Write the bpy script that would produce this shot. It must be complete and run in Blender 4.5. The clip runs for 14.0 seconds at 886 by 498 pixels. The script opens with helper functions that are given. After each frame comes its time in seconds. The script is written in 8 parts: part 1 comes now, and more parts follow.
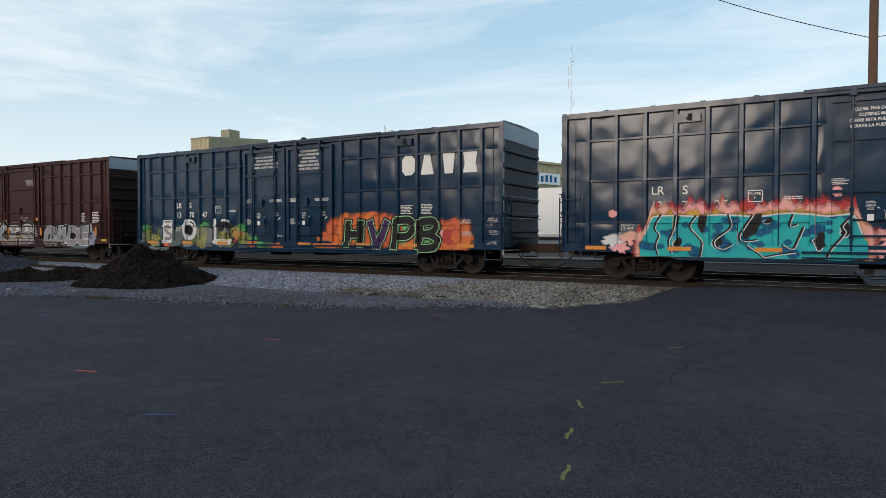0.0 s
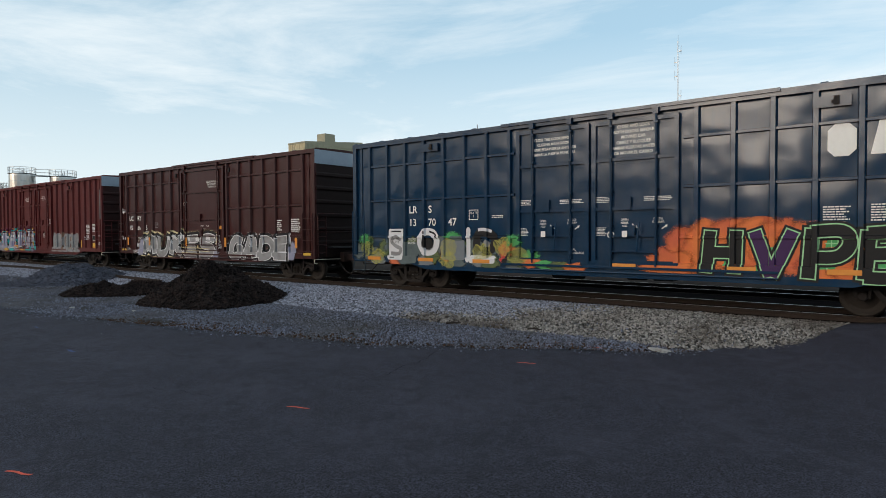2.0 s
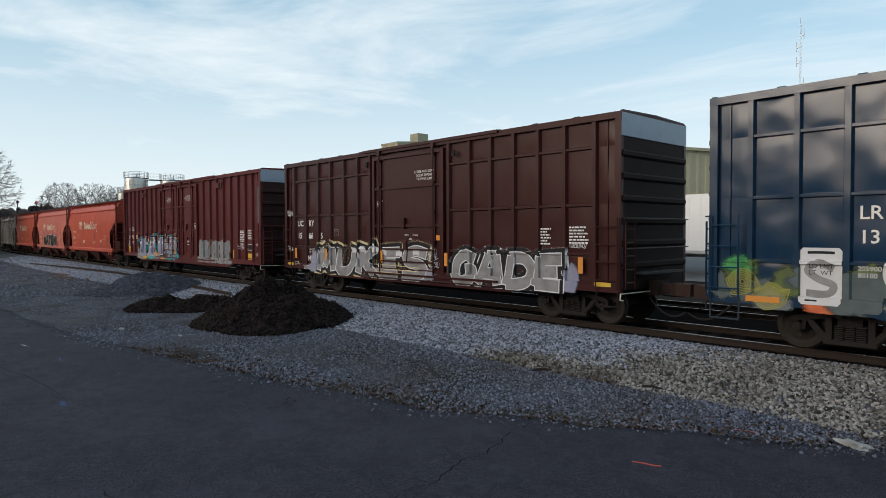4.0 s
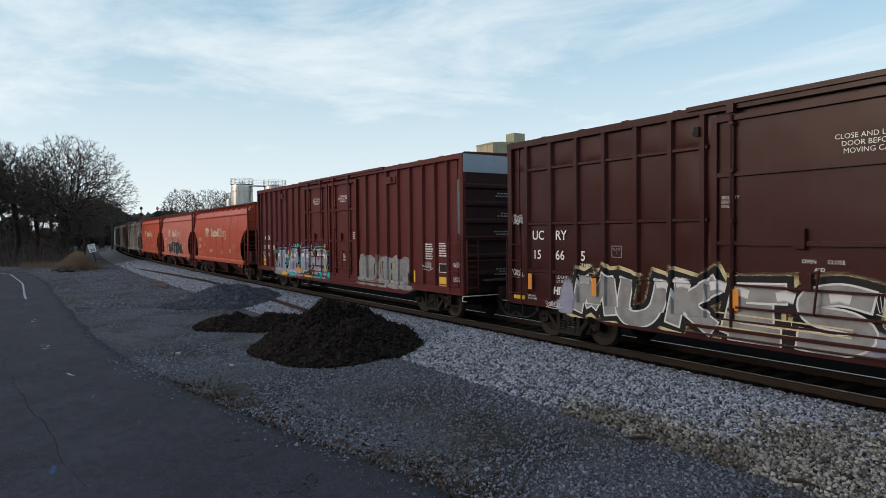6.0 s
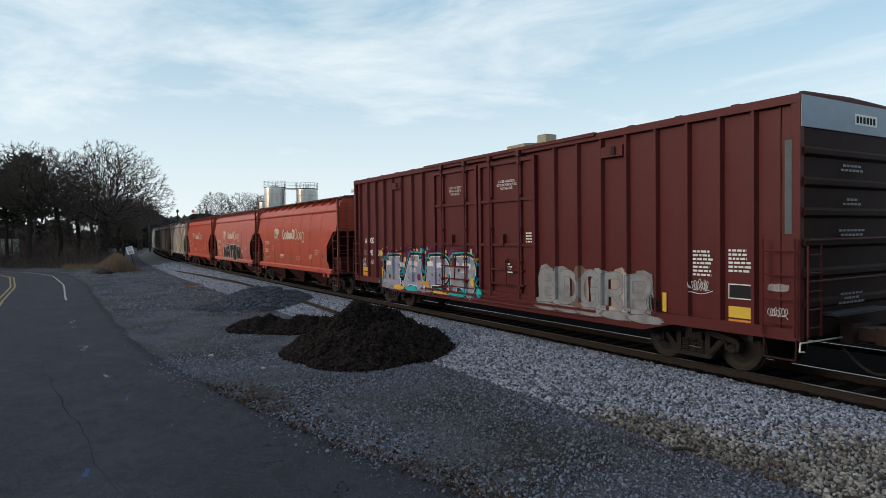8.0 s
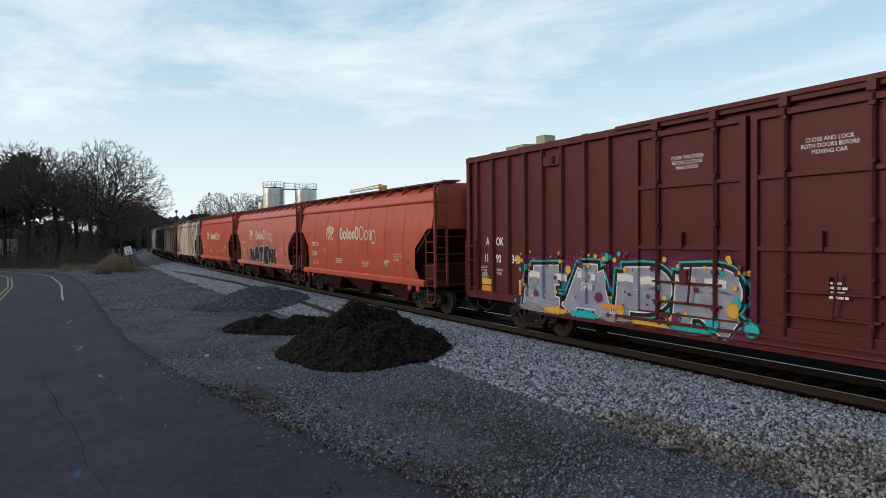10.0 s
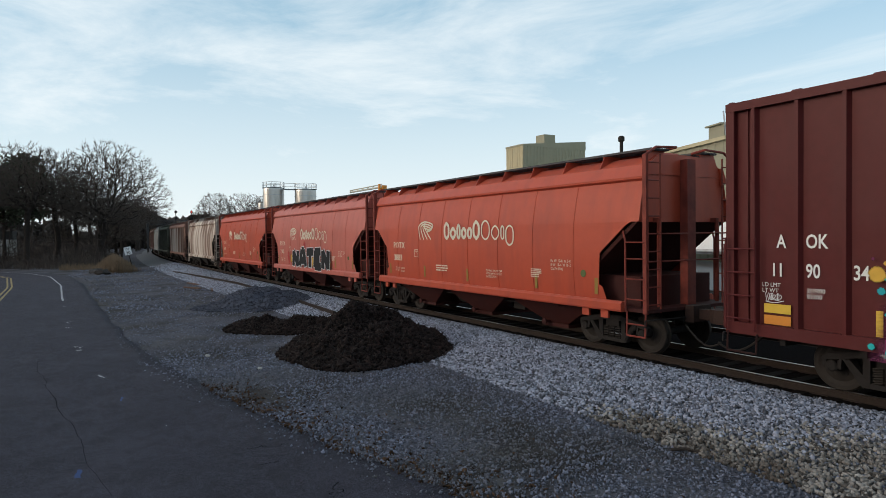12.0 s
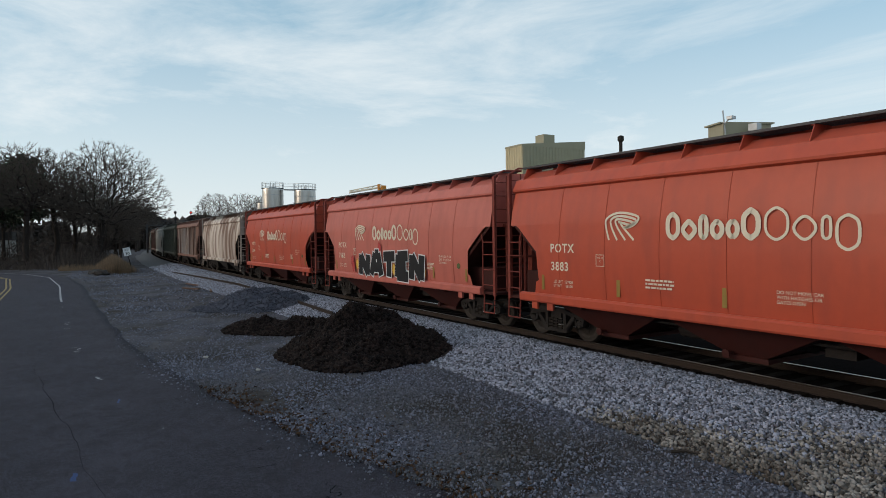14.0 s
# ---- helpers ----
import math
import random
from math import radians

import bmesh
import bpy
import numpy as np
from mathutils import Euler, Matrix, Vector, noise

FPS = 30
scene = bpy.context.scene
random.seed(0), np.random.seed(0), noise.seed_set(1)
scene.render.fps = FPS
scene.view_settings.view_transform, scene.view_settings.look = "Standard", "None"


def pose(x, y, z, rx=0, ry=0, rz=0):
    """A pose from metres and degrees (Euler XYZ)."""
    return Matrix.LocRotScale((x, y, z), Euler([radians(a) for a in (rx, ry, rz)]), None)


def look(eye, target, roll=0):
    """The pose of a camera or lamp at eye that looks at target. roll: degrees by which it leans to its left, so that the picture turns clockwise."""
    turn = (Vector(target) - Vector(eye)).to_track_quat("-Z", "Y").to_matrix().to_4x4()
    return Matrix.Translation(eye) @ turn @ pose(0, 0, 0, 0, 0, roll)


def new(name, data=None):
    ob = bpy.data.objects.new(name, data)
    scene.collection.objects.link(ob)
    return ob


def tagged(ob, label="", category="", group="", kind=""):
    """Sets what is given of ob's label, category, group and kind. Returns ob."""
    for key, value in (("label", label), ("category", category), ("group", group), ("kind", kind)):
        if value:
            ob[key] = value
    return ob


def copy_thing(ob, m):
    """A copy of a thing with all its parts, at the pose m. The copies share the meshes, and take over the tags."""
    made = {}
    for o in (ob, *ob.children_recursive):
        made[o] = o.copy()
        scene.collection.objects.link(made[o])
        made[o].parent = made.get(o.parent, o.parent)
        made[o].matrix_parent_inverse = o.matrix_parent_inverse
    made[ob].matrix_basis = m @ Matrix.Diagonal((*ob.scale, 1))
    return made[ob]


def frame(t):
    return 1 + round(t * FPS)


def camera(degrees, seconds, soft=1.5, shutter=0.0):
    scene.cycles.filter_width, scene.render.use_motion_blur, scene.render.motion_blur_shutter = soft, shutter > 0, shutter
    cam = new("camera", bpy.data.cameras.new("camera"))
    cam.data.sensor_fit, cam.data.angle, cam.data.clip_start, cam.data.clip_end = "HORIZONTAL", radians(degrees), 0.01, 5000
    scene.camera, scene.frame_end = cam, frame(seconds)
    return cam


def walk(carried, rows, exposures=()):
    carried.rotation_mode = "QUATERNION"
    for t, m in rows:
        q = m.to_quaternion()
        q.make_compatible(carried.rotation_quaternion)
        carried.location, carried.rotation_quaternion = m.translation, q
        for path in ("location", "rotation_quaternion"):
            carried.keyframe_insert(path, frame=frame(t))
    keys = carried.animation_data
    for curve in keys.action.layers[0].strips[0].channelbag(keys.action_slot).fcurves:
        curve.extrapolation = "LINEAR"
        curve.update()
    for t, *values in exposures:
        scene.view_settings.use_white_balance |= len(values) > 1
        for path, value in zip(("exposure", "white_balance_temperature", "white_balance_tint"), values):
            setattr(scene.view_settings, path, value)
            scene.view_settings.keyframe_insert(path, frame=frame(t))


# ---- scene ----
cam = camera(70.4, 14.0, soft=0.7)
PATH = [
    (0, (5.966, -19.897, 1.946), (4.956, -18.172, 1.892), -0.0),
    (0.5, (5.666, -19.177, 2.055), (4.569, -17.506, 2.001), -0.2),
    (1, (5.319, -18.495, 2.157), (4.156, -16.868, 2.103), -0.3),
    (1.5, (4.924, -17.76, 2.268), (3.707, -16.174, 2.214), -0.3),
    (2, (4.463, -17.029, 2.374), (3.198, -15.482, 2.32), -0.3),
    (2.5, (3.969, -16.267, 2.456), (2.651, -14.763, 2.403), -0.3),
    (3, (3.464, -15.545, 2.568), (2.088, -14.095, 2.515), -0.3),
    (3.5, (2.961, -14.872, 2.693), (1.523, -13.483, 2.637), -0.3),
    (6, (0.864, -12.11, 3.254), (-0.82, -11.031, 3.2), -0.6),
    (6.5, (0.692, -11.963, 3.301), (-1.038, -10.961, 3.247), -0.8),
    (7, (0.659, -11.969, 3.288), (-1.076, -10.975, 3.238), -0.7),
    (7.5, (0.639, -12.0, 3.282), (-1.094, -11.005, 3.232), -0.7),
    (8, (0.651, -12.018, 3.268), (-1.083, -11.022, 3.221), -0.7),
    (10.5, (0.62, -11.923, 3.239), (-1.112, -10.925, 3.195), -0.6),
    (11, (0.571, -11.927, 3.231), (-1.161, -10.928, 3.187), -0.7),
    (11.5, (0.568, -11.927, 3.226), (-1.165, -10.928, 3.182), -0.7),
    (12, (0.575, -11.944, 3.226), (-1.157, -10.945, 3.182), -0.7),
    (12.5, (0.576, -11.932, 3.234), (-1.156, -10.933, 3.19), -0.8),
    (13, (0.569, -11.906, 3.241), (-1.163, -10.906, 3.197), -0.8),
    (13.5, (0.567, -11.879, 3.244), (-1.166, -10.88, 3.199), -0.8),
    (14, (0.539, -11.893, 3.242), (-1.193, -10.893, 3.198), -0.8),
]
walk(cam, [(t, look(eye, target, roll)) for t, eye, target, roll in PATH], exposures=((0.0, 0.04), (3.5, 0.04), (6.5, 0.0), (11.0, 0.08), (14.0, -0.12)))

# ---- light ----
SUN_AZ, SUN_EL = radians(195), radians(14)
world = bpy.data.worlds.new("sky")
scene.world = world
world.use_nodes = True
wn, wl = world.node_tree.nodes, world.node_tree.links
sky = wn.new("ShaderNodeTexSky")
sky.sky_type, sky.sun_disc = "NISHITA", False
sky.sun_elevation, sky.sun_rotation = SUN_EL, SUN_AZ
sky.air_density, sky.dust_density, sky.ozone_density = 1.0, 0.6, 1.0
coord = wn.new("ShaderNodeTexCoord")
streak = wn.new("ShaderNodeMapping")
streak.inputs["Scale"].default_value = (1.1, 2.4, 8.0)
streak.inputs["Rotation"].default_value = (0.35, -0.25, 0.5)
cirrus = wn.new("ShaderNodeTexNoise")
cirrus.inputs["Scale"].default_value, cirrus.inputs["Detail"].default_value = 1.3, 10
cirrus.inputs["Roughness"].default_value = 0.62
cirrus.inputs["Distortion"].default_value = 0.4
veil = wn.new("ShaderNodeValToRGB")
veil.color_ramp.elements[0].position, veil.color_ramp.elements[1].position = 0.40, 0.74
veil.color_ramp.elements[0].color = (0.12, 0.12, 0.12, 1)
veil.color_ramp.elements[1].color = (0.9, 0.9, 0.9, 1)
low = wn.new("ShaderNodeSeparateXYZ")
haze = wn.new("ShaderNodeMapRange")
haze.inputs["From Min"].default_value, haze.inputs["From Max"].default_value = 0.0, 0.34
haze.inputs["To Min"].default_value, haze.inputs["To Max"].default_value = 0.85, 0.0
most = wn.new("ShaderNodeMath")
most.operation = "MAXIMUM"
cloud = wn.new("ShaderNodeMix")
cloud.data_type = "RGBA"
cloud.inputs["B"].default_value = (6.2, 6.6, 6.75, 1)
thin = wn.new("ShaderNodeMix")
thin.data_type = "RGBA"
thin.inputs["Factor"].default_value = 0.6
thin.inputs["B"].default_value = (2.6, 4.5, 5.75, 1)
back = wn["Background"]
back.inputs["Strength"].default_value = 0.15
wl.new(coord.outputs["Generated"], streak.inputs["Vector"])
wl.new(streak.outputs["Vector"], cirrus.inputs["Vector"])
wl.new(cirrus.outputs["Fac"], veil.inputs["Fac"])
wl.new(coord.outputs["Generated"], low.inputs["Vector"])
wl.new(low.outputs["Z"], haze.inputs["Value"])
wl.new(veil.outputs["Color"], most.inputs[0])
wl.new(haze.outputs["Result"], most.inputs[1])
wl.new(most.outputs["Value"], cloud.inputs["Factor"])
wl.new(sky.outputs["Color"], thin.inputs["A"])
wl.new(thin.outputs["Result"], cloud.inputs["A"])
near_sun = wn.new("ShaderNodeVectorMath")
near_sun.operation = "DOT_PRODUCT"
near_sun.inputs[1].default_value = (math.sin(SUN_AZ) * math.cos(SUN_EL), math.cos(SUN_AZ) * math.cos(SUN_EL), math.sin(SUN_EL))
spread = wn.new("ShaderNodeMapRange")
spread.interpolation_type = "SMOOTHSTEP"
spread.inputs["From Min"].default_value, spread.inputs["From Max"].default_value = 0.72, 1.0
spread.inputs["To Max"].default_value = 0.85
glow = wn.new("ShaderNodeMix")
glow.data_type, glow.blend_type = "RGBA", "ADD"
glow.inputs["B"].default_value = (10.0, 6.6, 3.6, 1)
wl.new(coord.outputs["Generated"], near_sun.inputs[0])
wl.new(near_sun.outputs["Value"], spread.inputs["Value"])
wl.new(spread.outputs["Result"], glow.inputs["Factor"])
wl.new(cloud.outputs["Result"], glow.inputs["A"])
wl.new(glow.outputs["Result"], back.inputs["Color"])

sun = new("sun", bpy.data.lights.new("sun", "SUN"))
sun.data.energy, sun.data.angle, sun.data.color = 1.0, radians(20), (1.0, 0.86, 0.72)
sun.matrix_world = look((0, 0, 0), (-math.sin(SUN_AZ) * math.cos(SUN_EL), -math.cos(SUN_AZ) * math.cos(SUN_EL), -math.sin(SUN_EL)))


# ---- materials ----
def material(name, colour, rough=0.6, metal=0.0, vary=0.25, grain=8.0, bump=0.15, dirt=None, dirt_scale=1.2, dirt_amount=0.35, spec=0.5, dents=0.0, dent_scale=1.0, streaks=0.0, piece=0.0, cut=(0.45, 0.72), patch=None, crisp=0.0, run=0.25):
    """Procedural surface: base colour with fine grain, broad stains, optional runs of grime, fine relief and panel dents."""
    m = bpy.data.materials.new(name)
    m.use_nodes = True
    n, l = m.node_tree.nodes, m.node_tree.links
    p = n["Principled BSDF"]
    p.inputs["Roughness"].default_value, p.inputs["Metallic"].default_value = rough, metal
    p.inputs["Specular IOR Level"].default_value = spec
    tc = n.new("ShaderNodeTexCoord")
    fine = n.new("ShaderNodeTexNoise")
    fine.inputs["Scale"].default_value, fine.inputs["Detail"].default_value = grain, 5
    l.new(tc.outputs["Object"], fine.inputs["Vector"])
    ramp = n.new("ShaderNodeMix")
    ramp.data_type = "RGBA"
    ramp.inputs["A"].default_value = (*[c * (1 - vary) for c in colour], 1)
    ramp.inputs["B"].default_value = (*[min(1, c * (1 + vary)) for c in colour], 1)
    if crisp:
        sharp = n.new("ShaderNodeMapRange")
        sharp.inputs["From Min"].default_value, sharp.inputs["From Max"].default_value = 0.5 - crisp, 0.5 + crisp
        l.new(fine.outputs["Fac"], sharp.inputs["Value"])
        l.new(sharp.outputs["Result"], ramp.inputs["Factor"])
    else:
        l.new(fine.outputs["Fac"], ramp.inputs["Factor"])
    out = ramp.outputs["Result"]
    if piece:
        info = n.new("ShaderNodeNewGeometry")
        value = n.new("ShaderNodeMapRange")
        value.inputs["To Min"].default_value, value.inputs["To Max"].default_value = 1 - piece, 1 + piece
        l.new(info.outputs["Random Per Island"], value.inputs["Value"])
        hsv = n.new("ShaderNodeHueSaturation")
        l.new(value.outputs["Result"], hsv.inputs["Value"])
        l.new(out, hsv.inputs["Color"])
        out = hsv.outputs["Color"]
    if dirt:
        broad = n.new("ShaderNodeTexNoise")
        broad.inputs["Scale"].default_value, broad.inputs["Detail"].default_value = dirt_scale, 6
        if streaks:
            sq = n.new("ShaderNodeMapping")
            sq.inputs["Scale"].default_value = (streaks, streaks, run)
            l.new(tc.outputs["Object"], sq.inputs["Vector"])
            l.new(sq.outputs["Vector"], broad.inputs["Vector"])
        else:
            l.new(tc.outputs["Object"], broad.inputs["Vector"])
        edge = n.new("ShaderNodeMapRange")
        edge.inputs["From Min"].default_value, edge.inputs["From Max"].default_value = cut
        edge.inputs["To Max"].default_value = dirt_amount
        l.new(broad.outputs["Fac"], edge.inputs["Value"])
        mix = n.new("ShaderNodeMix")
        mix.data_type = "RGBA"
        mix.inputs["B"].default_value = (*dirt, 1)
        l.new(edge.outputs["Result"], mix.inputs["Factor"])
        l.new(out, mix.inputs["A"])
        out = mix.outputs["Result"]
    if patch:
        tone, scale, amount = patch
        spot = n.new("ShaderNodeTexNoise")
        spot.inputs["Scale"].default_value, spot.inputs["Detail"].default_value = scale, 8
        spot.inputs["Roughness"].default_value, spot.inputs["Distortion"].default_value = 0.65, 0.6
        shove = n.new("ShaderNodeMapping")
        shove.inputs["Location"].default_value = (17.3, 5.1, 2.2)
        l.new(tc.outputs["Object"], shove.inputs["Vector"])
        l.new(shove.outputs["Vector"], spot.inputs["Vector"])
        edge2 = n.new("ShaderNodeMapRange")
        edge2.inputs["From Min"].default_value, edge2.inputs["From Max"].default_value = 0.47, 0.66
        edge2.inputs["To Max"].default_value = amount
        l.new(spot.outputs["Fac"], edge2.inputs["Value"])
        mix2 = n.new("ShaderNodeMix")
        mix2.data_type = "RGBA"
        mix2.inputs["B"].default_value = (*tone, 1)
        l.new(edge2.outputs["Result"], mix2.inputs["Factor"])
        l.new(out, mix2.inputs["A"])
        out = mix2.outputs["Result"]
    l.new(out, p.inputs["Base Color"])
    normal = None
    if dents:
        big = n.new("ShaderNodeTexNoise")
        big.inputs["Scale"].default_value, big.inputs["Detail"].default_value = dent_scale, 1
        l.new(tc.outputs["Object"], big.inputs["Vector"])
        b0 = n.new("ShaderNodeBump")
        b0.inputs["Strength"].default_value, b0.inputs["Distance"].default_value = 1.0, dents
        l.new(big.outputs["Fac"], b0.inputs["Height"])
        normal = b0.outputs["Normal"]
    if bump:
        b = n.new("ShaderNodeBump")
        b.inputs["Strength"].default_value, b.inputs["Distance"].default_value = bump, 0.02
        l.new(fine.outputs["Fac"], b.inputs["Height"])
        if normal:
            l.new(normal, b.inputs["Normal"])
        normal = b.outputs["Normal"]
    if normal:
        l.new(normal, p.inputs["Normal"])
    return m


ASPHALT = material("asphalt", (0.0285, 0.0282, 0.0412), 0.9, spec=0.25, vary=0.9, grain=70, bump=1.0, crisp=0.10, dirt=(0.046, 0.045, 0.063), dirt_scale=0.55, dirt_amount=0.6, patch=((0.015, 0.0148, 0.021), 3.4, 0.7))
DIRT = material("gravelly_dirt", (0.058, 0.060, 0.078), 0.95, spec=0.2, vary=0.7, grain=24, bump=0.9, crisp=0.14, dirt=(0.024, 0.021, 0.020), dirt_scale=0.42, dirt_amount=0.95, cut=(0.44, 0.62), patch=((0.092, 0.090, 0.096), 1.1, 0.6))
BALLAST = material("ballast_bed", (0.085, 0.088, 0.098), 0.95, vary=0.6, grain=30, bump=1.0)
STONE = material("crushed_stone", (0.200, 0.212, 0.262), 0.9, vary=0.35, grain=30, bump=0.3, piece=0.85)
DULL_STONE = material("dusty_gravel", (0.112, 0.122, 0.164), 0.95, vary=0.35, grain=30, bump=0.3, piece=0.75, dirt=(0.068, 0.064, 0.058), dirt_scale=0.38, dirt_amount=0.75)
MULCH = material("dark_mulch", (0.015, 0.010, 0.009), 0.9, spec=0.15, vary=0.5, grain=40, bump=0.5, piece=0.9)
# Oil-stained stone, with the shade under the cars put into its black
OILY_SHADE = material("oily_ballast_with_train_shade", (0.010, 0.009, 0.009), 1.0, spec=0.0, vary=0.6, grain=30, bump=0.8)
BROWN_STONE = material("dirty_brown_ballast", (0.195, 0.182, 0.170), 0.95, spec=0.2, vary=0.3, grain=30, bump=0.2, piece=0.9, dirt=(0.06, 0.045, 0.035), dirt_scale=0.6, dirt_amount=0.8)
CONCRETE = material("pale_street_concrete", (0.15, 0.154, 0.16), 0.9, spec=0.2, vary=0.2, grain=10, bump=0.2, dirt=(0.13, 0.13, 0.13), dirt_scale=0.5, dirt_amount=0.6)
BANK = material("brown_dirt_bank", (0.024, 0.0175, 0.0145), 0.95, spec=0.1, vary=0.5, grain=5, bump=0.8, dirt=(0.013, 0.010, 0.009), dirt_scale=0.9, dirt_amount=0.8)
CRACK = material("dark_crack_fill", (0.008, 0.008, 0.009), 1.0, spec=0.0, vary=0.2, bump=0.0)
FADED = {"red": material("faded_red_survey_paint", (0.62, 0.10, 0.06), 0.8, vary=0.3, grain=30, bump=0.0, spec=0.2, dirt=(0.05, 0.04, 0.04), dirt_scale=8, dirt_amount=0.7), "yellow": material("faded_yellow_survey_paint", (0.17, 0.16, 0.05), 0.8, vary=0.3, grain=30, bump=0.0, spec=0.2, dirt=(0.05, 0.05, 0.045), dirt_scale=8, dirt_amount=0.8), "blue": material("faded_blue_survey_paint", (0.03, 0.06, 0.17), 0.8, vary=0.3, grain=30, bump=0.0, spec=0.2, dirt=(0.045, 0.045, 0.05), dirt_scale=8, dirt_amount=0.7)}
GREY_HEAP = material("grey_aggregate", (0.055, 0.06, 0.083), 0.95, vary=0.3, grain=40, bump=0.4, piece=0.5)
RAIL = material("rusty_rail", (0.03, 0.021, 0.017), 0.8, 0.0, spec=0.2, vary=0.3, grain=20, bump=0.2)
RAIL_TOP = material("polished_rail_head", (0.35, 0.34, 0.33), 0.35, 0.9, vary=0.15, grain=12, bump=0.05)
TIE = material("creosoted_timber", (0.013, 0.011, 0.0105), 0.95, spec=0.03, vary=0.5, grain=10, bump=0.6)
IRON = material("grimy_cast_iron", (0.022, 0.019, 0.018), 0.8, 0.0, spec=0.2, vary=0.4, grain=12, bump=0.4)
WHEEL = material("worn_steel_wheel", (0.026, 0.021, 0.018), 0.7, 0.0, spec=0.25, vary=0.35, grain=10, bump=0.15)
TREAD = material("bright_wheel_tread", (0.30, 0.29, 0.28), 0.4, 0.9, vary=0.2, grain=10, bump=0.05)
NAVY = material("navy_car_paint", (0.0045, 0.028, 0.066), 0.22, 0.0, spec=0.36, vary=0.15, grain=6, bump=0.05, dirt=(0.03, 0.045, 0.06), dirt_scale=2.2, dirt_amount=0.3, dents=0.026, dent_scale=1.3, streaks=1.6)
# Dull weathered navy, made paler for the light falling on the ends
NAVY_END = material("lit_dull_navy_end_paint", (0.030, 0.042, 0.056), 0.55, 0.0, spec=0.15, vary=0.25, grain=6, bump=0.1, dirt=(0.03, 0.035, 0.04), dirt_scale=2, dirt_amount=0.5)
BROWN = material("dark_brown_car_paint", (0.043, 0.0115, 0.0112), 0.33, 0.0, spec=0.2, vary=0.15, grain=6, bump=0.05, dirt=(0.042, 0.02, 0.018), dirt_scale=2, dirt_amount=0.5, dents=0.02, dent_scale=1.1, streaks=1.6)
OXIDE = material("oxide_red_car_paint", (0.088, 0.0150, 0.0150), 0.5, 0.0, spec=0.2, vary=0.15, grain=6, bump=0.05, dirt=(0.085, 0.022, 0.022), dirt_scale=2, dirt_amount=0.5, dents=0.012, dent_scale=1.0, streaks=1.4)
# Weathered oxide red, darkened because the car's ends stand in shade
OXIDE_DARK = material("shaded_oxide_red_end_paint", (0.030, 0.012, 0.011), 0.7, 0.0, spec=0.15, vary=0.2, grain=6, bump=0.1, dirt=(0.03, 0.02, 0.018), dirt_scale=2, dirt_amount=0.7)
BROWN_END = material("dark_brown_end_paint", (0.02, 0.012, 0.011), 0.7, spec=0.15, vary=0.2, grain=6, bump=0.1)
POTASH = material("faded_orange_red_paint", (0.43, 0.074, 0.038), 0.42, 0.0, spec=0.32, vary=0.08, grain=5, bump=0.04, dirt=(0.30, 0.06, 0.04), dirt_scale=2.2, dirt_amount=0.6, dents=0.008, dent_scale=0.8, streaks=1.2)
POTASH_PALE = material("chalky_pink_red_paint", (0.45, 0.120, 0.090), 0.5, 0.0, spec=0.4, vary=0.08, grain=5, bump=0.04, dirt=(0.30, 0.08, 0.06), dirt_scale=2.2, dirt_amount=0.5, dents=0.008, dent_scale=0.8, streaks=1.2)
# Red paint darkened for the shade on slopes, bays and end platforms
POTASH_DARK = material("shaded_grimy_red_slope_paint", (0.05, 0.014, 0.012), 0.7, 0.0, spec=0.15, vary=0.2, grain=5, bump=0.1, dirt=(0.04, 0.016, 0.015), dirt_scale=2, dirt_amount=0.6)
# Ladders and end posts: grime, plus the end's shade dimmed into the colour
POTASH_END = material("shaded_grimy_orange_red_ironwork", (0.20, 0.042, 0.030), 0.6, 0.0, spec=0.2, vary=0.3, grain=8, bump=0.1, dirt=(0.10, 0.025, 0.02), dirt_scale=2.5, dirt_amount=0.7)
GRATE = material("dark_steel_grating", (0.06, 0.06, 0.065), 0.6, 0.5, vary=0.3, grain=30, bump=0.3)
STAINED = material("rust_stained_cream_paint", (0.50, 0.45, 0.40), 0.7, vary=0.12, grain=5, bump=0.1, dirt=(0.12, 0.06, 0.038), dirt_scale=1.6, dirt_amount=0.95, streaks=0.6, cut=(0.42, 0.56), run=0.03)
RUST_GREY = material("rusty_brown_hopper_paint", (0.17, 0.085, 0.065), 0.75, vary=0.2, grain=5, bump=0.1, dirt=(0.10, 0.05, 0.035), dirt_scale=2, dirt_amount=0.9, streaks=1.5)
GREEN_CAR = material("moss_green_hopper_paint", (0.05, 0.055, 0.04), 0.7, vary=0.2, grain=5, bump=0.1, dirt=(0.03, 0.03, 0.025), dirt_scale=2, dirt_amount=0.8, streaks=1.5)
GREY_CAR = material("light_grey_hopper_paint", (0.30, 0.30, 0.29), 0.6, vary=0.15, grain=5, bump=0.1, dirt=(0.14, 0.12, 0.10), dirt_scale=2, dirt_amount=0.8, streaks=1.5)
GALV = material("galvanised_sheet", (0.42, 0.44, 0.46), 0.45, 0.4, vary=0.15, grain=5, bump=0.05, dirt=(0.25, 0.25, 0.25), dirt_scale=2, dirt_amount=0.5)
BLUE_GREY = material("blue_grey_plate_paint", (0.25, 0.30, 0.36), 0.5, vary=0.12, grain=6, bump=0.05)
WHITE = material("white_lettering", (0.72, 0.72, 0.70), 0.6, vary=0.06, grain=10, bump=0.0)
CREAM = material("cream_lettering", (0.66, 0.60, 0.48), 0.6, vary=0.08, grain=10, bump=0.0)
ORANGE = material("amber_reflective_strip", (0.62, 0.23, 0.025), 0.5, vary=0.1, grain=10, bump=0.0)
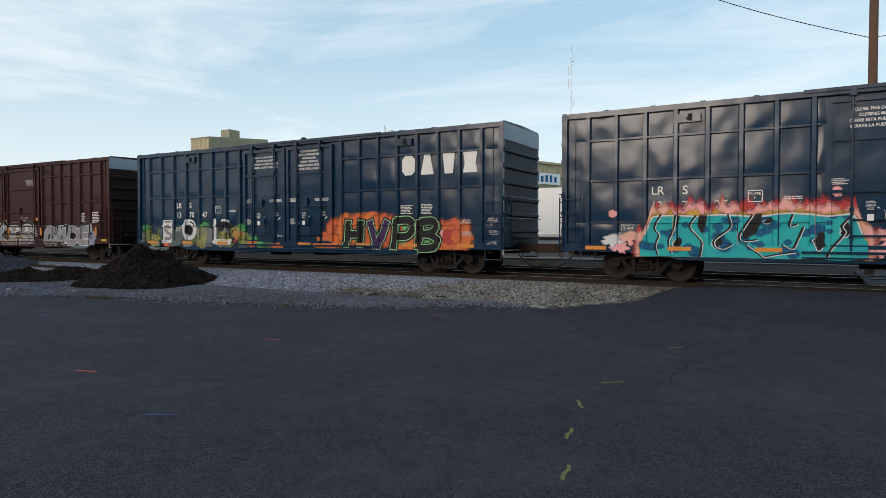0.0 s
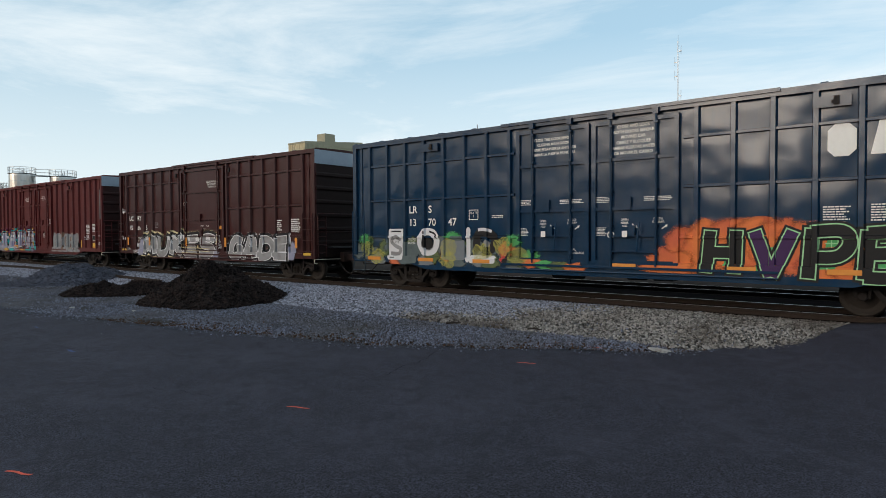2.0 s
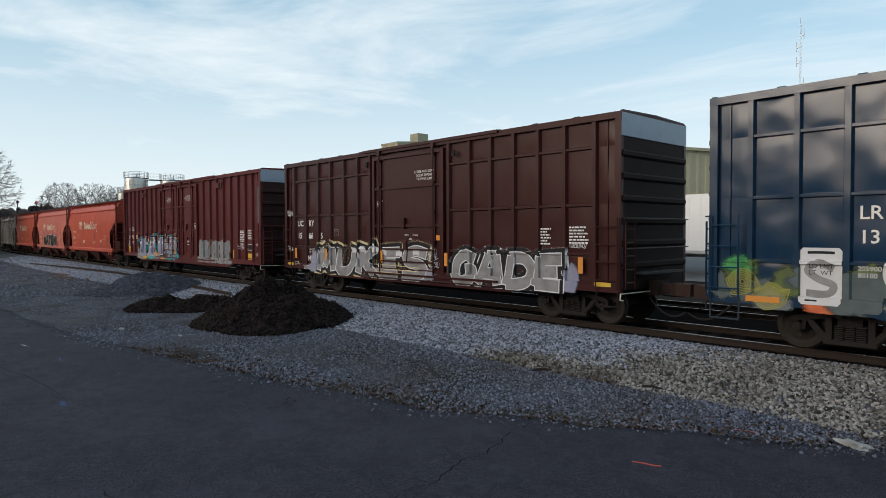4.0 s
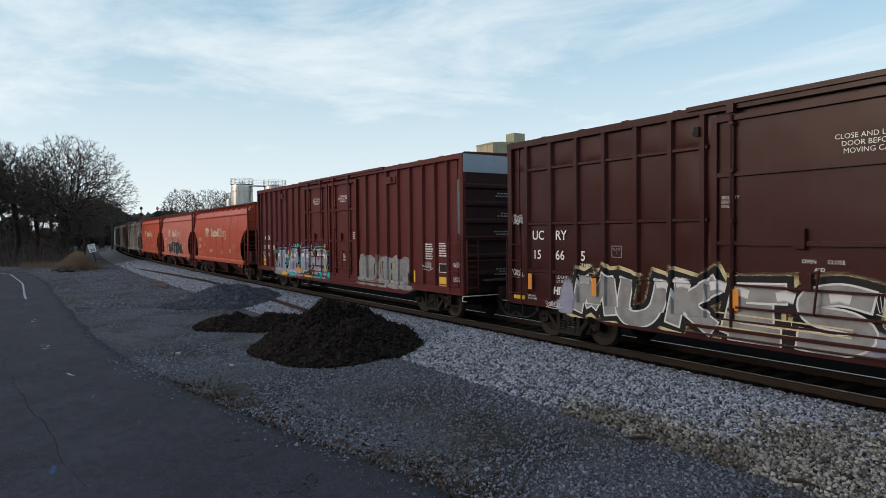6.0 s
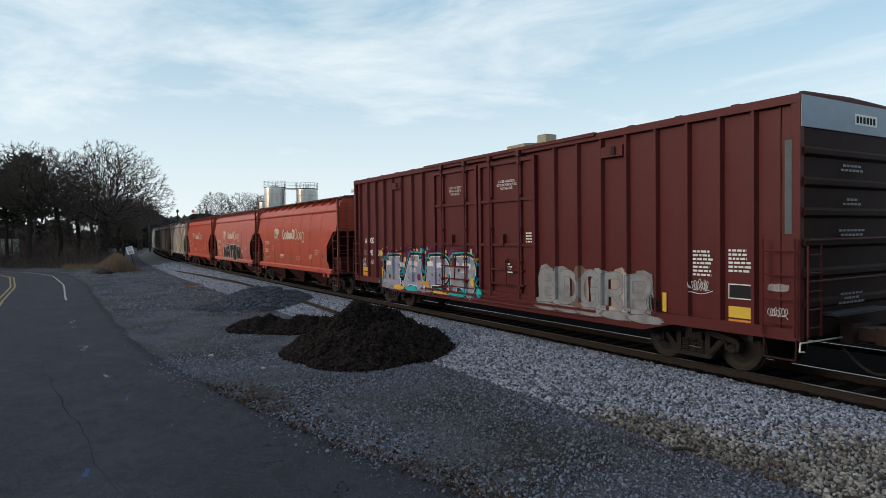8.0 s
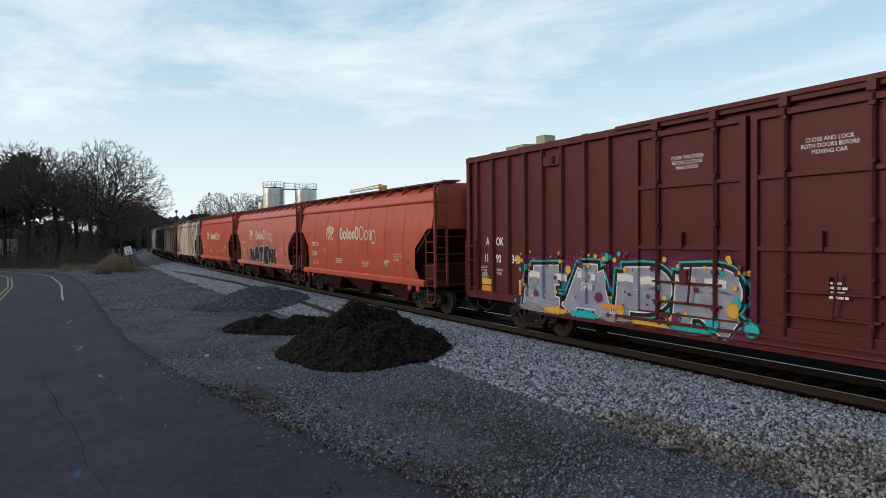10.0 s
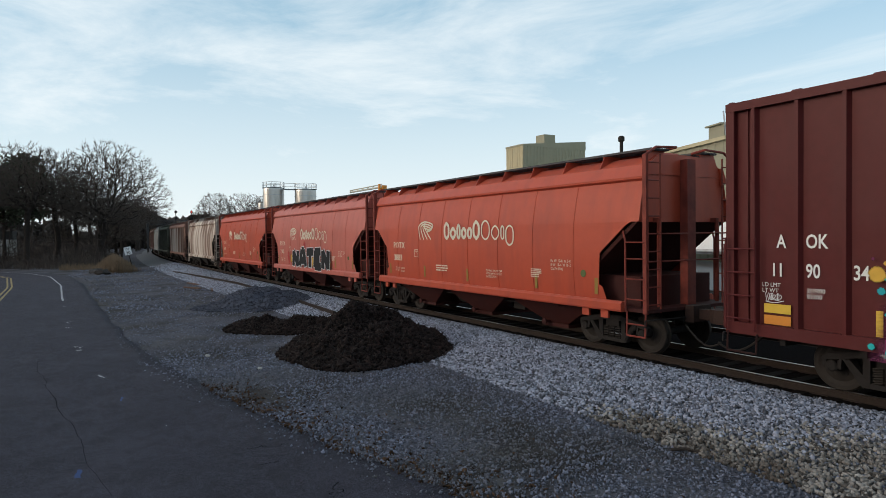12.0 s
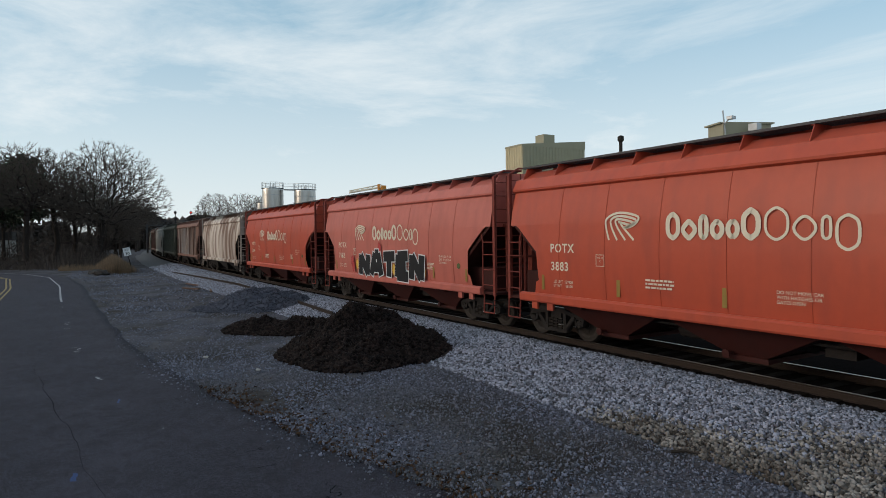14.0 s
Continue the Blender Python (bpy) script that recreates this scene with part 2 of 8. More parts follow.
YELLOW = material("yellow_placard", (0.65, 0.42, 0.04), 0.5, vary=0.1, grain=10, bump=0.0)
BEIGE = material("beige_wall_sheet", (0.42, 0.37, 0.24), 0.7, vary=0.06, grain=3, bump=0.05, dirt=(0.32, 0.28, 0.18), dirt_scale=0.6, dirt_amount=0.4)
BEIGE_DARK = material("olive_wall_sheet", (0.26, 0.25, 0.18), 0.7, vary=0.06, grain=3, bump=0.05, dirt=(0.2, 0.19, 0.13), dirt_scale=0.6, dirt_amount=0.4)
BLUE_WALL = material("blue_wall_sheet", (0.10, 0.30, 0.46), 0.6, vary=0.06, grain=3, bump=0.05)
STEEL_TANK = material("stainless_tank_shell", (0.52, 0.51, 0.49), 0.35, 0.85, vary=0.1, grain=2, bump=0.03, dirt=(0.32, 0.31, 0.29), dirt_scale=1.2, dirt_amount=0.6, streaks=1.2)
WHITE_PAINT = material("white_trailer_paint", (0.74, 0.75, 0.76), 0.5, vary=0.04, grain=3, bump=0.02)
BARK = material("dark_bark", (0.034, 0.028, 0.025), 0.95, spec=0.15, vary=0.4, grain=6, bump=0.6)
TWIG = material("bare_twigs", (0.078, 0.064, 0.056), 0.95, spec=0.15, vary=0.3, grain=6, bump=0.0)
PINE = material("dark_pine_needles", (0.03, 0.042, 0.025), 0.9, vary=0.5, grain=5, bump=0.0, piece=0.4)
BRUSH = material("reddish_brown_brush", (0.048, 0.036, 0.031), 0.95, vary=0.5, grain=3, bump=0.0, piece=0.5)
STRAW = material("dry_straw_grass", (0.115, 0.075, 0.042), 0.9, vary=0.3, grain=6, bump=0.0, piece=0.4)
GRASS = material("dull_winter_grass", (0.10, 0.095, 0.05), 0.95, vary=0.4, grain=9, bump=0.6, dirt=(0.07, 0.06, 0.04), dirt_scale=0.4, dirt_amount=0.7)
LINE_WHITE = material("worn_white_road_paint", (0.30, 0.31, 0.33), 0.8, vary=0.4, grain=12, bump=0.1, dirt=(0.07, 0.07, 0.075), dirt_scale=3, dirt_amount=0.8)
LINE_YELLOW = material("worn_yellow_road_paint", (0.23, 0.165, 0.055), 0.8, vary=0.3, grain=12, bump=0.1, dirt=(0.08, 0.07, 0.05), dirt_scale=3, dirt_amount=0.6)
SPRAY = {
    "black": material("black_spray_paint", (0.012, 0.012, 0.014), 0.55, spec=0.2, vary=0.2, bump=0.0),
    "white": material("white_spray_paint", (0.62, 0.62, 0.64), 0.6, spec=0.2, vary=0.08, bump=0.0),
    "silver": material("silver_spray_paint", (0.27, 0.27, 0.28), 0.5, 0.2, spec=0.2, vary=0.2, grain=4, bump=0.0, dirt=(0.16, 0.15, 0.15), dirt_scale=3, dirt_amount=0.7),
    "orange": material("orange_spray_paint", (0.62, 0.17, 0.05), 0.6, spec=0.2, vary=0.2, grain=4, bump=0.0, dirt=(0.5, 0.10, 0.06), dirt_scale=1.6, dirt_amount=0.8),
    "green": material("bright_green_spray_paint", (0.08, 0.34, 0.12), 0.6, spec=0.2, vary=0.15, bump=0.0),
    "purple": material("purple_spray_paint", (0.05, 0.02, 0.08), 0.6, spec=0.2, vary=0.15, bump=0.0),
    "teal": material("turquoise_spray_paint", (0.02, 0.40, 0.40), 0.55, spec=0.2, vary=0.15, grain=4, bump=0.0, dirt=(0.015, 0.22, 0.34), dirt_scale=2.6, dirt_amount=0.6),
    "pink": material("pink_spray_paint", (0.78, 0.36, 0.38), 0.6, spec=0.2, vary=0.2, grain=4, bump=0.0, dirt=(0.7, 0.42, 0.28), dirt_scale=1.8, dirt_amount=0.8),
    "red": material("red_spray_paint", (0.42, 0.05, 0.05), 0.6, spec=0.2, vary=0.15, bump=0.0),
    "mint": material("pale_mint_spray_paint", (0.30, 0.55, 0.30), 0.6, spec=0.2, vary=0.15, bump=0.0),
    "magenta": material("dark_magenta_spray_paint", (0.13, 0.022, 0.07), 0.6, spec=0.2, vary=0.2, bump=0.0),
    "cream": material("cream_spray_paint", (0.55, 0.47, 0.28), 0.6, spec=0.2, vary=0.15, bump=0.0),
    "grey": material("grey_spray_paint", (0.16, 0.18, 0.20), 0.6, spec=0.2, vary=0.15, bump=0.0),
    "lilac": material("lilac_spray_paint", (0.24, 0.245, 0.34), 0.6, spec=0.2, vary=0.2, grain=4, bump=0.0, dirt=(0.34, 0.345, 0.37), dirt_scale=2.0, dirt_amount=0.9),
    "yellow": material("yellow_spray_paint", (0.60, 0.36, 0.06), 0.6, spec=0.2, vary=0.15, bump=0.0),
    "olive": material("olive_green_spray_paint", (0.10, 0.13, 0.05), 0.6, spec=0.2, vary=0.3, grain=5, bump=0.0, dirt=(0.05, 0.08, 0.07), dirt_scale=3, dirt_amount=0.8),
    "slate": material("slate_grey_spray_paint", (0.09, 0.115, 0.12), 0.6, spec=0.2, vary=0.3, grain=5, bump=0.0),
    "lime": material("yellow_green_spray_paint", (0.42, 0.40, 0.10), 0.6, spec=0.2, vary=0.2, grain=5, bump=0.0),
    "blue": material("blue_spray_paint", (0.015, 0.11, 0.26), 0.6, spec=0.2, vary=0.15, bump=0.0),
}



def softened(mat):
    """The same paint, thinning out to nothing where the spray ends."""
    m = mat.copy()
    n, l = m.node_tree.nodes, m.node_tree.links
    at = n.new("ShaderNodeAttribute")
    at.attribute_name = "cover"
    speck = n.new("ShaderNodeTexNoise")
    speck.inputs["Scale"].default_value, speck.inputs["Detail"].default_value = 45, 3
    add = n.new("ShaderNodeMath")
    add.operation = "MULTIPLY_ADD"
    add.inputs[1].default_value, add.inputs[2].default_value = 0.7, -0.35
    l.new(speck.outputs["Fac"], add.inputs[0])
    total = n.new("ShaderNodeMath")
    l.new(at.outputs["Fac"], total.inputs[0])
    l.new(add.outputs["Value"], total.inputs[1])
    soft = n.new("ShaderNodeMapRange")
    soft.inputs["From Min"].default_value, soft.inputs["From Max"].default_value = 0.05, 0.75
    l.new(total.outputs["Value"], soft.inputs["Value"])
    l.new(soft.outputs["Result"], n["Principled BSDF"].inputs["Alpha"])
    return m


SOFT = {k: softened(v) for k, v in SPRAY.items()}


# ---- mesh helpers ----
def box(bm, x0, x1, y0, y1, z0, z1):
    v = [bm.verts.new(c) for c in ((x0, y0, z0), (x1, y0, z0), (x1, y1, z0), (x0, y1, z0), (x0, y0, z1), (x1, y0, z1), (x1, y1, z1), (x0, y1, z1))]
    for f in ((0, 3, 2, 1), (4, 5, 6, 7), (0, 1, 5, 4), (1, 2, 6, 5), (2, 3, 7, 6), (3, 0, 4, 7)):
        bm.faces.new([v[i] for i in f])
    return v


def tube(bm, p, q, r, r2=None, n=6, cap=True):
    p, q = Vector(p), Vector(q)
    r2 = r if r2 is None else r2
    d = (q - p).normalized()
    a = d.orthogonal().normalized()
    b = d.cross(a)
    rings = []
    for c, rr in ((p, r), (q, r2)):
        rings.append([bm.verts.new(c + rr * (math.cos(6.28319 * k / n) * a + math.sin(6.28319 * k / n) * b)) for k in range(n)])
    for k in range(n):
        bm.faces.new((rings[0][k], rings[0][(k + 1) % n], rings[1][(k + 1) % n], rings[1][k]))
    if cap:
        bm.faces.new(rings[0][::-1])
        bm.faces.new(rings[1])


def pipe(bm, pts, r, n=6):
    """A bent round bar through points, in one skin."""
    rings = []
    for k, p in enumerate(pts):
        d = (Vector(pts[min(len(pts) - 1, k + 1)]) - Vector(pts[max(0, k - 1)])).normalized()
        a = d.cross(Vector((0.13, 0.97, 0.2))).normalized()
        b = d.cross(a)
        rings.append([bm.verts.new(Vector(p) + r * (math.cos(6.28319 * i / n) * a + math.sin(6.28319 * i / n) * b)) for i in range(n)])
    for p, q in zip(rings, rings[1:]):
        for i in range(n):
            bm.faces.new((p[i], p[(i + 1) % n], q[(i + 1) % n], q[i]))
    bm.faces.new(rings[0][::-1])
    bm.faces.new(rings[-1])


def prism(bm, outline, axis, lo, hi):
    """A flat outline (2D points) drawn out along an axis; the other two axes keep their order."""
    def put(p, h):
        return (h, p[0], p[1]) if axis == "x" else (p[0], h, p[1]) if axis == "y" else (p[0], p[1], h)
    a = [bm.verts.new(put(p, lo)) for p in outline]
    b = [bm.verts.new(put(p, hi)) for p in outline]
    n = len(outline)
    for k in range(n):
        bm.faces.new((a[k], a[(k + 1) % n], b[(k + 1) % n], b[k]))
    bm.faces.new(a[::-1])
    bm.faces.new(b)


def lathe(bm, profile, n, centre, axis="z"):
    """Turns (radius, height) points round an axis through centre."""
    cx, cy, cz = centre
    rings = []
    for r, h in profile:
        ring = []
        for k in range(n):
            c, s = r * math.cos(6.28319 * k / n), r * math.sin(6.28319 * k / n)
            ring.append(bm.verts.new((cx + c, cy + s, cz + h) if axis == "z" else (cx + c, cy + h, cz + s) if axis == "y" else (cx + h, cy + c, cz + s)))
        rings.append(ring)
    for a, b in zip(rings, rings[1:]):
        for k in range(n):
            bm.faces.new((a[k], a[(k + 1) % n], b[(k + 1) % n], b[k]))
    bm.faces.new(rings[0][::-1])
    bm.faces.new(rings[-1])


def part(name, bm, mat, parent=None, label="", smooth=False):
    bmesh.ops.recalc_face_normals(bm, faces=bm.faces)
    mesh = bpy.data.meshes.new(name)
    bm.to_mesh(mesh)
    bm.free()
    mesh.materials.append(mat)
    if smooth:
        mesh.shade_smooth()
    ob = new(name, mesh)
    ob.parent = parent
    return tagged(ob, label) if label else ob


def again(name, source, parent, m):
    """Another object on the same mesh."""
    ob = new(name, source.data)
    ob.parent = parent
    ob.matrix_basis = m
    return ob


def from_arrays(name, verts, faces, mat, parent=None, smooth=False):
    verts, faces = np.asarray(verts, "f"), np.asarray(faces, "i")
    mesh = bpy.data.meshes.new(name)
    mesh.vertices.add(len(verts))
    mesh.vertices.foreach_set("co", verts.ravel())
    k = faces.shape[1]
    mesh.loops.add(faces.size)
    mesh.loops.foreach_set("vertex_index", faces.ravel())
    mesh.polygons.add(len(faces))
    mesh.polygons.foreach_set("loop_start", np.arange(0, faces.size, k, dtype="i"))
    mesh.update(calc_edges=True)
    mesh.materials.append(mat)
    if smooth:
        mesh.shade_smooth()
    ob = new(name, mesh)
    ob.parent = parent
    return ob


def stones(name, centres, sizes, mat, stretch=(1, 1, 0.7), parent=None, rng=None):
    """Loose angular pieces: eight-sided lumps, turned and knocked about."""
    rng = rng or np.random.default_rng(5)
    n = len(centres)
    base = np.array([(1, 0, 0), (-1, 0, 0), (0, 1, 0), (0, -1, 0), (0, 0, 1), (0, 0, -1)], "f")
    v = base[None] * np.array(stretch, "f")[None, None] * (0.75 + 0.5 * rng.random((n, 6, 1)))
    v = v + 0.25 * (rng.random((n, 6, 3)) - 0.5)
    q = rng.normal(size=(n, 4))
    q /= np.linalg.norm(q, axis=1)[:, None]
    w, x, y, z = q.T
    rot = np.stack([1 - 2 * (y * y + z * z), 2 * (x * y - z * w), 2 * (x * z + y * w), 2 * (x * y + z * w), 1 - 2 * (x * x + z * z), 2 * (y * z - x * w), 2 * (x * z - y * w), 2 * (y * z + x * w), 1 - 2 * (x * x + y * y)], 1).reshape(n, 3, 3)
    v = np.einsum("nij,nkj->nki", rot, v) * np.asarray(sizes)[:, None, None] + np.asarray(centres)[:, None]
    tri = np.array([(0, 2, 4), (2, 1, 4), (1, 3, 4), (3, 0, 4), (2, 0, 5), (1, 2, 5), (3, 1, 5), (0, 3, 5)])
    f = (tri[None] + 6 * np.arange(n)[:, None, None]).reshape(-1, 3)
    return from_arrays(name, v.reshape(-1, 3), f, mat, parent)


def empty(name, m=None):
    ob = new(name)
    if m is not None:
        ob.matrix_basis = m
    return ob


def stems(name, feet, heights, lean, width, mat, rng):
    """Thin upright stalks, each a slim three-sided spike with a side shoot."""
    n = len(feet)
    feet, heights = np.asarray(feet), np.asarray(heights)[:, None]
    ang = rng.random(n) * 6.283
    tip = feet + np.concatenate([lean * heights * np.stack([np.cos(ang), np.sin(ang)], 1) * rng.normal(size=(n, 1)), heights], 1)
    mid = feet + (tip - feet) * (0.35 + 0.3 * rng.random((n, 1)))
    side = mid + heights * 0.4 * np.concatenate([0.7 * rng.normal(size=(n, 2)) * (0.3 + lean), 0.6 + 0.4 * rng.random((n, 1))], 1)
    w = width * (0.6 + 0.8 * rng.random((n, 1)))
    tri = [np.array([math.cos(a), math.sin(a), 0]) for a in (0, 2.1, 4.2)]
    v = np.stack([feet + w * tri[0], feet + w * tri[1], feet + w * tri[2], tip, mid + 0.5 * w * tri[0], mid + 0.5 * w * tri[1], mid + 0.5 * w * tri[2], side], 1)
    f = np.array([(0, 1, 3), (1, 2, 3), (2, 0, 3), (4, 5, 7), (5, 6, 7), (6, 4, 7)])
    return from_arrays(name, v.reshape(-1, 3), (f[None] + 8 * np.arange(n)[:, None, None]).reshape(-1, 3), mat)


# ---- the lie of the land ----
RAIL_Z = 0.5
TRACK_X = np.array([-420, -320, -260, -200, -160, -130, -100, -75, -55, -38, -24, -10, 10, 60, 140], float)
TRACK_Y = np.array([62, 32, 18, 8.2, 3.5, 1.05, -0.5, -1.05, -1.0, -0.75, -0.4, 0.0, 0.0, 0.0, 0.0], float)
_xs = np.linspace(-420, 140, 561)
_ys = np.interp(_xs, TRACK_X, TRACK_Y)
for _ in range(4):
    _ys[4:-4] = sum(_ys[4 + k:len(_ys) - 4 + k] for k in range(-4, 5)) / 9


def track_y(x):
    return float(np.interp(x, _xs, _ys))


EDGE_X = np.array([-400, -110, -92, -80, -72, -64, -51, -40, -29, -22, -17, -11, -5, -0.7, 0.6, 1.6, 2.6, 60], float)
EDGE_Y = np.array([-190, -45, -28, -19.3, -15, -12.9, -11.8, -11.5, -11, -10.7, -10.2, -9.2, -7.75, -5.4, -4.5, -2.8, -1.05, -1.05], float)


def edge_y(x):
    """Where the asphalt gives way to gravel."""
    return float(np.interp(x, EDGE_X, EDGE_Y)) + 0.16 * noise.noise((x * 0.9, 3.1, 0)) + 0.07 * noise.noise((x * 3.7, 1.1, 0))


def step(a, b, v):
    v = min(1, max(0, (v - a) / (b - a)))
    return v * v * (3 - 2 * v)


def paving_z(x, y):
    """The crossing climbs to the rails."""
    return 0.02 + 0.44 * step(-5.5, -1.4, y) * step(-0.5, 4.0, x)


def gravel_z(x, y):
    """Loose ground that climbs to the track bed."""
    d = y - track_y(x)
    rise = 0.30 * step(-4.2, -1.9, d) if d < 0 else 0.30 * step(-9.0, -5.5, -d)
    return rise + 0.05 * noise.noise((x * 0.35, y * 0.35, 0)) * (1 - step(-2.6, -1.8, d)) - 0.015


# ---- ground, road and track ----
def grid_sheet(name, xs, ys, height, mat, keep=None):
    verts = [(x, y, height(x, y)) for x in xs for y in ys]
    m = len(ys)
    faces = []
    for i in range(len(xs) - 1):
        for j in range(m - 1):
            if keep is None or keep((xs[i] + xs[i + 1]) / 2, (ys[j] + ys[j + 1]) / 2):
                faces.append((i * m + j, (i + 1) * m + j, (i + 1) * m + j + 1, i * m + j + 1))
    return from_arrays(name, verts, faces, mat, smooth=True)


def ground():
    xs = np.concatenate([np.linspace(-2500, -130, 16), np.arange(-120, -40, 4.0), np.arange(-40, 14, 0.8), np.arange(14, 120, 8.0), np.linspace(140, 2500, 10)])
    ys = np.concatenate([np.linspace(-2500, -60, 12), np.arange(-50, -14, 3.0), np.arange(-14, 12, 0.5), np.arange(12, 90, 6.0), np.linspace(100, 2500, 14)])
    tagged(grid_sheet("ground", xs, ys, lambda x, y: gravel_z(x, y) - 0.12 * step(-4.1, -3.3, y - track_y(x)) - 0.10 * step(0.2, 0.9, float(np.interp(x, EDGE_X, EDGE_Y)) - y), DIRT), "trampled grey gravel and dirt beside the railway", "ground", kind="structure")


def road():
    """Asphalt lot and road, with a ragged edge and a little thickness."""
    bm = bmesh.new()
    xs = np.concatenate([np.arange(-400, -100, 20.0), np.arange(-100, -26, 2.0), np.arange(-26, 8, 0.25), np.arange(8, 61, 4.0)])
    rows = []
    for x in xs:
        top = edge_y(x)
        ys = [top - 60 * (k / 18) ** 1.8 for k in range(19)]
        rows.append([bm.verts.new((x, ys[0], paving_z(x, ys[0]) - 0.06))] + [bm.verts.new((x, y, paving_z(x, y))) for y in ys])
    for a, b in zip(rows, rows[1:]):
        for k in range(len(a) - 1):
            bm.faces.new((a[k], b[k], b[k + 1], a[k + 1]))
    tagged(part("road", bm, ASPHALT, smooth=True), "dark worn asphalt road and crossing approach", "road", kind="structure")


def ribbon(name, pts, width, lift, mat):
    bm = bmesh.new()
    last = None
    for k, (x, y) in enumerate(pts):
        a = Vector(pts[max(0, k - 1)])
        b = Vector(pts[min(len(pts) - 1, k + 1)])
        d = (b - a).normalized()
        s = Vector((-d.y, d.x)) * width / 2
        row = [bm.verts.new((x + q * s.x, y + q * s.y, paving_z(x + q * s.x, y + q * s.y) + lift)) for q in (-1, 1)]
        if last:
            bm.faces.new((last[0], row[0], row[1], last[1]))
        last = row
    return part(name, bm, mat)


def road_marks():
    xs = np.concatenate([np.arange(-38, -60, -2.0), np.arange(-60, -100, -2.0)])
    tagged(ribbon("edge_line", [(x, float(np.interp(x, EDGE_X, EDGE_Y)) - 1.4) for x in xs], 0.10, 0.006, LINE_WHITE), "worn white edge line painted on the asphalt", "road marking", kind="structure")
    for off in (4.25, 4.5):
        tagged(ribbon("centre_line", [(x, float(np.interp(x, EDGE_X, EDGE_Y)) - off) for x in np.arange(-34, -100, -2.0)], 0.11, 0.006, LINE_YELLOW), "double yellow centre line painted on the asphalt", "road marking", kind="structure")


def worn_flecks():
    """What is left of the edge line nearer by: scattered chips of white paint."""
    rng = random.Random(12)
    bm = bmesh.new()
    for _ in range(170):
        x = -37 + 26 * rng.random()
        if noise.noise((x * 0.7, 2.0, 0)) < 0.12:
            continue
        y = float(np.interp(x, EDGE_X, EDGE_Y)) - 1.5 + rng.gauss(0, 0.05)
        a, r = rng.uniform(0, 6.28), rng.uniform(0.015, 0.05)
        bm.faces.new([bm.verts.new((x + 1.8 * r * q * math.cos(a + k * 1.2566), y + r * q * math.sin(a + k * 1.2566), paving_z(x, y) + 0.005)) for k, q in enumerate([rng.uniform(0.5, 1) for _ in range(5)])])
    tagged(part("worn_edge_line", bm, LINE_WHITE), "chipped remains of a white edge line", "road marking", kind="stuff")


def rail_line(name, offset, mat_body, x0=-300, x1=70):
    """One running rail: foot, web and head, following the curve."""
    xs = np.concatenate([np.arange(x0, -60, 6.0), np.arange(-60, x1 + 1, 3.0)])
    section = ((-0.07, -0.17), (0.07, -0.17), (0.07, -0.155), (0.012, -0.13), (0.012, -0.045), (0.036, -0.035), (0.036, -0.004), (-0.036, -0.004), (-0.036, -0.035), (-0.012, -0.045), (-0.012, -0.13), (-0.07, -0.155))
    root = empty(name)
    bm, bt = bmesh.new(), bmesh.new()
    last = lt = None
    for x in xs:
        y = track_y(x) + offset
        ring = [bm.verts.new((x, y + a, RAIL_Z + b)) for a, b in section]
        top = [bt.verts.new((x, y + a, RAIL_Z - 0.0005)) for a in (-0.03, 0.03)]
        if last:
            for k in range(len(ring)):
                bm.faces.new((last[k], ring[k], ring[(k + 1) % len(ring)], last[(k + 1) % len(ring)]))
            bt.faces.new((lt[0], top[0], top[1], lt[1]))
        last, lt = ring, top
    part("rail_body", bm, mat_body, root)
    part("rail_head", bt, RAIL_TOP, root, "polished running surface")
    return tagged(root, "rusty steel rail with a worn bright head", "rail", kind="structure")


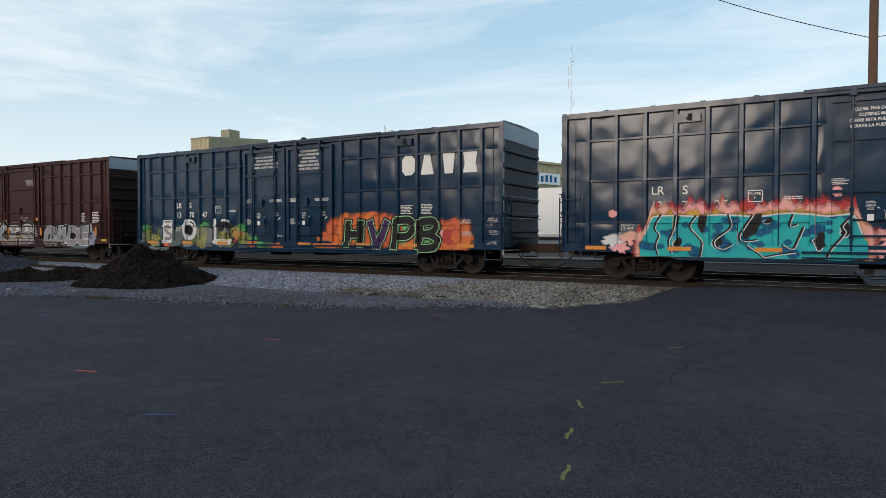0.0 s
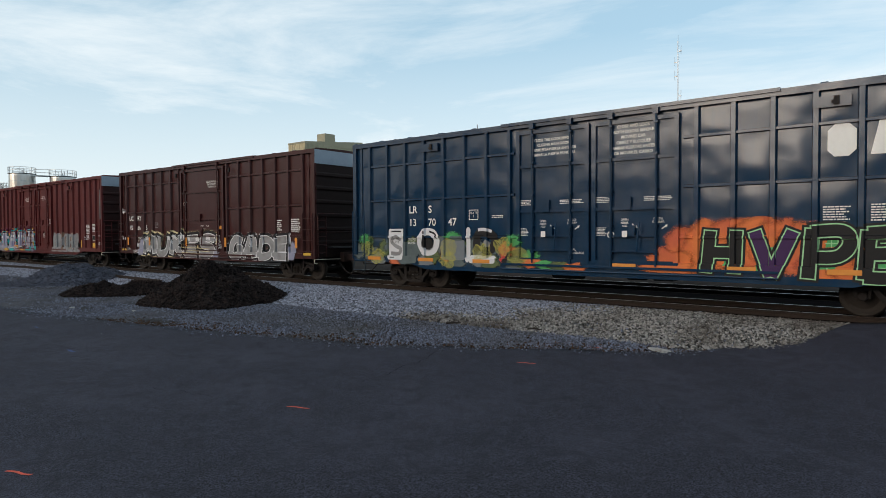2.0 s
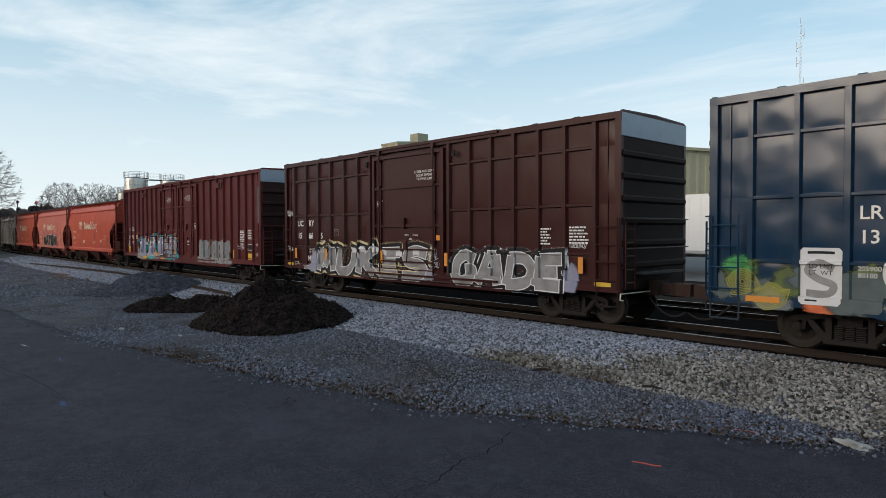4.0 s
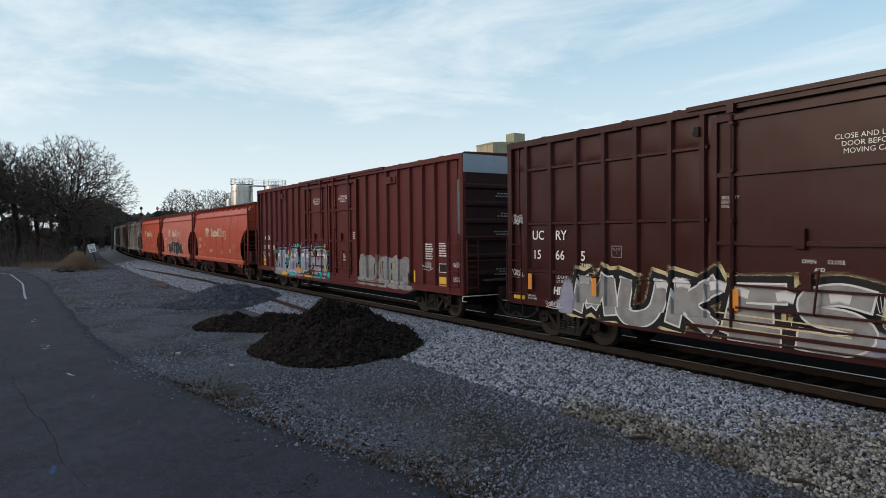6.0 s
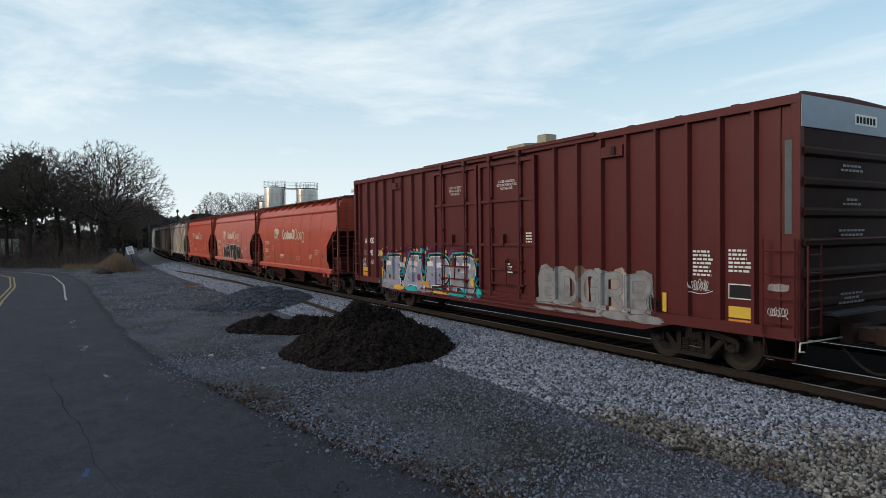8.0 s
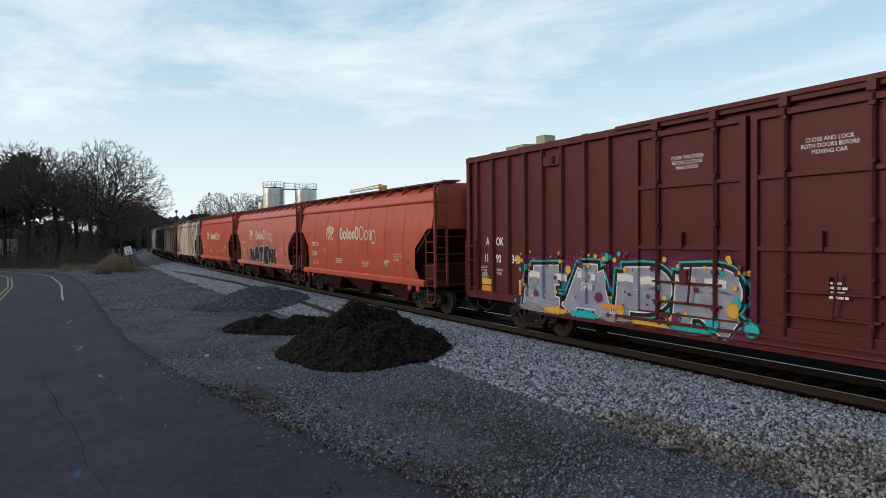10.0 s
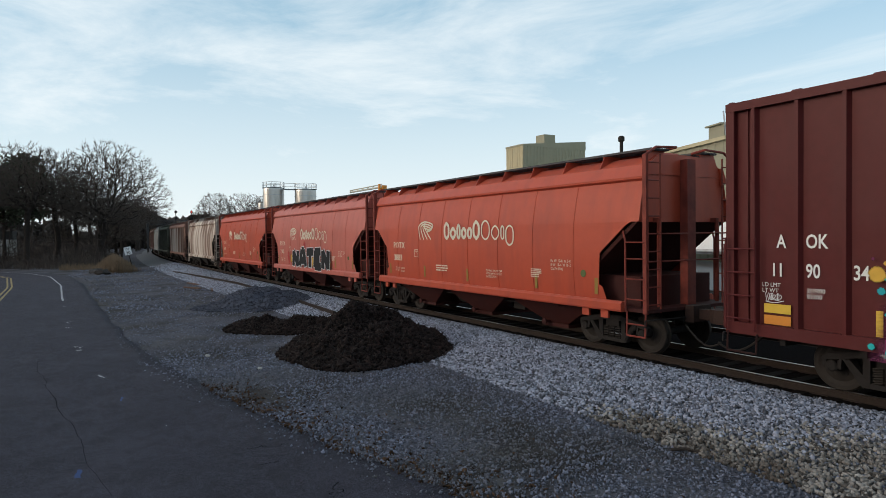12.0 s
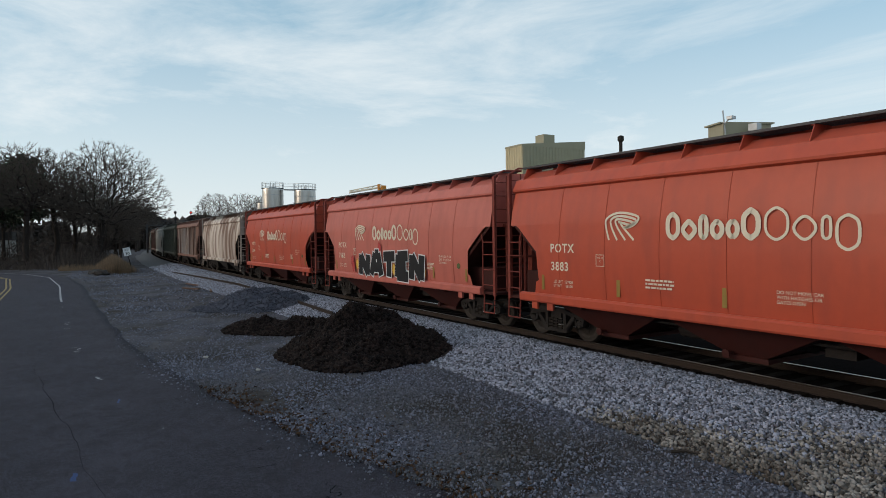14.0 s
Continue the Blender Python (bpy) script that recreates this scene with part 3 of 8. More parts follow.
def track():
    for name, offset in (("rail_1", -0.745), ("rail_2", 0.745), ("rail_3", 3.75), ("rail_4", 5.24)):
        rail_line(name, offset, RAIL)
    # bed under both tracks
    bm = bmesh.new()
    last = None
    for x in np.concatenate([np.arange(-300, -60, 6.0), np.arange(-60, 71, 2.0)]):
        c = track_y(x)
        prof = ((-4.3, -0.05), (-2.5, 0.26), (-1.9, 0.32), (-1.45, 0.335), (0, 0.33), (2.2, 0.30), (5.8, 0.32), (6.6, 0.28), (8.2, -0.05))
        ring = [bm.verts.new((x, c + a, b + (0.02 if a > -2.4 else 0.0) * noise.noise((x, a * 2, 0)))) for a, b in prof]
        if last:
            for k in range(len(ring) - 1):
                bm.faces.new((last[k], ring[k], ring[k + 1], last[k + 1]))
        last = ring
    tagged(part("track_bed", bm, BALLAST, smooth=True), "bed of pale grey crushed stone ballast", "ballast", kind="structure")
    # black sheet out to the second track: oil stain plus painted under-train shade
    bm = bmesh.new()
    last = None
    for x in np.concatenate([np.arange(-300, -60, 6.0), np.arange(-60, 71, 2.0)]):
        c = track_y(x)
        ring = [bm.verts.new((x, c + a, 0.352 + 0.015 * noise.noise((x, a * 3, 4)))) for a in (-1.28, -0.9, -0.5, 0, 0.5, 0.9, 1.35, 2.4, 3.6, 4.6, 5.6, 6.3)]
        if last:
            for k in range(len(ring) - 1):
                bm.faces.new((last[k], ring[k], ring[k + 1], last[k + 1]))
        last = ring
    tagged(part("track_bed_centre", bm, OILY_SHADE, smooth=True), "oil-stained stone along the tracks, blackened for the shade under the train", "ballast", kind="structure")
    # sleepers, a tie plate and spikes go with each
    bm = bmesh.new()
    box(bm, -0.115, 0.115, -1.3, 1.3, -0.09, 0.105)
    tie = part("sleeper", bm, TIE)
    tie.matrix_basis = pose(0, 0, 0.24)
    root = empty("sleepers")
    tie.parent = root
    tie.matrix_basis = pose(-40, track_y(-40), 0.255)
    rng = random.Random(3)
    x = -39.45
    while x < 12:
        again("sleeper", tie, root, pose(x, track_y(x) + rng.uniform(-0.05, 0.05), 0.255, 0, 0, rng.uniform(-1, 1)))
        x += 0.55
    tagged(root, "dark creosoted timber sleepers under the rails", "sleepers", kind="structure")


def dirt_bank():
    xs, ys = np.arange(-170, 34, 2.0), np.concatenate([np.arange(6.4, 12, 0.7), np.arange(12, 20.5, 1.4)])
    tagged(grid_sheet("dirt_bank", xs, ys, lambda x, y: 0.06 + 0.30 * step(6.2, 8.5, y - 0.0) * (1 - step(15, 20, y)) * step(-60, -30, x) + 0.10 * noise.noise((x * 0.4, y * 0.5, 8)), BANK, lambda x, y: y > track_y(x) + 6.3), "bare brown dirt bank behind the tracks", "ground", kind="structure")


def crossing_panels():
    """Asphalt between the rails where the road crosses."""
    for name, y0, y1 in (("crossing_panel", -0.66, 0.66), ("crossing_panel", 0.83, 3.66), ("crossing_panel", 3.84, 5.15), ("crossing_panel", 5.33, 9.0)):
        bm = bmesh.new()
        xs = np.arange(3.2 if y0 < 0 else 7.4, 26, 0.6)
        last = None
        for x in xs:
            ring = [bm.verts.new((x, y0, 0.3)), bm.verts.new((x, y0, 0.47)), bm.verts.new((x, y1, 0.47)), bm.verts.new((x, y1, 0.3))]
            if last:
                for k in range(3):
                    bm.faces.new((last[k], ring[k], ring[k + 1], last[k + 1]))
            else:
                bm.faces.new(ring)
            last = ring
        tagged(part(name, bm, ASPHALT), "dark asphalt infill of the level crossing", "road", kind="structure")


def loose_stone():
    rng = np.random.default_rng(11)
    # bright shoulder ballast
    n = 92000
    x = -80 + 84 * rng.random(n) ** 0.48
    d = -1.12 - 3.1 * rng.random(n) ** 1.2
    ok = (x < 2.6 + 0.25 * d + 0.4)
    x, d = x[ok], d[ok]
    c = np.array([(a, track_y(a) + b, 0) for a, b in zip(x, d)])
    prof_d, prof_z = np.array([-4.3, -2.5, -1.9, -1.45, 0]), np.array([-0.03, 0.27, 0.33, 0.345, 0.33])
    c[:, 2] = np.interp(d, prof_d, prof_z) + 0.015 * rng.random(len(c))
    size = (0.024 + 0.03 * rng.random(len(c))) * np.clip(-c[:, 0] / 34, 1, 1.9)
    patch = np.array([noise.noise((a * 0.5, b * 0.9, 3)) for a, b in zip(c[:, 0], c[:, 1])])
    brown = (c[:, 0] + 4.5 + 3.0 * patch - 1.6 * (d + 2.4)) / 3.0 > rng.random(len(c)) - 0.3
    tagged(stones("ballast_stones", c[~brown], size[~brown], STONE, rng=rng), "pale blue-grey crushed stone ballast beside the rail", "ballast", kind="stuff")
    tagged(stones("dirty_ballast", c[brown], size[brown], BROWN_STONE, rng=rng), "dirty brown-grey ballast near the crossing", "ballast", kind="stuff")
    # dusty gravel down to the asphalt edge
    n = 150000
    x = -36 + 39 * rng.random(n) ** 0.5
    y = -11 + 9 * rng.random(n)
    keep = []
    for a, b in zip(x, y):
        if edge_y(a) - 0.7 * rng.random() ** 4 < b < track_y(a) - 2.3:
            bare = noise.noise((a * 0.3, b * 0.55, 6)) + 0.5 * noise.noise((a * 0.9, b * 1.3, 2)) + 0.35 * step(-12, -24, a) - 0.25 * step(-6.5, -4.5, b)
            if rng.random() > 0.85 * step(0.05, 0.45, bare):
                keep.append((a, b))
    c = np.array([(a, b, max(gravel_z(a, b) - 0.12 * step(-4.1, -3.3, b - track_y(a)), float(np.interp(b - track_y(a), [-4.3, -2.5], [-0.05, 0.26])), 0.02 if b < edge_y(a) else -1) + 0.008) for a, b in keep])
    tagged(stones("loose_gravel", c, 0.009 + 0.030 * rng.random(len(c)) ** 3.5, DULL_STONE, rng=rng), "dusty grey gravel spread beside the asphalt", "gravel", kind="stuff")
    n = 13000
    x, y = -78 + 48 * rng.random(n), -13 + 10 * rng.random(n)
    keep = [(a, b) for a, b in zip(x, y) if edge_y(a) + 0.1 < b < track_y(a) - 2.6 and noise.noise((a * 0.16, b * 0.8, 9)) + 0.5 * noise.noise((a * 0.5, b * 1.5, 1)) < 0.6 * rng.random() - 0.1]
    c = np.array([(a, b, gravel_z(a, b) + 0.01) for a, b in keep])
    tagged(stones("scattered_gravel", c, 0.025 + 0.05 * rng.random(len(c)) ** 2.5, DULL_STONE, rng=rng), "thin scatter of grey gravel on the dark dirt", "gravel", kind="stuff")


def heap(name, centre, lobes, mat, piece, count, label, category, stretch):
    """A tipped heap: a mound of several lobes clothed in loose pieces."""
    cx, cy = centre

    def h(x, y):
        z = 0
        for lx, ly, r1, r2, top, turn in lobes:
            c, s = math.cos(turn), math.sin(turn)
            u, v = ((x - lx) * c + (y - ly) * s) / r1, (-(x - lx) * s + (y - ly) * c) / r2
            q = math.sqrt(u * u + v * v)
            crest = top * (0.84 + 0.10 * noise.noise((x * 1.1, y * 1.1, 9)))
            z = max(z, min(crest, top * max(0, 1 - q ** 1.15)))
        return z * (1 + 0.30 * noise.noise((x * 1.5, y * 1.5, 5))) + (0.11 * noise.noise((x * 3.4, y * 3.4, 2)) + 0.05 * noise.noise((x * 8, y * 8, 2)) if z > 0.03 else 0)

    reach = max(max(a[2], a[3]) + math.hypot(a[0] - cx, a[1] - cy) for a in lobes)
    g = np.linspace(-reach, reach, 90)
    root = empty(name)
    verts = [(cx + a, cy + b, gravel_z(cx + a, cy + b) - 0.02 + h(cx + a, cy + b)) for a in g for b in g]
    faces = []
    for i in range(89):
        for j in range(89):
            if h(cx + (g[i] + g[i + 1]) / 2, cy + (g[j] + g[j + 1]) / 2) > 0.02:
                faces.append((i * 90 + j, (i + 1) * 90 + j, (i + 1) * 90 + j + 1, i * 90 + j + 1))
    from_arrays("mound", verts, faces, mat, root, True)
    rng = np.random.default_rng(len(name))
    pts = []
    while len(pts) < count:
        x, y = cx + rng.uniform(-reach, reach), cy + rng.uniform(-reach, reach)
        z = h(x, y)
        if z > 0.015 or (rng.random() < 0.02 and h(x + 0.2, y) + h(x - 0.2, y) > 0.02):
            pts.append((x, y, gravel_z(x, y) + z + 0.01))
    tagged(stones("loose_cover", np.array(pts), piece * (0.45 + 1.3 * rng.random(count) ** 2), mat, stretch, root, rng), kind="stuff")
    return tagged(root, label, category)


def heaps():
    heap("mulch_heap", (-15.7, -5.5), [(-15.72, -5.12, 2.4, 2.15, 1.36, 1.17), (-14.55, -5.8, 1.45, 1.3, 0.5, 1.17), (-14.7, -4.6, 1.6, 1.2, 0.6, 1.17)], MULCH, 0.042, 24000, "heap of dark brown-black mulch on the gravel", "heap", (1.5, 0.85, 0.75))
    heap("mulch_heap", (-21.2, -5.9), [(-21.7, -6.5, 1.3, 1.0, 0.52, 1.17), (-20.6, -5.3, 1.7, 1.0, 0.58, 1.17)], MULCH, 0.042, 8000, "low heap of dark mulch beside the larger one", "heap", (1.5, 0.85, 0.75))
    heap("aggregate_heap", (-29.2, -4.9), [(-29.2, -4.8, 2.5, 2.3, 1.02, 1.17), (-29.6, -5.6, 2.2, 2.0, 0.4, 1.17)], GREY_HEAP, 0.035, 7000, "cone of blue-grey crushed aggregate on the gravel", "heap", (1, 1, 0.8))


# ---- rolling stock ----
def wheelset(parent, x):
    """Axle with two flanged wheels, turning about y."""
    ob = empty("wheelset", pose(x, 0, 0.457))
    ob.parent = parent
    for side in (-1, 1):
        bm = bmesh.new()
        y = side * 0.745
        lathe(bm, [(0.10, 0.055), (0.12, 0.07), (0.30, 0.02), (0.37, 0.05), (0.44, 0.05), (0.457, 0.03), (0.46, -0.05), (0.485, -0.06), (0.485, -0.085), (0.37, -0.085), (0.30, -0.05), (0.12, -0.06)] if side > 0 else [(0.12, 0.06), (0.30, 0.05), (0.37, 0.085), (0.485, 0.085), (0.485, 0.06), (0.46, 0.05), (0.457, -0.03), (0.44, -0.05), (0.37, -0.05), (0.30, -0.02), (0.12, -0.07), (0.10, -0.055)], 28, (0, y, 0), "y")
        for k in range(6):
            a = k * 1.0472
            tube(bm, (0.2 * math.cos(a), y + side * 0.02, 0.2 * math.sin(a)), (0.2 * math.cos(a), y + side * 0.055, 0.2 * math.sin(a)), 0.03, n=6)
        part("wheel", bm, WHEEL, ob)
        bm = bmesh.new()
        lathe(bm, [(0.0, 0.0), (0.085, 0.0), (0.10, 0.02), (0.10, 0.11), (0.075, 0.13), (0.0, 0.13)] if side > 0 else [(0.0, -0.13), (0.075, -0.13), (0.10, -0.11), (0.10, -0.02), (0.085, 0.0), (0.0, 0.0)], 14, (0, side * 0.96, 0), "y")
        for k in range(3):
            a = k * 2.0944
            tube(bm, (0.05 * math.cos(a), side * 1.08, 0.05 * math.sin(a)), (0.05 * math.cos(a), side * 1.1, 0.05 * math.sin(a)), 0.014, n=6)
        part("bearing_cap", bm, IRON, ob)
    bm = bmesh.new()
    tube(bm, (0, -0.98, 0), (0, 0.98, 0), 0.08, n=10)
    part("axle", bm, IRON, ob)
    return ob


def bogie(car, x, spun):
    root = empty("bogie", pose(x, 0, 0))
    root.parent = car
    for s in (-1, 1):
        bm = bmesh.new()
        y0, y1 = (s * 1.0 - 0.07, s * 1.0 + 0.07)
        top = [(-1.06, 0.58), (-0.98, 0.66), (-0.62, 0.70), (-0.3, 0.80), (0.3, 0.80), (0.62, 0.70), (0.98, 0.66), (1.06, 0.58), (1.04, 0.44), (0.98, 0.44), (0.95, 0.57), (0.80, 0.57), (0.78, 0.46), (0.70, 0.44), (0.42, 0.20), (-0.42, 0.20), (-0.70, 0.44), (-0.78, 0.46), (-0.80, 0.57), (-0.95, 0.57), (-0.98, 0.44), (-1.04, 0.44)]
        # a cast frame with a window for the springs: left arm, right arm, top and bottom chords
        prism(bm, [(-1.06, 0.58), (-0.98, 0.66), (-0.3, 0.80), (0.3, 0.80), (0.98, 0.66), (1.06, 0.58), (0.98, 0.55), (0.30, 0.68), (-0.30, 0.68), (-0.98, 0.55)], "y", y0, y1)
        prism(bm, [(-0.72, 0.60), (-0.60, 0.60), (-0.30, 0.28), (-0.30, 0.19), (-0.42, 0.19)], "y", y0, y1)
        prism(bm, [(0.72, 0.60), (0.42, 0.19), (0.30, 0.19), (0.30, 0.28), (0.60, 0.60)], "y", y0, y1)
        box(bm, -0.38, 0.38, y0 + 0.002, y1 - 0.002, 0.185, 0.27)
        box(bm, -0.40, -0.29, y0 + 0.004, y1 - 0.004, 0.27, 0.70)
        box(bm, 0.29, 0.40, y0 + 0.004, y1 - 0.004, 0.27, 0.70)
        for e in (-1, 1):
            prism(bm, [(e * 1.06, 0.60), (e * 1.03, 0.42), (e * 0.99, 0.42), (e * 0.97, 0.56)], "y", y0, y1)
            prism(bm, [(e * 0.72, 0.62), (e * 0.79, 0.56), (e * 0.79, 0.42), (e * 0.74, 0.42)], "y", y0, y1)
        part("side_frame", bm, IRON, root)
        bm = bmesh.new()
        for k in (-0.18, 0.0, 0.18):
            for j in range(7):
                z = 0.28 + j * 0.04
                tube(bm, (k - 0.075, s * 1.06, z), (k + 0.075, s * 1.06, z + 0.02), 0.014, n=5)
        tagged(part("spring_nest", bm, WHEEL, root), "row of coil springs", kind="stuff")
        bm = bmesh.new()
        for j in range(8):
            tube(bm, (s * 0.0 + 0.44 + j * 0.035, s * 1.08, 0.32 + j * 0.035), (0.50 + j * 0.035, s * 1.08, 0.30 + j * 0.035), 0.013, n=5)
        tube(bm, (0.42, s * 1.08, 0.28), (0.76, s * 1.08, 0.62), 0.03, n=6)
        part("snubber", bm, IRON, root)
    bm = bmesh.new()
    box(bm, -0.2, 0.2, -1.05, 1.05, 0.54, 0.68)
    box(bm, -0.3, 0.3, -0.3, 0.3, 0.68, 0.86)
    part("bolster", bm, IRON, root)
    for dx in (-0.89, 0.89):
        w = wheelset(root, dx)
        spun.append(w)
    return root


def under_gear(car, half, deck, mat, pale_lever=True):
    bm = bmesh.new()
    box(bm, -half + 0.1, half - 0.1, -0.22, 0.22, 0.72, deck)
    part("centre_sill", bm, mat, car)
    for s in (-1, 1):
        bm = bmesh.new()
        e = s * half
        box(bm, min(e - s * 0.3, e + s * 0.55), max(e - s * 0.3, e + s * 0.55), -0.12, 0.12, 0.80, 1.02)
        prism(bm, [(e + s * 0.5, -0.14), (e + s * 0.66, -0.24), (e + s * 1.0, -0.20), (e + s * 1.02, -0.02), (e + s * 0.84, 0.02), (e + s * 0.98, 0.10), (e + s * 0.80, 0.22), (e + s * 0.5, 0.14)], "z", 0.76, 1.05)
        box(bm, min(e, e + s * 0.22), max(e, e + s * 0.22), -0.3, 0.3, 0.74, 1.1)
        part("coupler", bm, RUSTY, car, "rust-brown knuckle coupler")
        bm = bmesh.new()
        pipe(bm, [(e + s * (0.05 + 0.95 * k / 12), -0.35 - 0.1 * k / 12, 0.68 - 0.38 * math.sin(k / 5)) for k in range(13)], 0.025)
        part("brake_hose", bm, IRON, car)
        bm = bmesh.new()
        y = -1.2
        tube(bm, (e + s * 0.03, -1.62, 0.86), (e + s * 0.03, -0.15, 0.84), 0.016, n=5)
        tube(bm, (e + s * 0.03, -1.62, 0.86), (e + s * 0.03, -1.64, 0.72), 0.016, n=5)
        tube(bm, (e + s * 0.03, -1.64, 0.72), (e + s * 0.03, -1.50, 0.70), 0.016, n=5)
        part("uncoupling_lever", bm, CREAM if s > 0 and pale_lever else IRON, car)
    # brake rigging below the floor
    bm = bmesh.new()
    tube(bm, (-1.6, -0.7, 0.72), (-0.7, -0.7, 0.72), 0.22, n=12)
    tube(bm, (0.6, -0.6, 0.70), (1.1, -0.6, 0.70), 0.15, n=10)
    tube(bm, (-half + 2.5, -0.5, 0.62), (half - 2.5, -0.5, 0.60), 0.02, n=5)
    tube(bm, (-half + 2.5, -1.1, 0.82), (half - 2.5, -1.1, 0.80), 0.025, n=5)
    box(bm, 1.4, 1.9, -0.9, -0.5, 0.58, 0.85)
    part("brake_gear", bm, IRON, car)


RUSTY = material("rust_brown_casting", (0.040, 0.019, 0.014), 0.85, 0.1, vary=0.4, grain=10, bump=0.4)


def letters(body, size, car, x, z, y, mat, gap=1.0, line=1.0, bold=0.0, align="LEFT", shear=0.0, wide=1.0, label=""):
    """Painted words on a car side that faces -y."""
    cu = bpy.data.curves.new("lettering", "FONT")
    cu.body, cu.size, cu.space_character, cu.space_line, cu.offset = body, size, gap, line, bold
    cu.align_x, cu.shear, cu.resolution_u = align, shear, 3
    tmp = new("lettering", cu)
    mesh = bpy.data.meshes.new_from_object(tmp.evaluated_get(bpy.context.evaluated_depsgraph_get()))
    bpy.data.objects.remove(tmp)
    bpy.data.curves.remove(cu)
    mesh.materials.clear()
    mesh.materials.append(mat)
    mesh.transform(Matrix.Diagonal((wide, 1, 1, 1)))
    ob = new("lettering", mesh)
    ob.parent = car
    ob.matrix_basis = pose(x, y, z, 90, 0, 0)
    return tagged(ob, label) if label else ob


def bars(car, x, z, y, lines, width, height, mat, rng, ragged=0.3, name="small_print"):
    """Rows of print too small to read, as plain bars."""
    bm = bmesh.new()
    for k in range(lines):
        w = width * (1 - ragged * rng.random())
        zz = z - k * height * 1.9
        u = x
        while u < x + w:
            run = min(rng.uniform(1.2, 3.2) * height, x + w - u)
            box(bm, u, u + run, y - 0.002, y, zz, zz + height)
            u += run + height * 0.6
    return part(name, bm, mat, car)


def stencil(car, outline, y, mat, name="emblem", label=""):
    bm = bmesh.new()
    prism(bm, outline, "y", y - 0.003, y)
    return part(name, bm, mat, car, label)


def plate(car, name, x0, x1, z0, z1, y, mat, label=""):
    bm = bmesh.new()
    box(bm, x0, x1, y - 0.003, y, z0, z1)
    return part(name, bm, mat, car, label)


def ladder(car, x0, x1, y, z0, z1, rungs, mat, name="ladder", r=0.016):
    bm = bmesh.new()
    for x in (x0, x1):
        tube(bm, (x, y, z0), (x, y, z1), r * 1.3, n=6)
    for k in range(rungs):
        z = z0 + (z1 - z0) * (k + 0.5) / rungs
        tube(bm, (x0, y, z), (x1, y, z), r, n=6)
    return part(name, bm, mat, car)


PAINT_LOW = 0.74


def stroke(bm, pts, width, y, closed=False):
    """A brush stroke on the plane y: mitred ribbon along points (x, z), kept above the sill's edge."""
    n = len(pts)
    rows = []
    for k in range(n):
        a = Vector(pts[k - 1] if (k or closed) else pts[k])
        b = Vector(pts[(k + 1) % n] if (k < n - 1 or closed) else pts[k])
        d = b - a
        d = d.normalized() if d.length else Vector((1, 0))
        s = Vector((-d.y, d.x)) * width / 2
        c = Vector(pts[k])
        rows.append([bm.verts.new((c.x + s.x, y, max(PAINT_LOW, c.y + s.y))), bm.verts.new((c.x - s.x, y, max(PAINT_LOW, c.y - s.y)))])
    pairs = list(zip(rows, rows[1:])) + ([(rows[-1], rows[0])] if closed else [])
    for p, q in pairs:
        bm.faces.new((p[0], q[0], q[1], p[1]))


def curve_through(pts, steps=6):
    out = []
    n = len(pts)
    for k in range(n - 1):
        p0, p1, p2, p3 = [Vector(pts[min(n - 1, max(0, k + j))]) for j in (-1, 0, 1, 2)]
        for i in range(steps):
            t = i / steps
            out.append(tuple(0.5 * ((2 * p1) + (p2 - p0) * t + (2 * p0 - 5 * p1 + 4 * p2 - p3) * t * t + (3 * p1 - p0 - 3 * p2 + p3) * t ** 3)))
    out.append(tuple(pts[-1]))
    return out


def blob_outline(cx, cz, rx, rz, rough, seed, n=40):
    return [(cx + rx * math.cos(a) * (1 + rough * noise.noise((2 * math.cos(a), 2 * math.sin(a), seed))), cz + rz * math.sin(a) * (1 + rough * noise.noise((2 * math.cos(a), 2 * math.sin(a), seed + 9)))) for a in [6.28319 * k / n for k in range(n)]]


def clipped(pts, low, high):
    return [(x, min(high, max(low, z))) for x, z in pts]


def blob(car, cx, cz, rx, rz, y, mat, seed, rough=0.3, low=-9.0, high=9.0, name="graffiti_fill", soft=True, dense=1.0):
    """A patch of sprayed colour; mat is a spray colour's name."""
    bm = bmesh.new()
    cover = bm.verts.layers.float.new("cover")
    pts = blob_outline(cx, cz, rx, rz, rough, seed)
    mid = bm.verts.new((cx, y, min(high, max(low, cz))))
    mid[cover] = dense
    rings = []
    for f, c in ((0.72, 1.0), (1.0, 0.45), (1.18, 0.0)):
        ring = [bm.verts.new((cx + (p[0] - cx) * f, y, min(high, max(low, PAINT_LOW, cz + (p[1] - cz) * f)))) for p in pts]
        for v in ring:
            v[cover] = c * dense
        rings.append(ring)
    n = len(pts)
    for k in range(n):
        bm.faces.new((mid, rings[0][k], rings[0][(k + 1) % n]))
        for a, b in zip(rings, rings[1:]):
            bm.faces.new((a[k], b[k], b[(k + 1) % n], a[(k + 1) % n]))
    return part(name, bm, SOFT[mat], car)


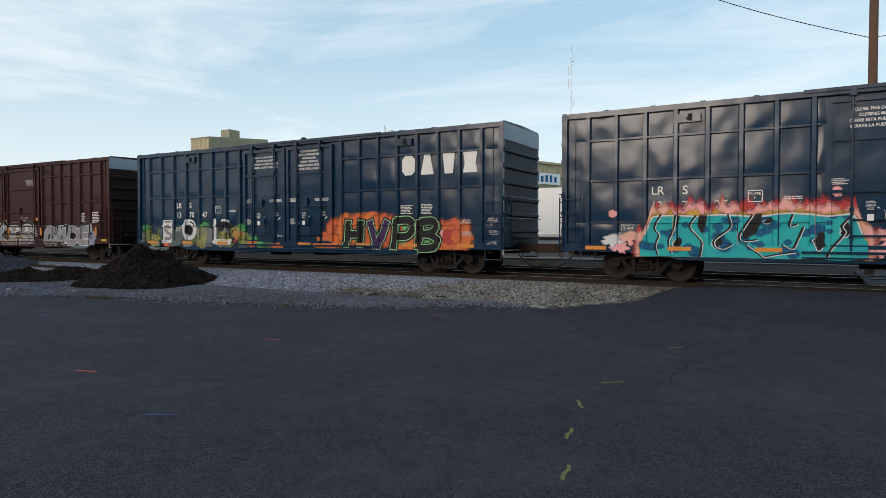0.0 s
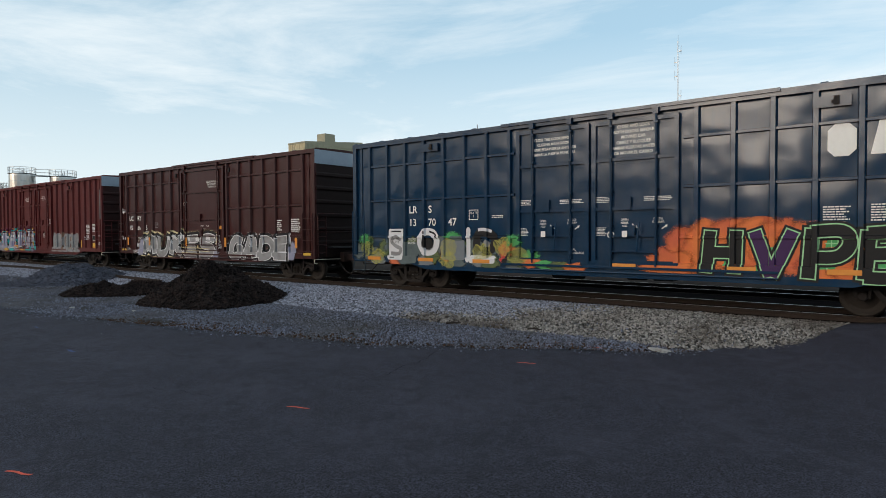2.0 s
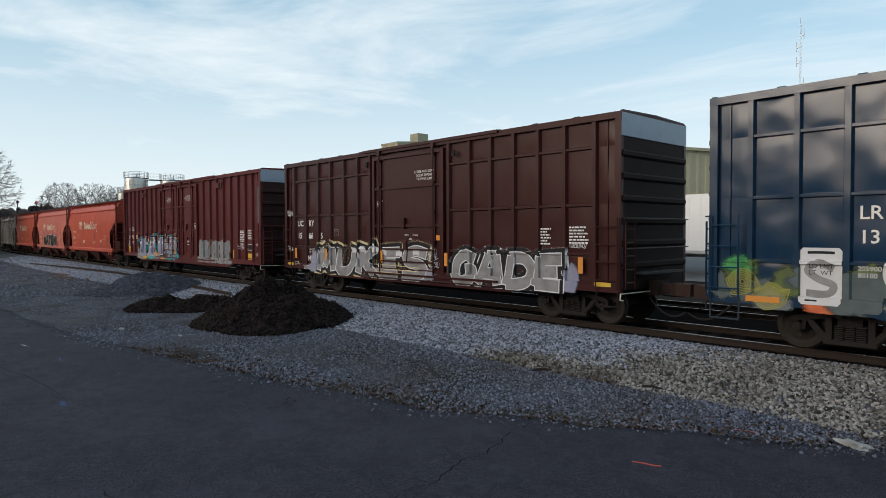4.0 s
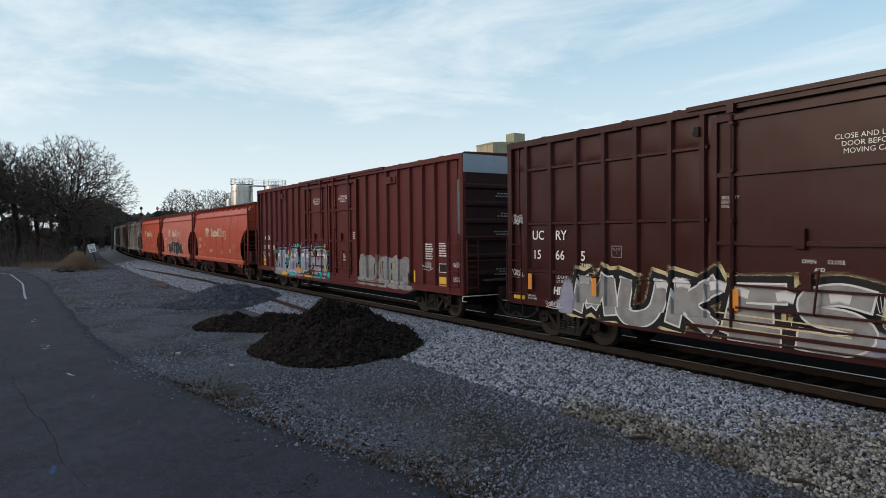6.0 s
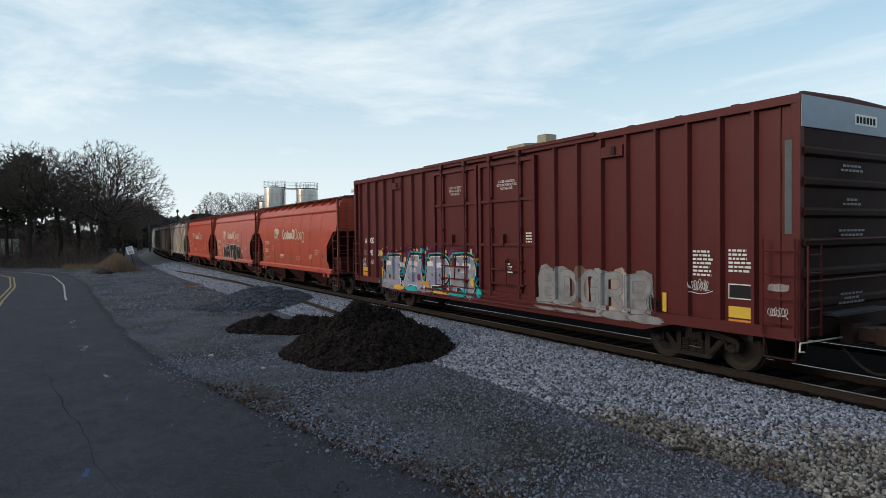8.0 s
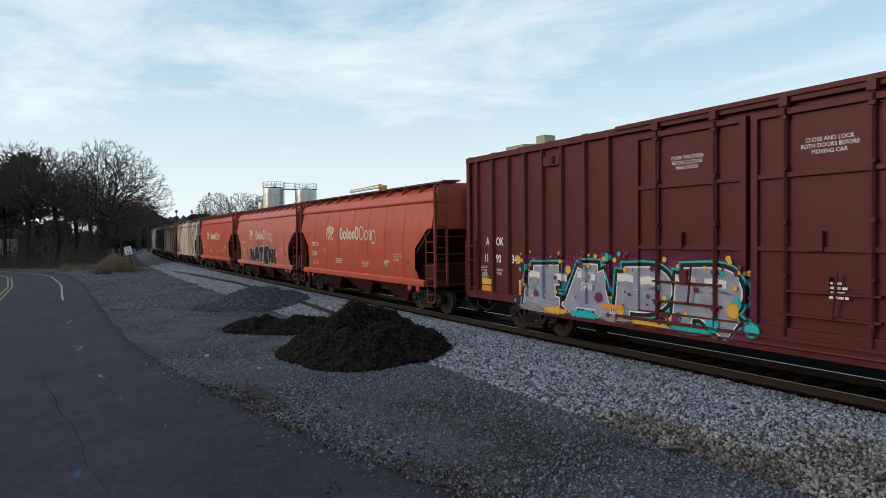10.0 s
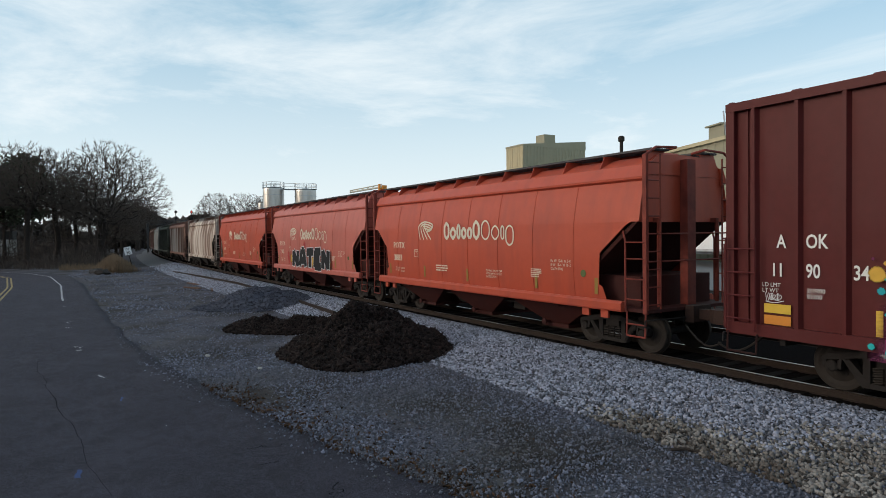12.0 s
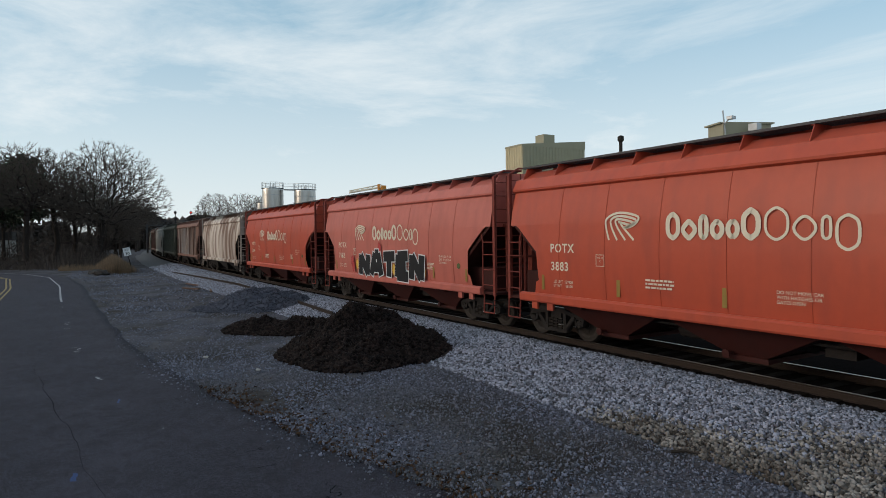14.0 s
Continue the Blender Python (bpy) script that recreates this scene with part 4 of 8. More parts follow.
def mist(bm, pts, width, y, closed=True):
    """A stroke whose edges thin out."""
    cover = bm.verts.layers.float.get("cover") or bm.verts.layers.float.new("cover")
    n = len(pts)
    rows = []
    for k in range(n):
        a, b = Vector(pts[k - 1] if (k or closed) else pts[k]), Vector(pts[(k + 1) % n] if (k < n - 1 or closed) else pts[k])
        d = (b - a).normalized() if (b - a).length else Vector((1, 0))
        s = Vector((-d.y, d.x)) * width / 2
        c = Vector(pts[k])
        row = []
        for f, cv in ((1, 0.0), (0.35, 1.0), (-0.35, 1.0), (-1, 0.0)):
            v = bm.verts.new((c.x + s.x * f, y, max(PAINT_LOW, c.y + s.y * f)))
            v[cover] = cv
            row.append(v)
        rows.append(row)
    for p, q in list(zip(rows, rows[1:])) + ([(rows[-1], rows[0])] if closed else []):
        for i in range(3):
            bm.faces.new((p[i], q[i], q[i + 1], p[i + 1]))


def flat_shape(bm, pts, y):
    bm.faces.new([bm.verts.new((p[0], y, max(PAINT_LOW, p[1]))) for p in pts])


def rounded(pts, steps=4):
    ring = list(pts) + list(pts[:3])
    out = curve_through(ring, steps)
    return out[steps:steps * (len(pts) + 1)]


def tapered(bm, pts, w0, w1, y):
    """A brush stroke that swells from one end to the other and back to a point."""
    rows = []
    n = len(pts)
    for k in range(n):
        a, b = Vector(pts[max(0, k - 1)]), Vector(pts[min(n - 1, k + 1)])
        d = (b - a).normalized()
        f = k / (n - 1)
        s = Vector((-d.y, d.x)) * (w0 + (w1 - w0) * f) / 2
        rows.append([bm.verts.new((pts[k][0] + q * s.x, y, max(PAINT_LOW, pts[k][1] + q * s.y))) for q in (1, -1)])
    for p, q in zip(rows, rows[1:]):
        bm.faces.new((p[0], q[0], q[1], p[1]))


def drop_outline(cx, cz, w, h, lean, n=22):
    """A teardrop, pointed at the top."""
    out = []
    for k in range(n):
        a = 6.28319 * k / n
        v = math.sin(a) * (1 + 0.35 * noise.noise((2.5 * math.cos(a) + 7 * cx, 2.5 * math.sin(a), cz)))
        u = math.cos(a) * (1 - 0.55 * max(0, math.sin(a)) ** 1.5) * (1 + 0.7 * noise.noise((2.2 * math.cos(a), 2.2 * math.sin(a) + 5 * cx, cz * 3)))
        out.append((cx + w / 2 * u + lean * h * v / 2, cz + h / 2 * v))
    return out


def mural(car, x0, x1, z0, z1, y, fill, ink, rim, bands, cuts, drops, clouds, seed, wave=0.07, inner=None):
    """A long sprayed piece that spells nothing: fringes, one swelling body, dark cuts and teardrops, clouds of a second colour."""
    rng = random.Random(seed)

    def fade(x):
        return step(x0 - 0.02, x0 + 0.35, x) * step(-x1 - 0.02, -x1 + 0.35, -x)

    def top(x):
        lobe = abs(math.sin(2.1 * (x - x0) + seed)) ** 0.7
        return z0 + (z1 - z0 + wave * (1.2 * noise.noise((x * 1.1, seed, 0)) + 1.1 * (lobe - 0.6))) * (0.35 + 0.65 * fade(x))

    xs = list(np.arange(x0, x1 + 0.03, 0.06))
    yy = y
    for k, (colour, rise, jag) in enumerate(bands):
        bm = bmesh.new()
        cover = bm.verts.layers.float.new("cover")
        last = None
        grow = rise * 0.7
        for x in np.arange(x0 - grow, x1 + grow, 0.06):
            h = top(min(x1, max(x0, x))) + rise * (1 + jag * (noise.noise((x * 2.3, k, seed)) + 0.8 * noise.noise((x * 6.0, k, seed + 4))))
            side = step(x0 - grow, x0 - grow + 0.2, x) * step(-x1 - grow, -x1 - grow + 0.2, -x)
            row = []
            for f, cv in ((0.0, 0.6), (0.25, 1), (0.86, 1), (0.95, 0.5), (1.04, 0)):
                v = bm.verts.new((x, yy, max(PAINT_LOW, z0 - 0.03 + (h - z0) * f)))
                v[cover] = cv * side
                row.append(v)
            if last:
                for i in range(4):
                    bm.faces.new((last[i], row[i], row[i + 1], last[i + 1]))
            last = row
        part("graffiti_fringe", bm, SOFT[colour], car)
        yy -= 0.0016
    bm = bmesh.new()
    last = None
    for x in xs:
        row = [bm.verts.new((x, yy, max(PAINT_LOW, z0 + 0.05 * noise.noise((x * 1.7, 5, seed))))), bm.verts.new((x, yy, top(x)))]
        if last:
            bm.faces.new((last[0], row[0], row[1], last[1]))
        last = row
    part("graffiti_fill", bm, SPRAY[fill], car)
    n = 0
    for cx, cz, rx, rz, colour in clouds:
        for _ in range(5):
            r = rng.uniform(0.25, 0.6)
            blob(car, cx + rng.gauss(0, 0.6) * rx, cz + rng.gauss(0, 0.6) * rz, rx * r, rx * r * 0.8, yy - 0.0005 - 0.0001 * n, colour, seed * 7 + n, 0.3, z0, z1 - 0.06, "graffiti_cloud", True, 0.6)
            n += 1
    yy -= 0.005
    dark, light, heart = bmesh.new(), bmesh.new(), bmesh.new()
    for xt, xb, zb, w, bend in cuts:
        zt = top(xt) + 0.03
        mid = ((xt + xb) / 2 + bend, (zt + zb) / 2)
        line = curve_through([(xt, zt), mid, (xb, zb)], 7)
        tapered(dark, line, w, w * 0.22, yy)
        tapered(light, [(p[0] + 0.55 * w * (1 - 0.6 * i / len(line)), p[1] - 0.02) for i, p in enumerate(line)], 0.03, 0.014, yy - 0.0006)
    for k, (cx, cz, w, h, lean) in enumerate(drops):
        shape = drop_outline(cx, cz, w, h, lean)
        flat_shape(dark, shape, yy - 0.0003 * k)
        stroke(light, [(p[0] - 0.012, p[1] - 0.012) for p in shape[9:20]], 0.022, yy - 0.006)
        if inner:
            flat_shape(heart, drop_outline(cx + 0.03, cz - 0.06 * h, w * 0.62, h * 0.66, lean), yy - 0.008 - 0.0002 * k)
    cover = light.verts.layers.float.new("cover")
    for v in light.verts:
        v[cover] = 1
    mist(light, [(x, top(x) - 0.015) for x in xs[2:-2]], 0.055, yy - 0.0009, False)
    part("graffiti_cut", dark, SPRAY[ink], car)
    part("graffiti_highlight", light, SOFT[rim], car)
    if inner:
        part("graffiti_heart", heart, SPRAY[inner], car)
    else:
        heart.free()
    return yy - 0.010


GLYPHS = {
    "M": (((0.06, 0), (0.12, 0.95)), ((0.12, 0.95), (0.45, 0.2)), ((0.45, 0.2), (0.74, 1.02)), ((0.74, 1.02), (0.96, 0))),
    "U": (((0.1, 1), (0.08, 0.3), (0.3, 0.02), (0.62, 0.06), (0.82, 0.35), (0.88, 1)),),
    "K": (((0.14, 0), (0.2, 1)), ((0.9, 1), (0.3, 0.5)), ((0.3, 0.5), (0.95, 0))),
    "E": (((0.16, 1), (0.1, 0)), ((0.14, 0.93), (0.9, 0.98)), ((0.12, 0.5), (0.75, 0.52)), ((0.1, 0.06), (0.95, 0.03))),
    "S": (((0.92, 0.9), (0.5, 1), (0.12, 0.85), (0.2, 0.58), (0.7, 0.48), (0.9, 0.25), (0.6, 0.02), (0.06, 0.08)),),
    "G": (((0.9, 0.85), (0.5, 1), (0.12, 0.75), (0.1, 0.3), (0.4, 0.02), (0.85, 0.1), (0.88, 0.45), (0.55, 0.45)),),
    "A": (((0.04, 0), (0.36, 1)), ((0.36, 0.97), (0.68, 0.97)), ((0.66, 1), (0.94, 0)), ((0.2, 0.36), (0.84, 0.36))),
    "D": (((0.12, 0), (0.14, 1)), ((0.12, 0.96), (0.6, 0.95), (0.92, 0.6), (0.85, 0.2), (0.5, 0.04), (0.12, 0.04))),
    "P": (((0.14, 0), (0.16, 1)), ((0.15, 0.94), (0.75, 0.96), (0.92, 0.72), (0.7, 0.45), (0.15, 0.42))),
    "R": (((0.14, 0), (0.16, 1)), ((0.15, 0.94), (0.75, 0.96), (0.92, 0.72), (0.7, 0.46), (0.2, 0.44)), ((0.5, 0.45), (0.98, 0))),
    "H": (((0.1, 0), (0.14, 1)), ((0.82, 0), (0.8, 1)), ((0.1, 0.48), (0.82, 0.48))),
    "V": (((0.05, 1), (0.5, 0.02)), ((0.5, 0.02), (0.92, 1))),
    "B": (((0.12, 0), (0.14, 1)), ((0.13, 0.95), (0.7, 0.96), (0.84, 0.75), (0.6, 0.55), (0.2, 0.52)), ((0.5, 0.53), (0.88, 0.36), (0.84, 0.1), (0.5, 0.03), (0.12, 0.04))),
    "N": (((0.1, 0), (0.14, 1)), ((0.14, 0.96), (0.84, 0.06)), ((0.84, 0), (0.88, 1))),
    "T": (((0.5, 0), (0.52, 1)), ((0.04, 0.93), (0.96, 0.97))),
}


def sprayed_word(car, word, x0, x1, z0, z1, y, w, under, rim, fills, seed, rim_w=0.07, slant=0.12, shine=None):
    """Fat sprayed letters: wide layers below the whole word, then letter by letter a rim and a fill, with shine on top."""
    rng = random.Random(seed)
    cell = (x1 - x0) / len(word)
    letters_of = []
    for k, ch in enumerate(word):
        tall, drop, wide = rng.uniform(0.94, 1.06), rng.uniform(-0.04, 0.04), rng.uniform(0.94, 1.06)
        lines = []
        for shape in GLYPHS[ch]:
            pts = [(x0 + cell * (k + 0.06 + 0.88 * wide * a + slant * (b - 0.5)), z0 + (b * tall + drop) * (z1 - z0)) for a, b in shape]
            lines.append(curve_through(pts, 5) if len(pts) > 2 else [tuple(Vector(pts[0]).lerp(Vector(pts[1]), i / 6)) for i in range(7)])
        letters_of.append(lines)

    def longer(line, by):
        a, b, c, d = Vector(line[0]), Vector(line[1]), Vector(line[-2]), Vector(line[-1])
        return [tuple(a + (a - b).normalized() * by)] + list(line) + [tuple(d + (d - c).normalized() * by)]

    yy = y
    for colour, extra, misty in under:
        bm, j = bmesh.new(), 0
        for lines in letters_of:
            for line in lines:
                if misty:
                    mist(bm, longer(line, extra / 2), w + extra, yy - 0.0001 * j, False)
                else:
                    stroke(bm, longer(line, extra / 2), w + extra, yy - 0.0001 * j)
                j += 1
        part("graffiti_glow" if misty else "graffiti_base", bm, (SOFT if misty else SPRAY)[colour], car)
        yy -= 0.0001 * j + 0.0006
    for k, lines in enumerate(letters_of):
        edge, fill = bmesh.new(), bmesh.new()
        for j, line in enumerate(lines):
            stroke(edge, longer(line, rim_w / 2), w + rim_w, yy - 0.0001 * j)
            stroke(fill, line, w, yy - 0.001 - 0.0001 * j)
        part("graffiti_outline", edge, SPRAY[rim], car)
        part("graffiti_fill", fill, SPRAY[fills[k % len(fills)]], car)
        yy -= 0.0022
    if shine:
        bm = bmesh.new()
        for lines in letters_of:
            for line in lines[:2]:
                top = max(line, key=lambda q: q[1])
                mist(bm, [(top[0] - 0.5 * w, top[1] - 0.06), (top[0], top[1] - 0.03), (top[0] + 0.5 * w, top[1] - 0.07)], 0.24, yy, False)
        tagged(part("graffiti_highlight", bm, SOFT[shine], car), kind="stuff")
        yy -= 0.0006
    return yy


def drape(car, half, posts, girts, doors, deep):
    """Lays the sprayed paint over posts, girts and recessed panels alike."""
    xs = [p - half + d for p in posts for d in (-0.078, -0.052, 0.052, 0.078)]
    for a, b in doors:
        xs += [a - half - 0.01, a - half, a - half + 0.12, a - half + 0.13, b - half - 0.13, b - half - 0.12, b - half, b - half + 0.01]
    zs = [1.084, 1.092] + [z + d for z in girts for d in (-0.05, -0.03, 0.025, 0.045)]

    def back(x, z):
        if z < 1.088:
            return 0.0
        for a, b in doors:
            if a - half - 0.005 < x < b - half + 0.005:
                return -0.010 if x < a - half + 0.125 or x > b - half - 0.125 else 0.050
        if any(abs(x - p + half) < 0.06 for p in posts):
            return 0.0
        if any(-0.035 < z - g < 0.03 for g in girts):
            return 0.028
        return deep - 0.006

    for ob in car.children:
        if not ob.name.startswith("graffiti"):
            continue
        bm = bmesh.new()
        bm.from_mesh(ob.data)
        lo, hi = min(v.co.x for v in bm.verts), max(v.co.x for v in bm.verts)
        zlo, zhi = min(v.co.z for v in bm.verts), max(v.co.z for v in bm.verts)
        for x in xs:
            if lo < x < hi:
                bmesh.ops.bisect_plane(bm, geom=bm.verts[:] + bm.edges[:] + bm.faces[:], plane_co=(x, 0, 0), plane_no=(1, 0, 0), dist=1e-5)
        for z in zs:
            if zlo < z < zhi:
                bmesh.ops.bisect_plane(bm, geom=bm.verts[:] + bm.edges[:] + bm.faces[:], plane_co=(0, 0, z), plane_no=(0, 0, 1), dist=1e-5)
        for v in bm.verts:
            v.co.y += back(v.co.x, v.co.z)
        bm.to_mesh(ob.data)
        bm.free()


def scribble(car, x, z, w, h, y, mat, seed, width=0.018):
    """A quick looping hand-drawn tag."""
    rng = random.Random(seed)
    bm = bmesh.new()
    pts, a = [], 0.0
    for k in range(30):
        a += rng.uniform(0.9, 2.6)
        pts.append((x + w * (k / 29 * 0.85 + 0.1 * math.cos(a)), z + h * (0.5 + (0.35 + 0.35 * rng.random()) * math.sin(a))))
    stroke(bm, curve_through(pts, 3), width * 0.55, y)
    if rng.random() < 0.6:
        stroke(bm, curve_through([(x - 0.05 * w, z - 0.15 * h), (x + 0.5 * w, z - 0.3 * h), (x + 1.05 * w, z + 0.05 * h)], 4), width * 0.8, y)
    return part("graffiti_tag", bm, SPRAY[mat], car)


def pressed_panels(car, xs, zs, doors, skin, paint, seed):
    """Side sheets between posts and girts, each bellied or dented a little."""
    rng = random.Random(seed)
    for x0, x1 in zip(xs, xs[1:]):
        if x1 - x0 > 2:
            x_in = doors[0][0], doors[-1][1]
            spans = [(x0, x_in[0] + 0.05), (x_in[1] - 0.05, x1)]
        else:
            spans = [(x0, x1)]
        for a, b in spans:
            for z0, z1 in zip(zs, zs[1:]):
                bm = bmesh.new()
                belly, tilt, off = rng.uniform(0.004, 0.020), rng.uniform(-0.012, 0.012), rng.uniform(0, 50)
                nx, nz = 8, max(8, int((z1 - z0) / 0.14))
                grid = []
                for i in range(nx + 1):
                    col = []
                    for k in range(nz + 1):
                        u, v = i / nx, k / nz
                        hump = math.sin(math.pi * u) ** 0.8 * math.sin(math.pi * v) ** 0.6
                        bulge = hump * (belly + tilt * (v - 0.5) * 2 + 0.020 * noise.noise((u * 1.7 + off, v * 1.3 * (z1 - z0), off)))
                        col.append(bm.verts.new((a + (b - a) * u, -(skin - 0.022 + min(0.026, max(-0.014, bulge))), z0 + (z1 - z0) * v)))
                    grid.append(col)
                for p, q in zip(grid, grid[1:]):
                    for k in range(nz):
                        bm.faces.new((p[k], q[k], q[k + 1], p[k + 1]))
                part("side_panel", bm, paint, car, smooth=True)


def boxcar(half, posts, horizontals, doors, paint, end_paint, band, bogie_in, label, deep=0.08, door_rails=(3.72, 2.45), height=4.98, vents=((3.22, 0.70), (14.3, 0.70)), hat=0.05):
    """High boxcar: framed sides, plug doors, ribbed ends, roof, ladders and running gear."""
    car = empty("boxcar")
    tagged(car, label, "freight car", "cars of the freight train")
    spun = []
    L, W, low = half, 1.58, 0.83
    skin = W - deep
    bm = bmesh.new()
    box(bm, -L + 0.02, L - 0.02, -skin + 0.04, skin, 1.0, height - 0.1)
    part("body", bm, paint, car)
    pressed_panels(car, [-L + 0.16] + [p - L for p in posts] + [L - 0.16], sorted([1.08, height - 0.15] + list(horizontals)), [(a - L, b - L) for a, b in doors], skin, paint, int(L * 100))
    for s in (-1, 1):
        # side sill and top chord
        bm = bmesh.new()
        y0, y1 = sorted((s * W, s * (skin - 0.03)))
        prism(bm, [(-L, 1.08), (-L, low + 0.04), (-L + 2.6, low + 0.04), (-L + 3.4, low - 0.16), (L - 3.4, low - 0.16), (L - 2.6, low + 0.04), (L, low + 0.04), (L, 1.08)], "y", y0, y1)
        part("side_sill", bm, paint, car)
        bm = bmesh.new()
        y0, y1 = sorted((s * (W + 0.004), s * (skin - 0.03)))
        box(bm, -L - 0.005, L + 0.005, y0, y1, height - 0.15, height)
        part("top_chord", bm, paint, car)
        y0, y1 = sorted((s * (W - 0.004), s * (skin - 0.03)))
        for e in (-1, 1):
            bm = bmesh.new()
            box(bm, *sorted((e * L, e * (L - 0.16))), y0, y1, 1.08, height - 0.15)
            part("corner_post", bm, paint, car)
            bm = bmesh.new()
            box(bm, *sorted((e * (L - 0.38), e * (L - 0.40))), *sorted((s * (skin + 0.012), s * (skin - 0.02))), 1.08, height - 0.15)
            part("seam", bm, paint, car)
        for p in posts:
            bm = bmesh.new()
            x = p - L
            y0, y1 = s * (W - 0.008), s * (skin - 0.02)
            # hat-shaped post
            prism(bm, [(x - hat - 0.035, y1), (x - hat - 0.025, s * (skin + 0.008)), (x - hat, y0), (x + hat, y0), (x + hat + 0.025, s * (skin + 0.008)), (x + hat + 0.035, y1)], "z", 1.08, height - 0.15)
            part("post", bm, paint, car)
        for z in horizontals:
            for x0, x1 in ((posts[0] - L, doors[0][0] - L - 0.1), (doors[-1][1] - L + 0.1, posts[-1] - L)):
                bm = bmesh.new()
                y0, y1 = s * (W - 0.03), s * (skin - 0.02)
                prism(bm, [(y1, z - 0.05), (y0, z - 0.03), (y0, z + 0.025), (y1, z + 0.045)], "x", x0, x1)
                part("girt", bm, paint, car)
    # doors on the near side and far side
    for s in (-1, 1):
        for d0, d1 in doors:
            door = empty("door")
            door.parent = car
            a, b = d0 - L, d1 - L
            rod = (b - a) * (0.24 if b - a < 3 else 0.12)
            bm = bmesh.new()
            box(bm, a, b, *sorted((s * (skin + 0.02), s * (skin - 0.02))), 1.02, height - 0.24)
            part("door_sheet", bm, paint, door)
            bm = bmesh.new()
            yo, yi = s * (W + 0.012), s * (skin + 0.01)
            for x in (a + 0.06, b - 0.06):
                box(bm, x - 0.06, x + 0.06, *sorted((yo, yi)), 1.02, height - 0.24)
            for z in (1.07, height - 0.30):
                box(bm, a + 0.12, b - 0.12, *sorted((yo, yi)), z - 0.05, z + 0.05)
            for z in door_rails:
                box(bm, a + 0.12, b - 0.12, *sorted((yo - s * 0.012, yi)), z - 0.04, z + 0.04)
            for x in (a + rod, b - rod):
                box(bm, x - 0.025, x + 0.025, *sorted((yo - s * 0.03, yi)), 1.12, height - 0.35)
            part("door_frame", bm, paint, door)
            for x in (a + rod, b - rod):
                bm = bmesh.new()
                tube(bm, (x, s * (W + 0.045), 0.98), (x, s * (W + 0.045), height - 0.12), 0.022, n=6)
                for z in (1.3, 2.0, 2.9, 3.8, height - 0.4):
                    box(bm, x - 0.05, x + 0.05, *sorted((s * (W + 0.07), s * skin)), z - 0.03, z + 0.03)
                box(bm, x - 0.07, x + 0.07, *sorted((s * (W + 0.09), s * (W - 0.02))), height - 0.22, height - 0.06)
                part("lock_rod", bm, paint, door)
            bm = bmesh.new()
            m = (a + b) / 2
            for z in (1.35, 1.75):
                box(bm, a + 0.5, b - 0.5, *sorted((s * (W + 0.03), s * skin)), z - 0.02, z + 0.02)
            box(bm, m - 0.10, m + 0.06, *sorted((s * (W + 0.05), s * skin)), 1.74, 2.02)
            tube(bm, (m + 0.12, s * (W + 0.08), 1.35), (m + 0.2, s * (W + 0.08), 2.1), 0.02, n=6)
            box(bm, m - 0.25, m - 0.05, *sorted((s * (W + 0.04), s * skin)), 2.42, 2.75)
            part("door_latch", bm, paint, door)
        # door tracks
        bm = bmesh.new()
        a, b = doors[0][0] - L - 0.5, doors[-1][1] - L + 2.2
        box(bm, a, b, *sorted((s * (W + 0.06), s * (skin))), 0.90, 0.96)
        part("door_track", bm, paint, car)
        bm = bmesh.new()
        box(bm, a, b, *sorted((s * (W + 0.05), s * (skin))), height - 0.06, height + 0.025)
        part("door_track", bm, paint, car)
        bm = bmesh.new()
        tube(bm, (a, s * (W + 0.07), 0.80), (b, s * (W + 0.07), 0.80), 0.02, n=5)
        part("lock_shaft", bm, paint, car)
    # roof: shallow ridge with cross ribs
    bm = bmesh.new()
    prism(bm, [(-W + 0.03, height - 0.02), (-W + 0.03, height + 0.01), (0, height + 0.05), (W - 0.03, height + 0.01), (W - 0.03, height - 0.02)], "x", -L, L)
    n = int(2 * L / 1.25)
    for k in range(n + 1):
        x = -L + 2 * L * k / n
        prism(bm, [(-W + 0.05, height + 0.0), (-W + 0.10, height + 0.045), (0, height + 0.085), (W - 0.10, height + 0.045), (W - 0.05, height)], "x", x - 0.07 if k else x, x + 0.07 if k < n else x)
    part("roof", bm, GALV if band == "galv" else paint, car)
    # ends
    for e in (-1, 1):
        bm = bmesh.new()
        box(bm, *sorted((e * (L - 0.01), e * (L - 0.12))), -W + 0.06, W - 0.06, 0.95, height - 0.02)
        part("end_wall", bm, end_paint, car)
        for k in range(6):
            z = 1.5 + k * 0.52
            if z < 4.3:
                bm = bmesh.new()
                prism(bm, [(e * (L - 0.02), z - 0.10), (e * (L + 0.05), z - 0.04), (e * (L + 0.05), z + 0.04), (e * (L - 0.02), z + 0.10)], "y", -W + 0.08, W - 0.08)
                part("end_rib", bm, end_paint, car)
        bm = bmesh.new()
        box(bm, *sorted((e * (L + 0.015), e * (L - 0.05))), -W + 0.02, W - 0.02, height - 0.55, height - 0.02)
        part("end_band", bm, BLUE_GREY, car, "pale weathered plate")
        lad = ladder(car, -0.2, 0.2, 0, 0, 1.55, 5, paint, "end_ladder")
        lad.matrix_basis = pose(e * (L + 0.09), -1.3, 0.95, 0, 0, 90)
        bm = bmesh.new()
        box(bm, *sorted((e * L, e * (L + 0.28))), -0.9, 0.9, 1.28, 1.33)
        part("crossover_step", bm, GRATE, car)
        bm = bmesh.new()
        for z in (1.9, 2.6):
            tube(bm, (e * (L + 0.11), -1.5, z), (e * (L + 0.11), 1.5, z), 0.016, n=6)
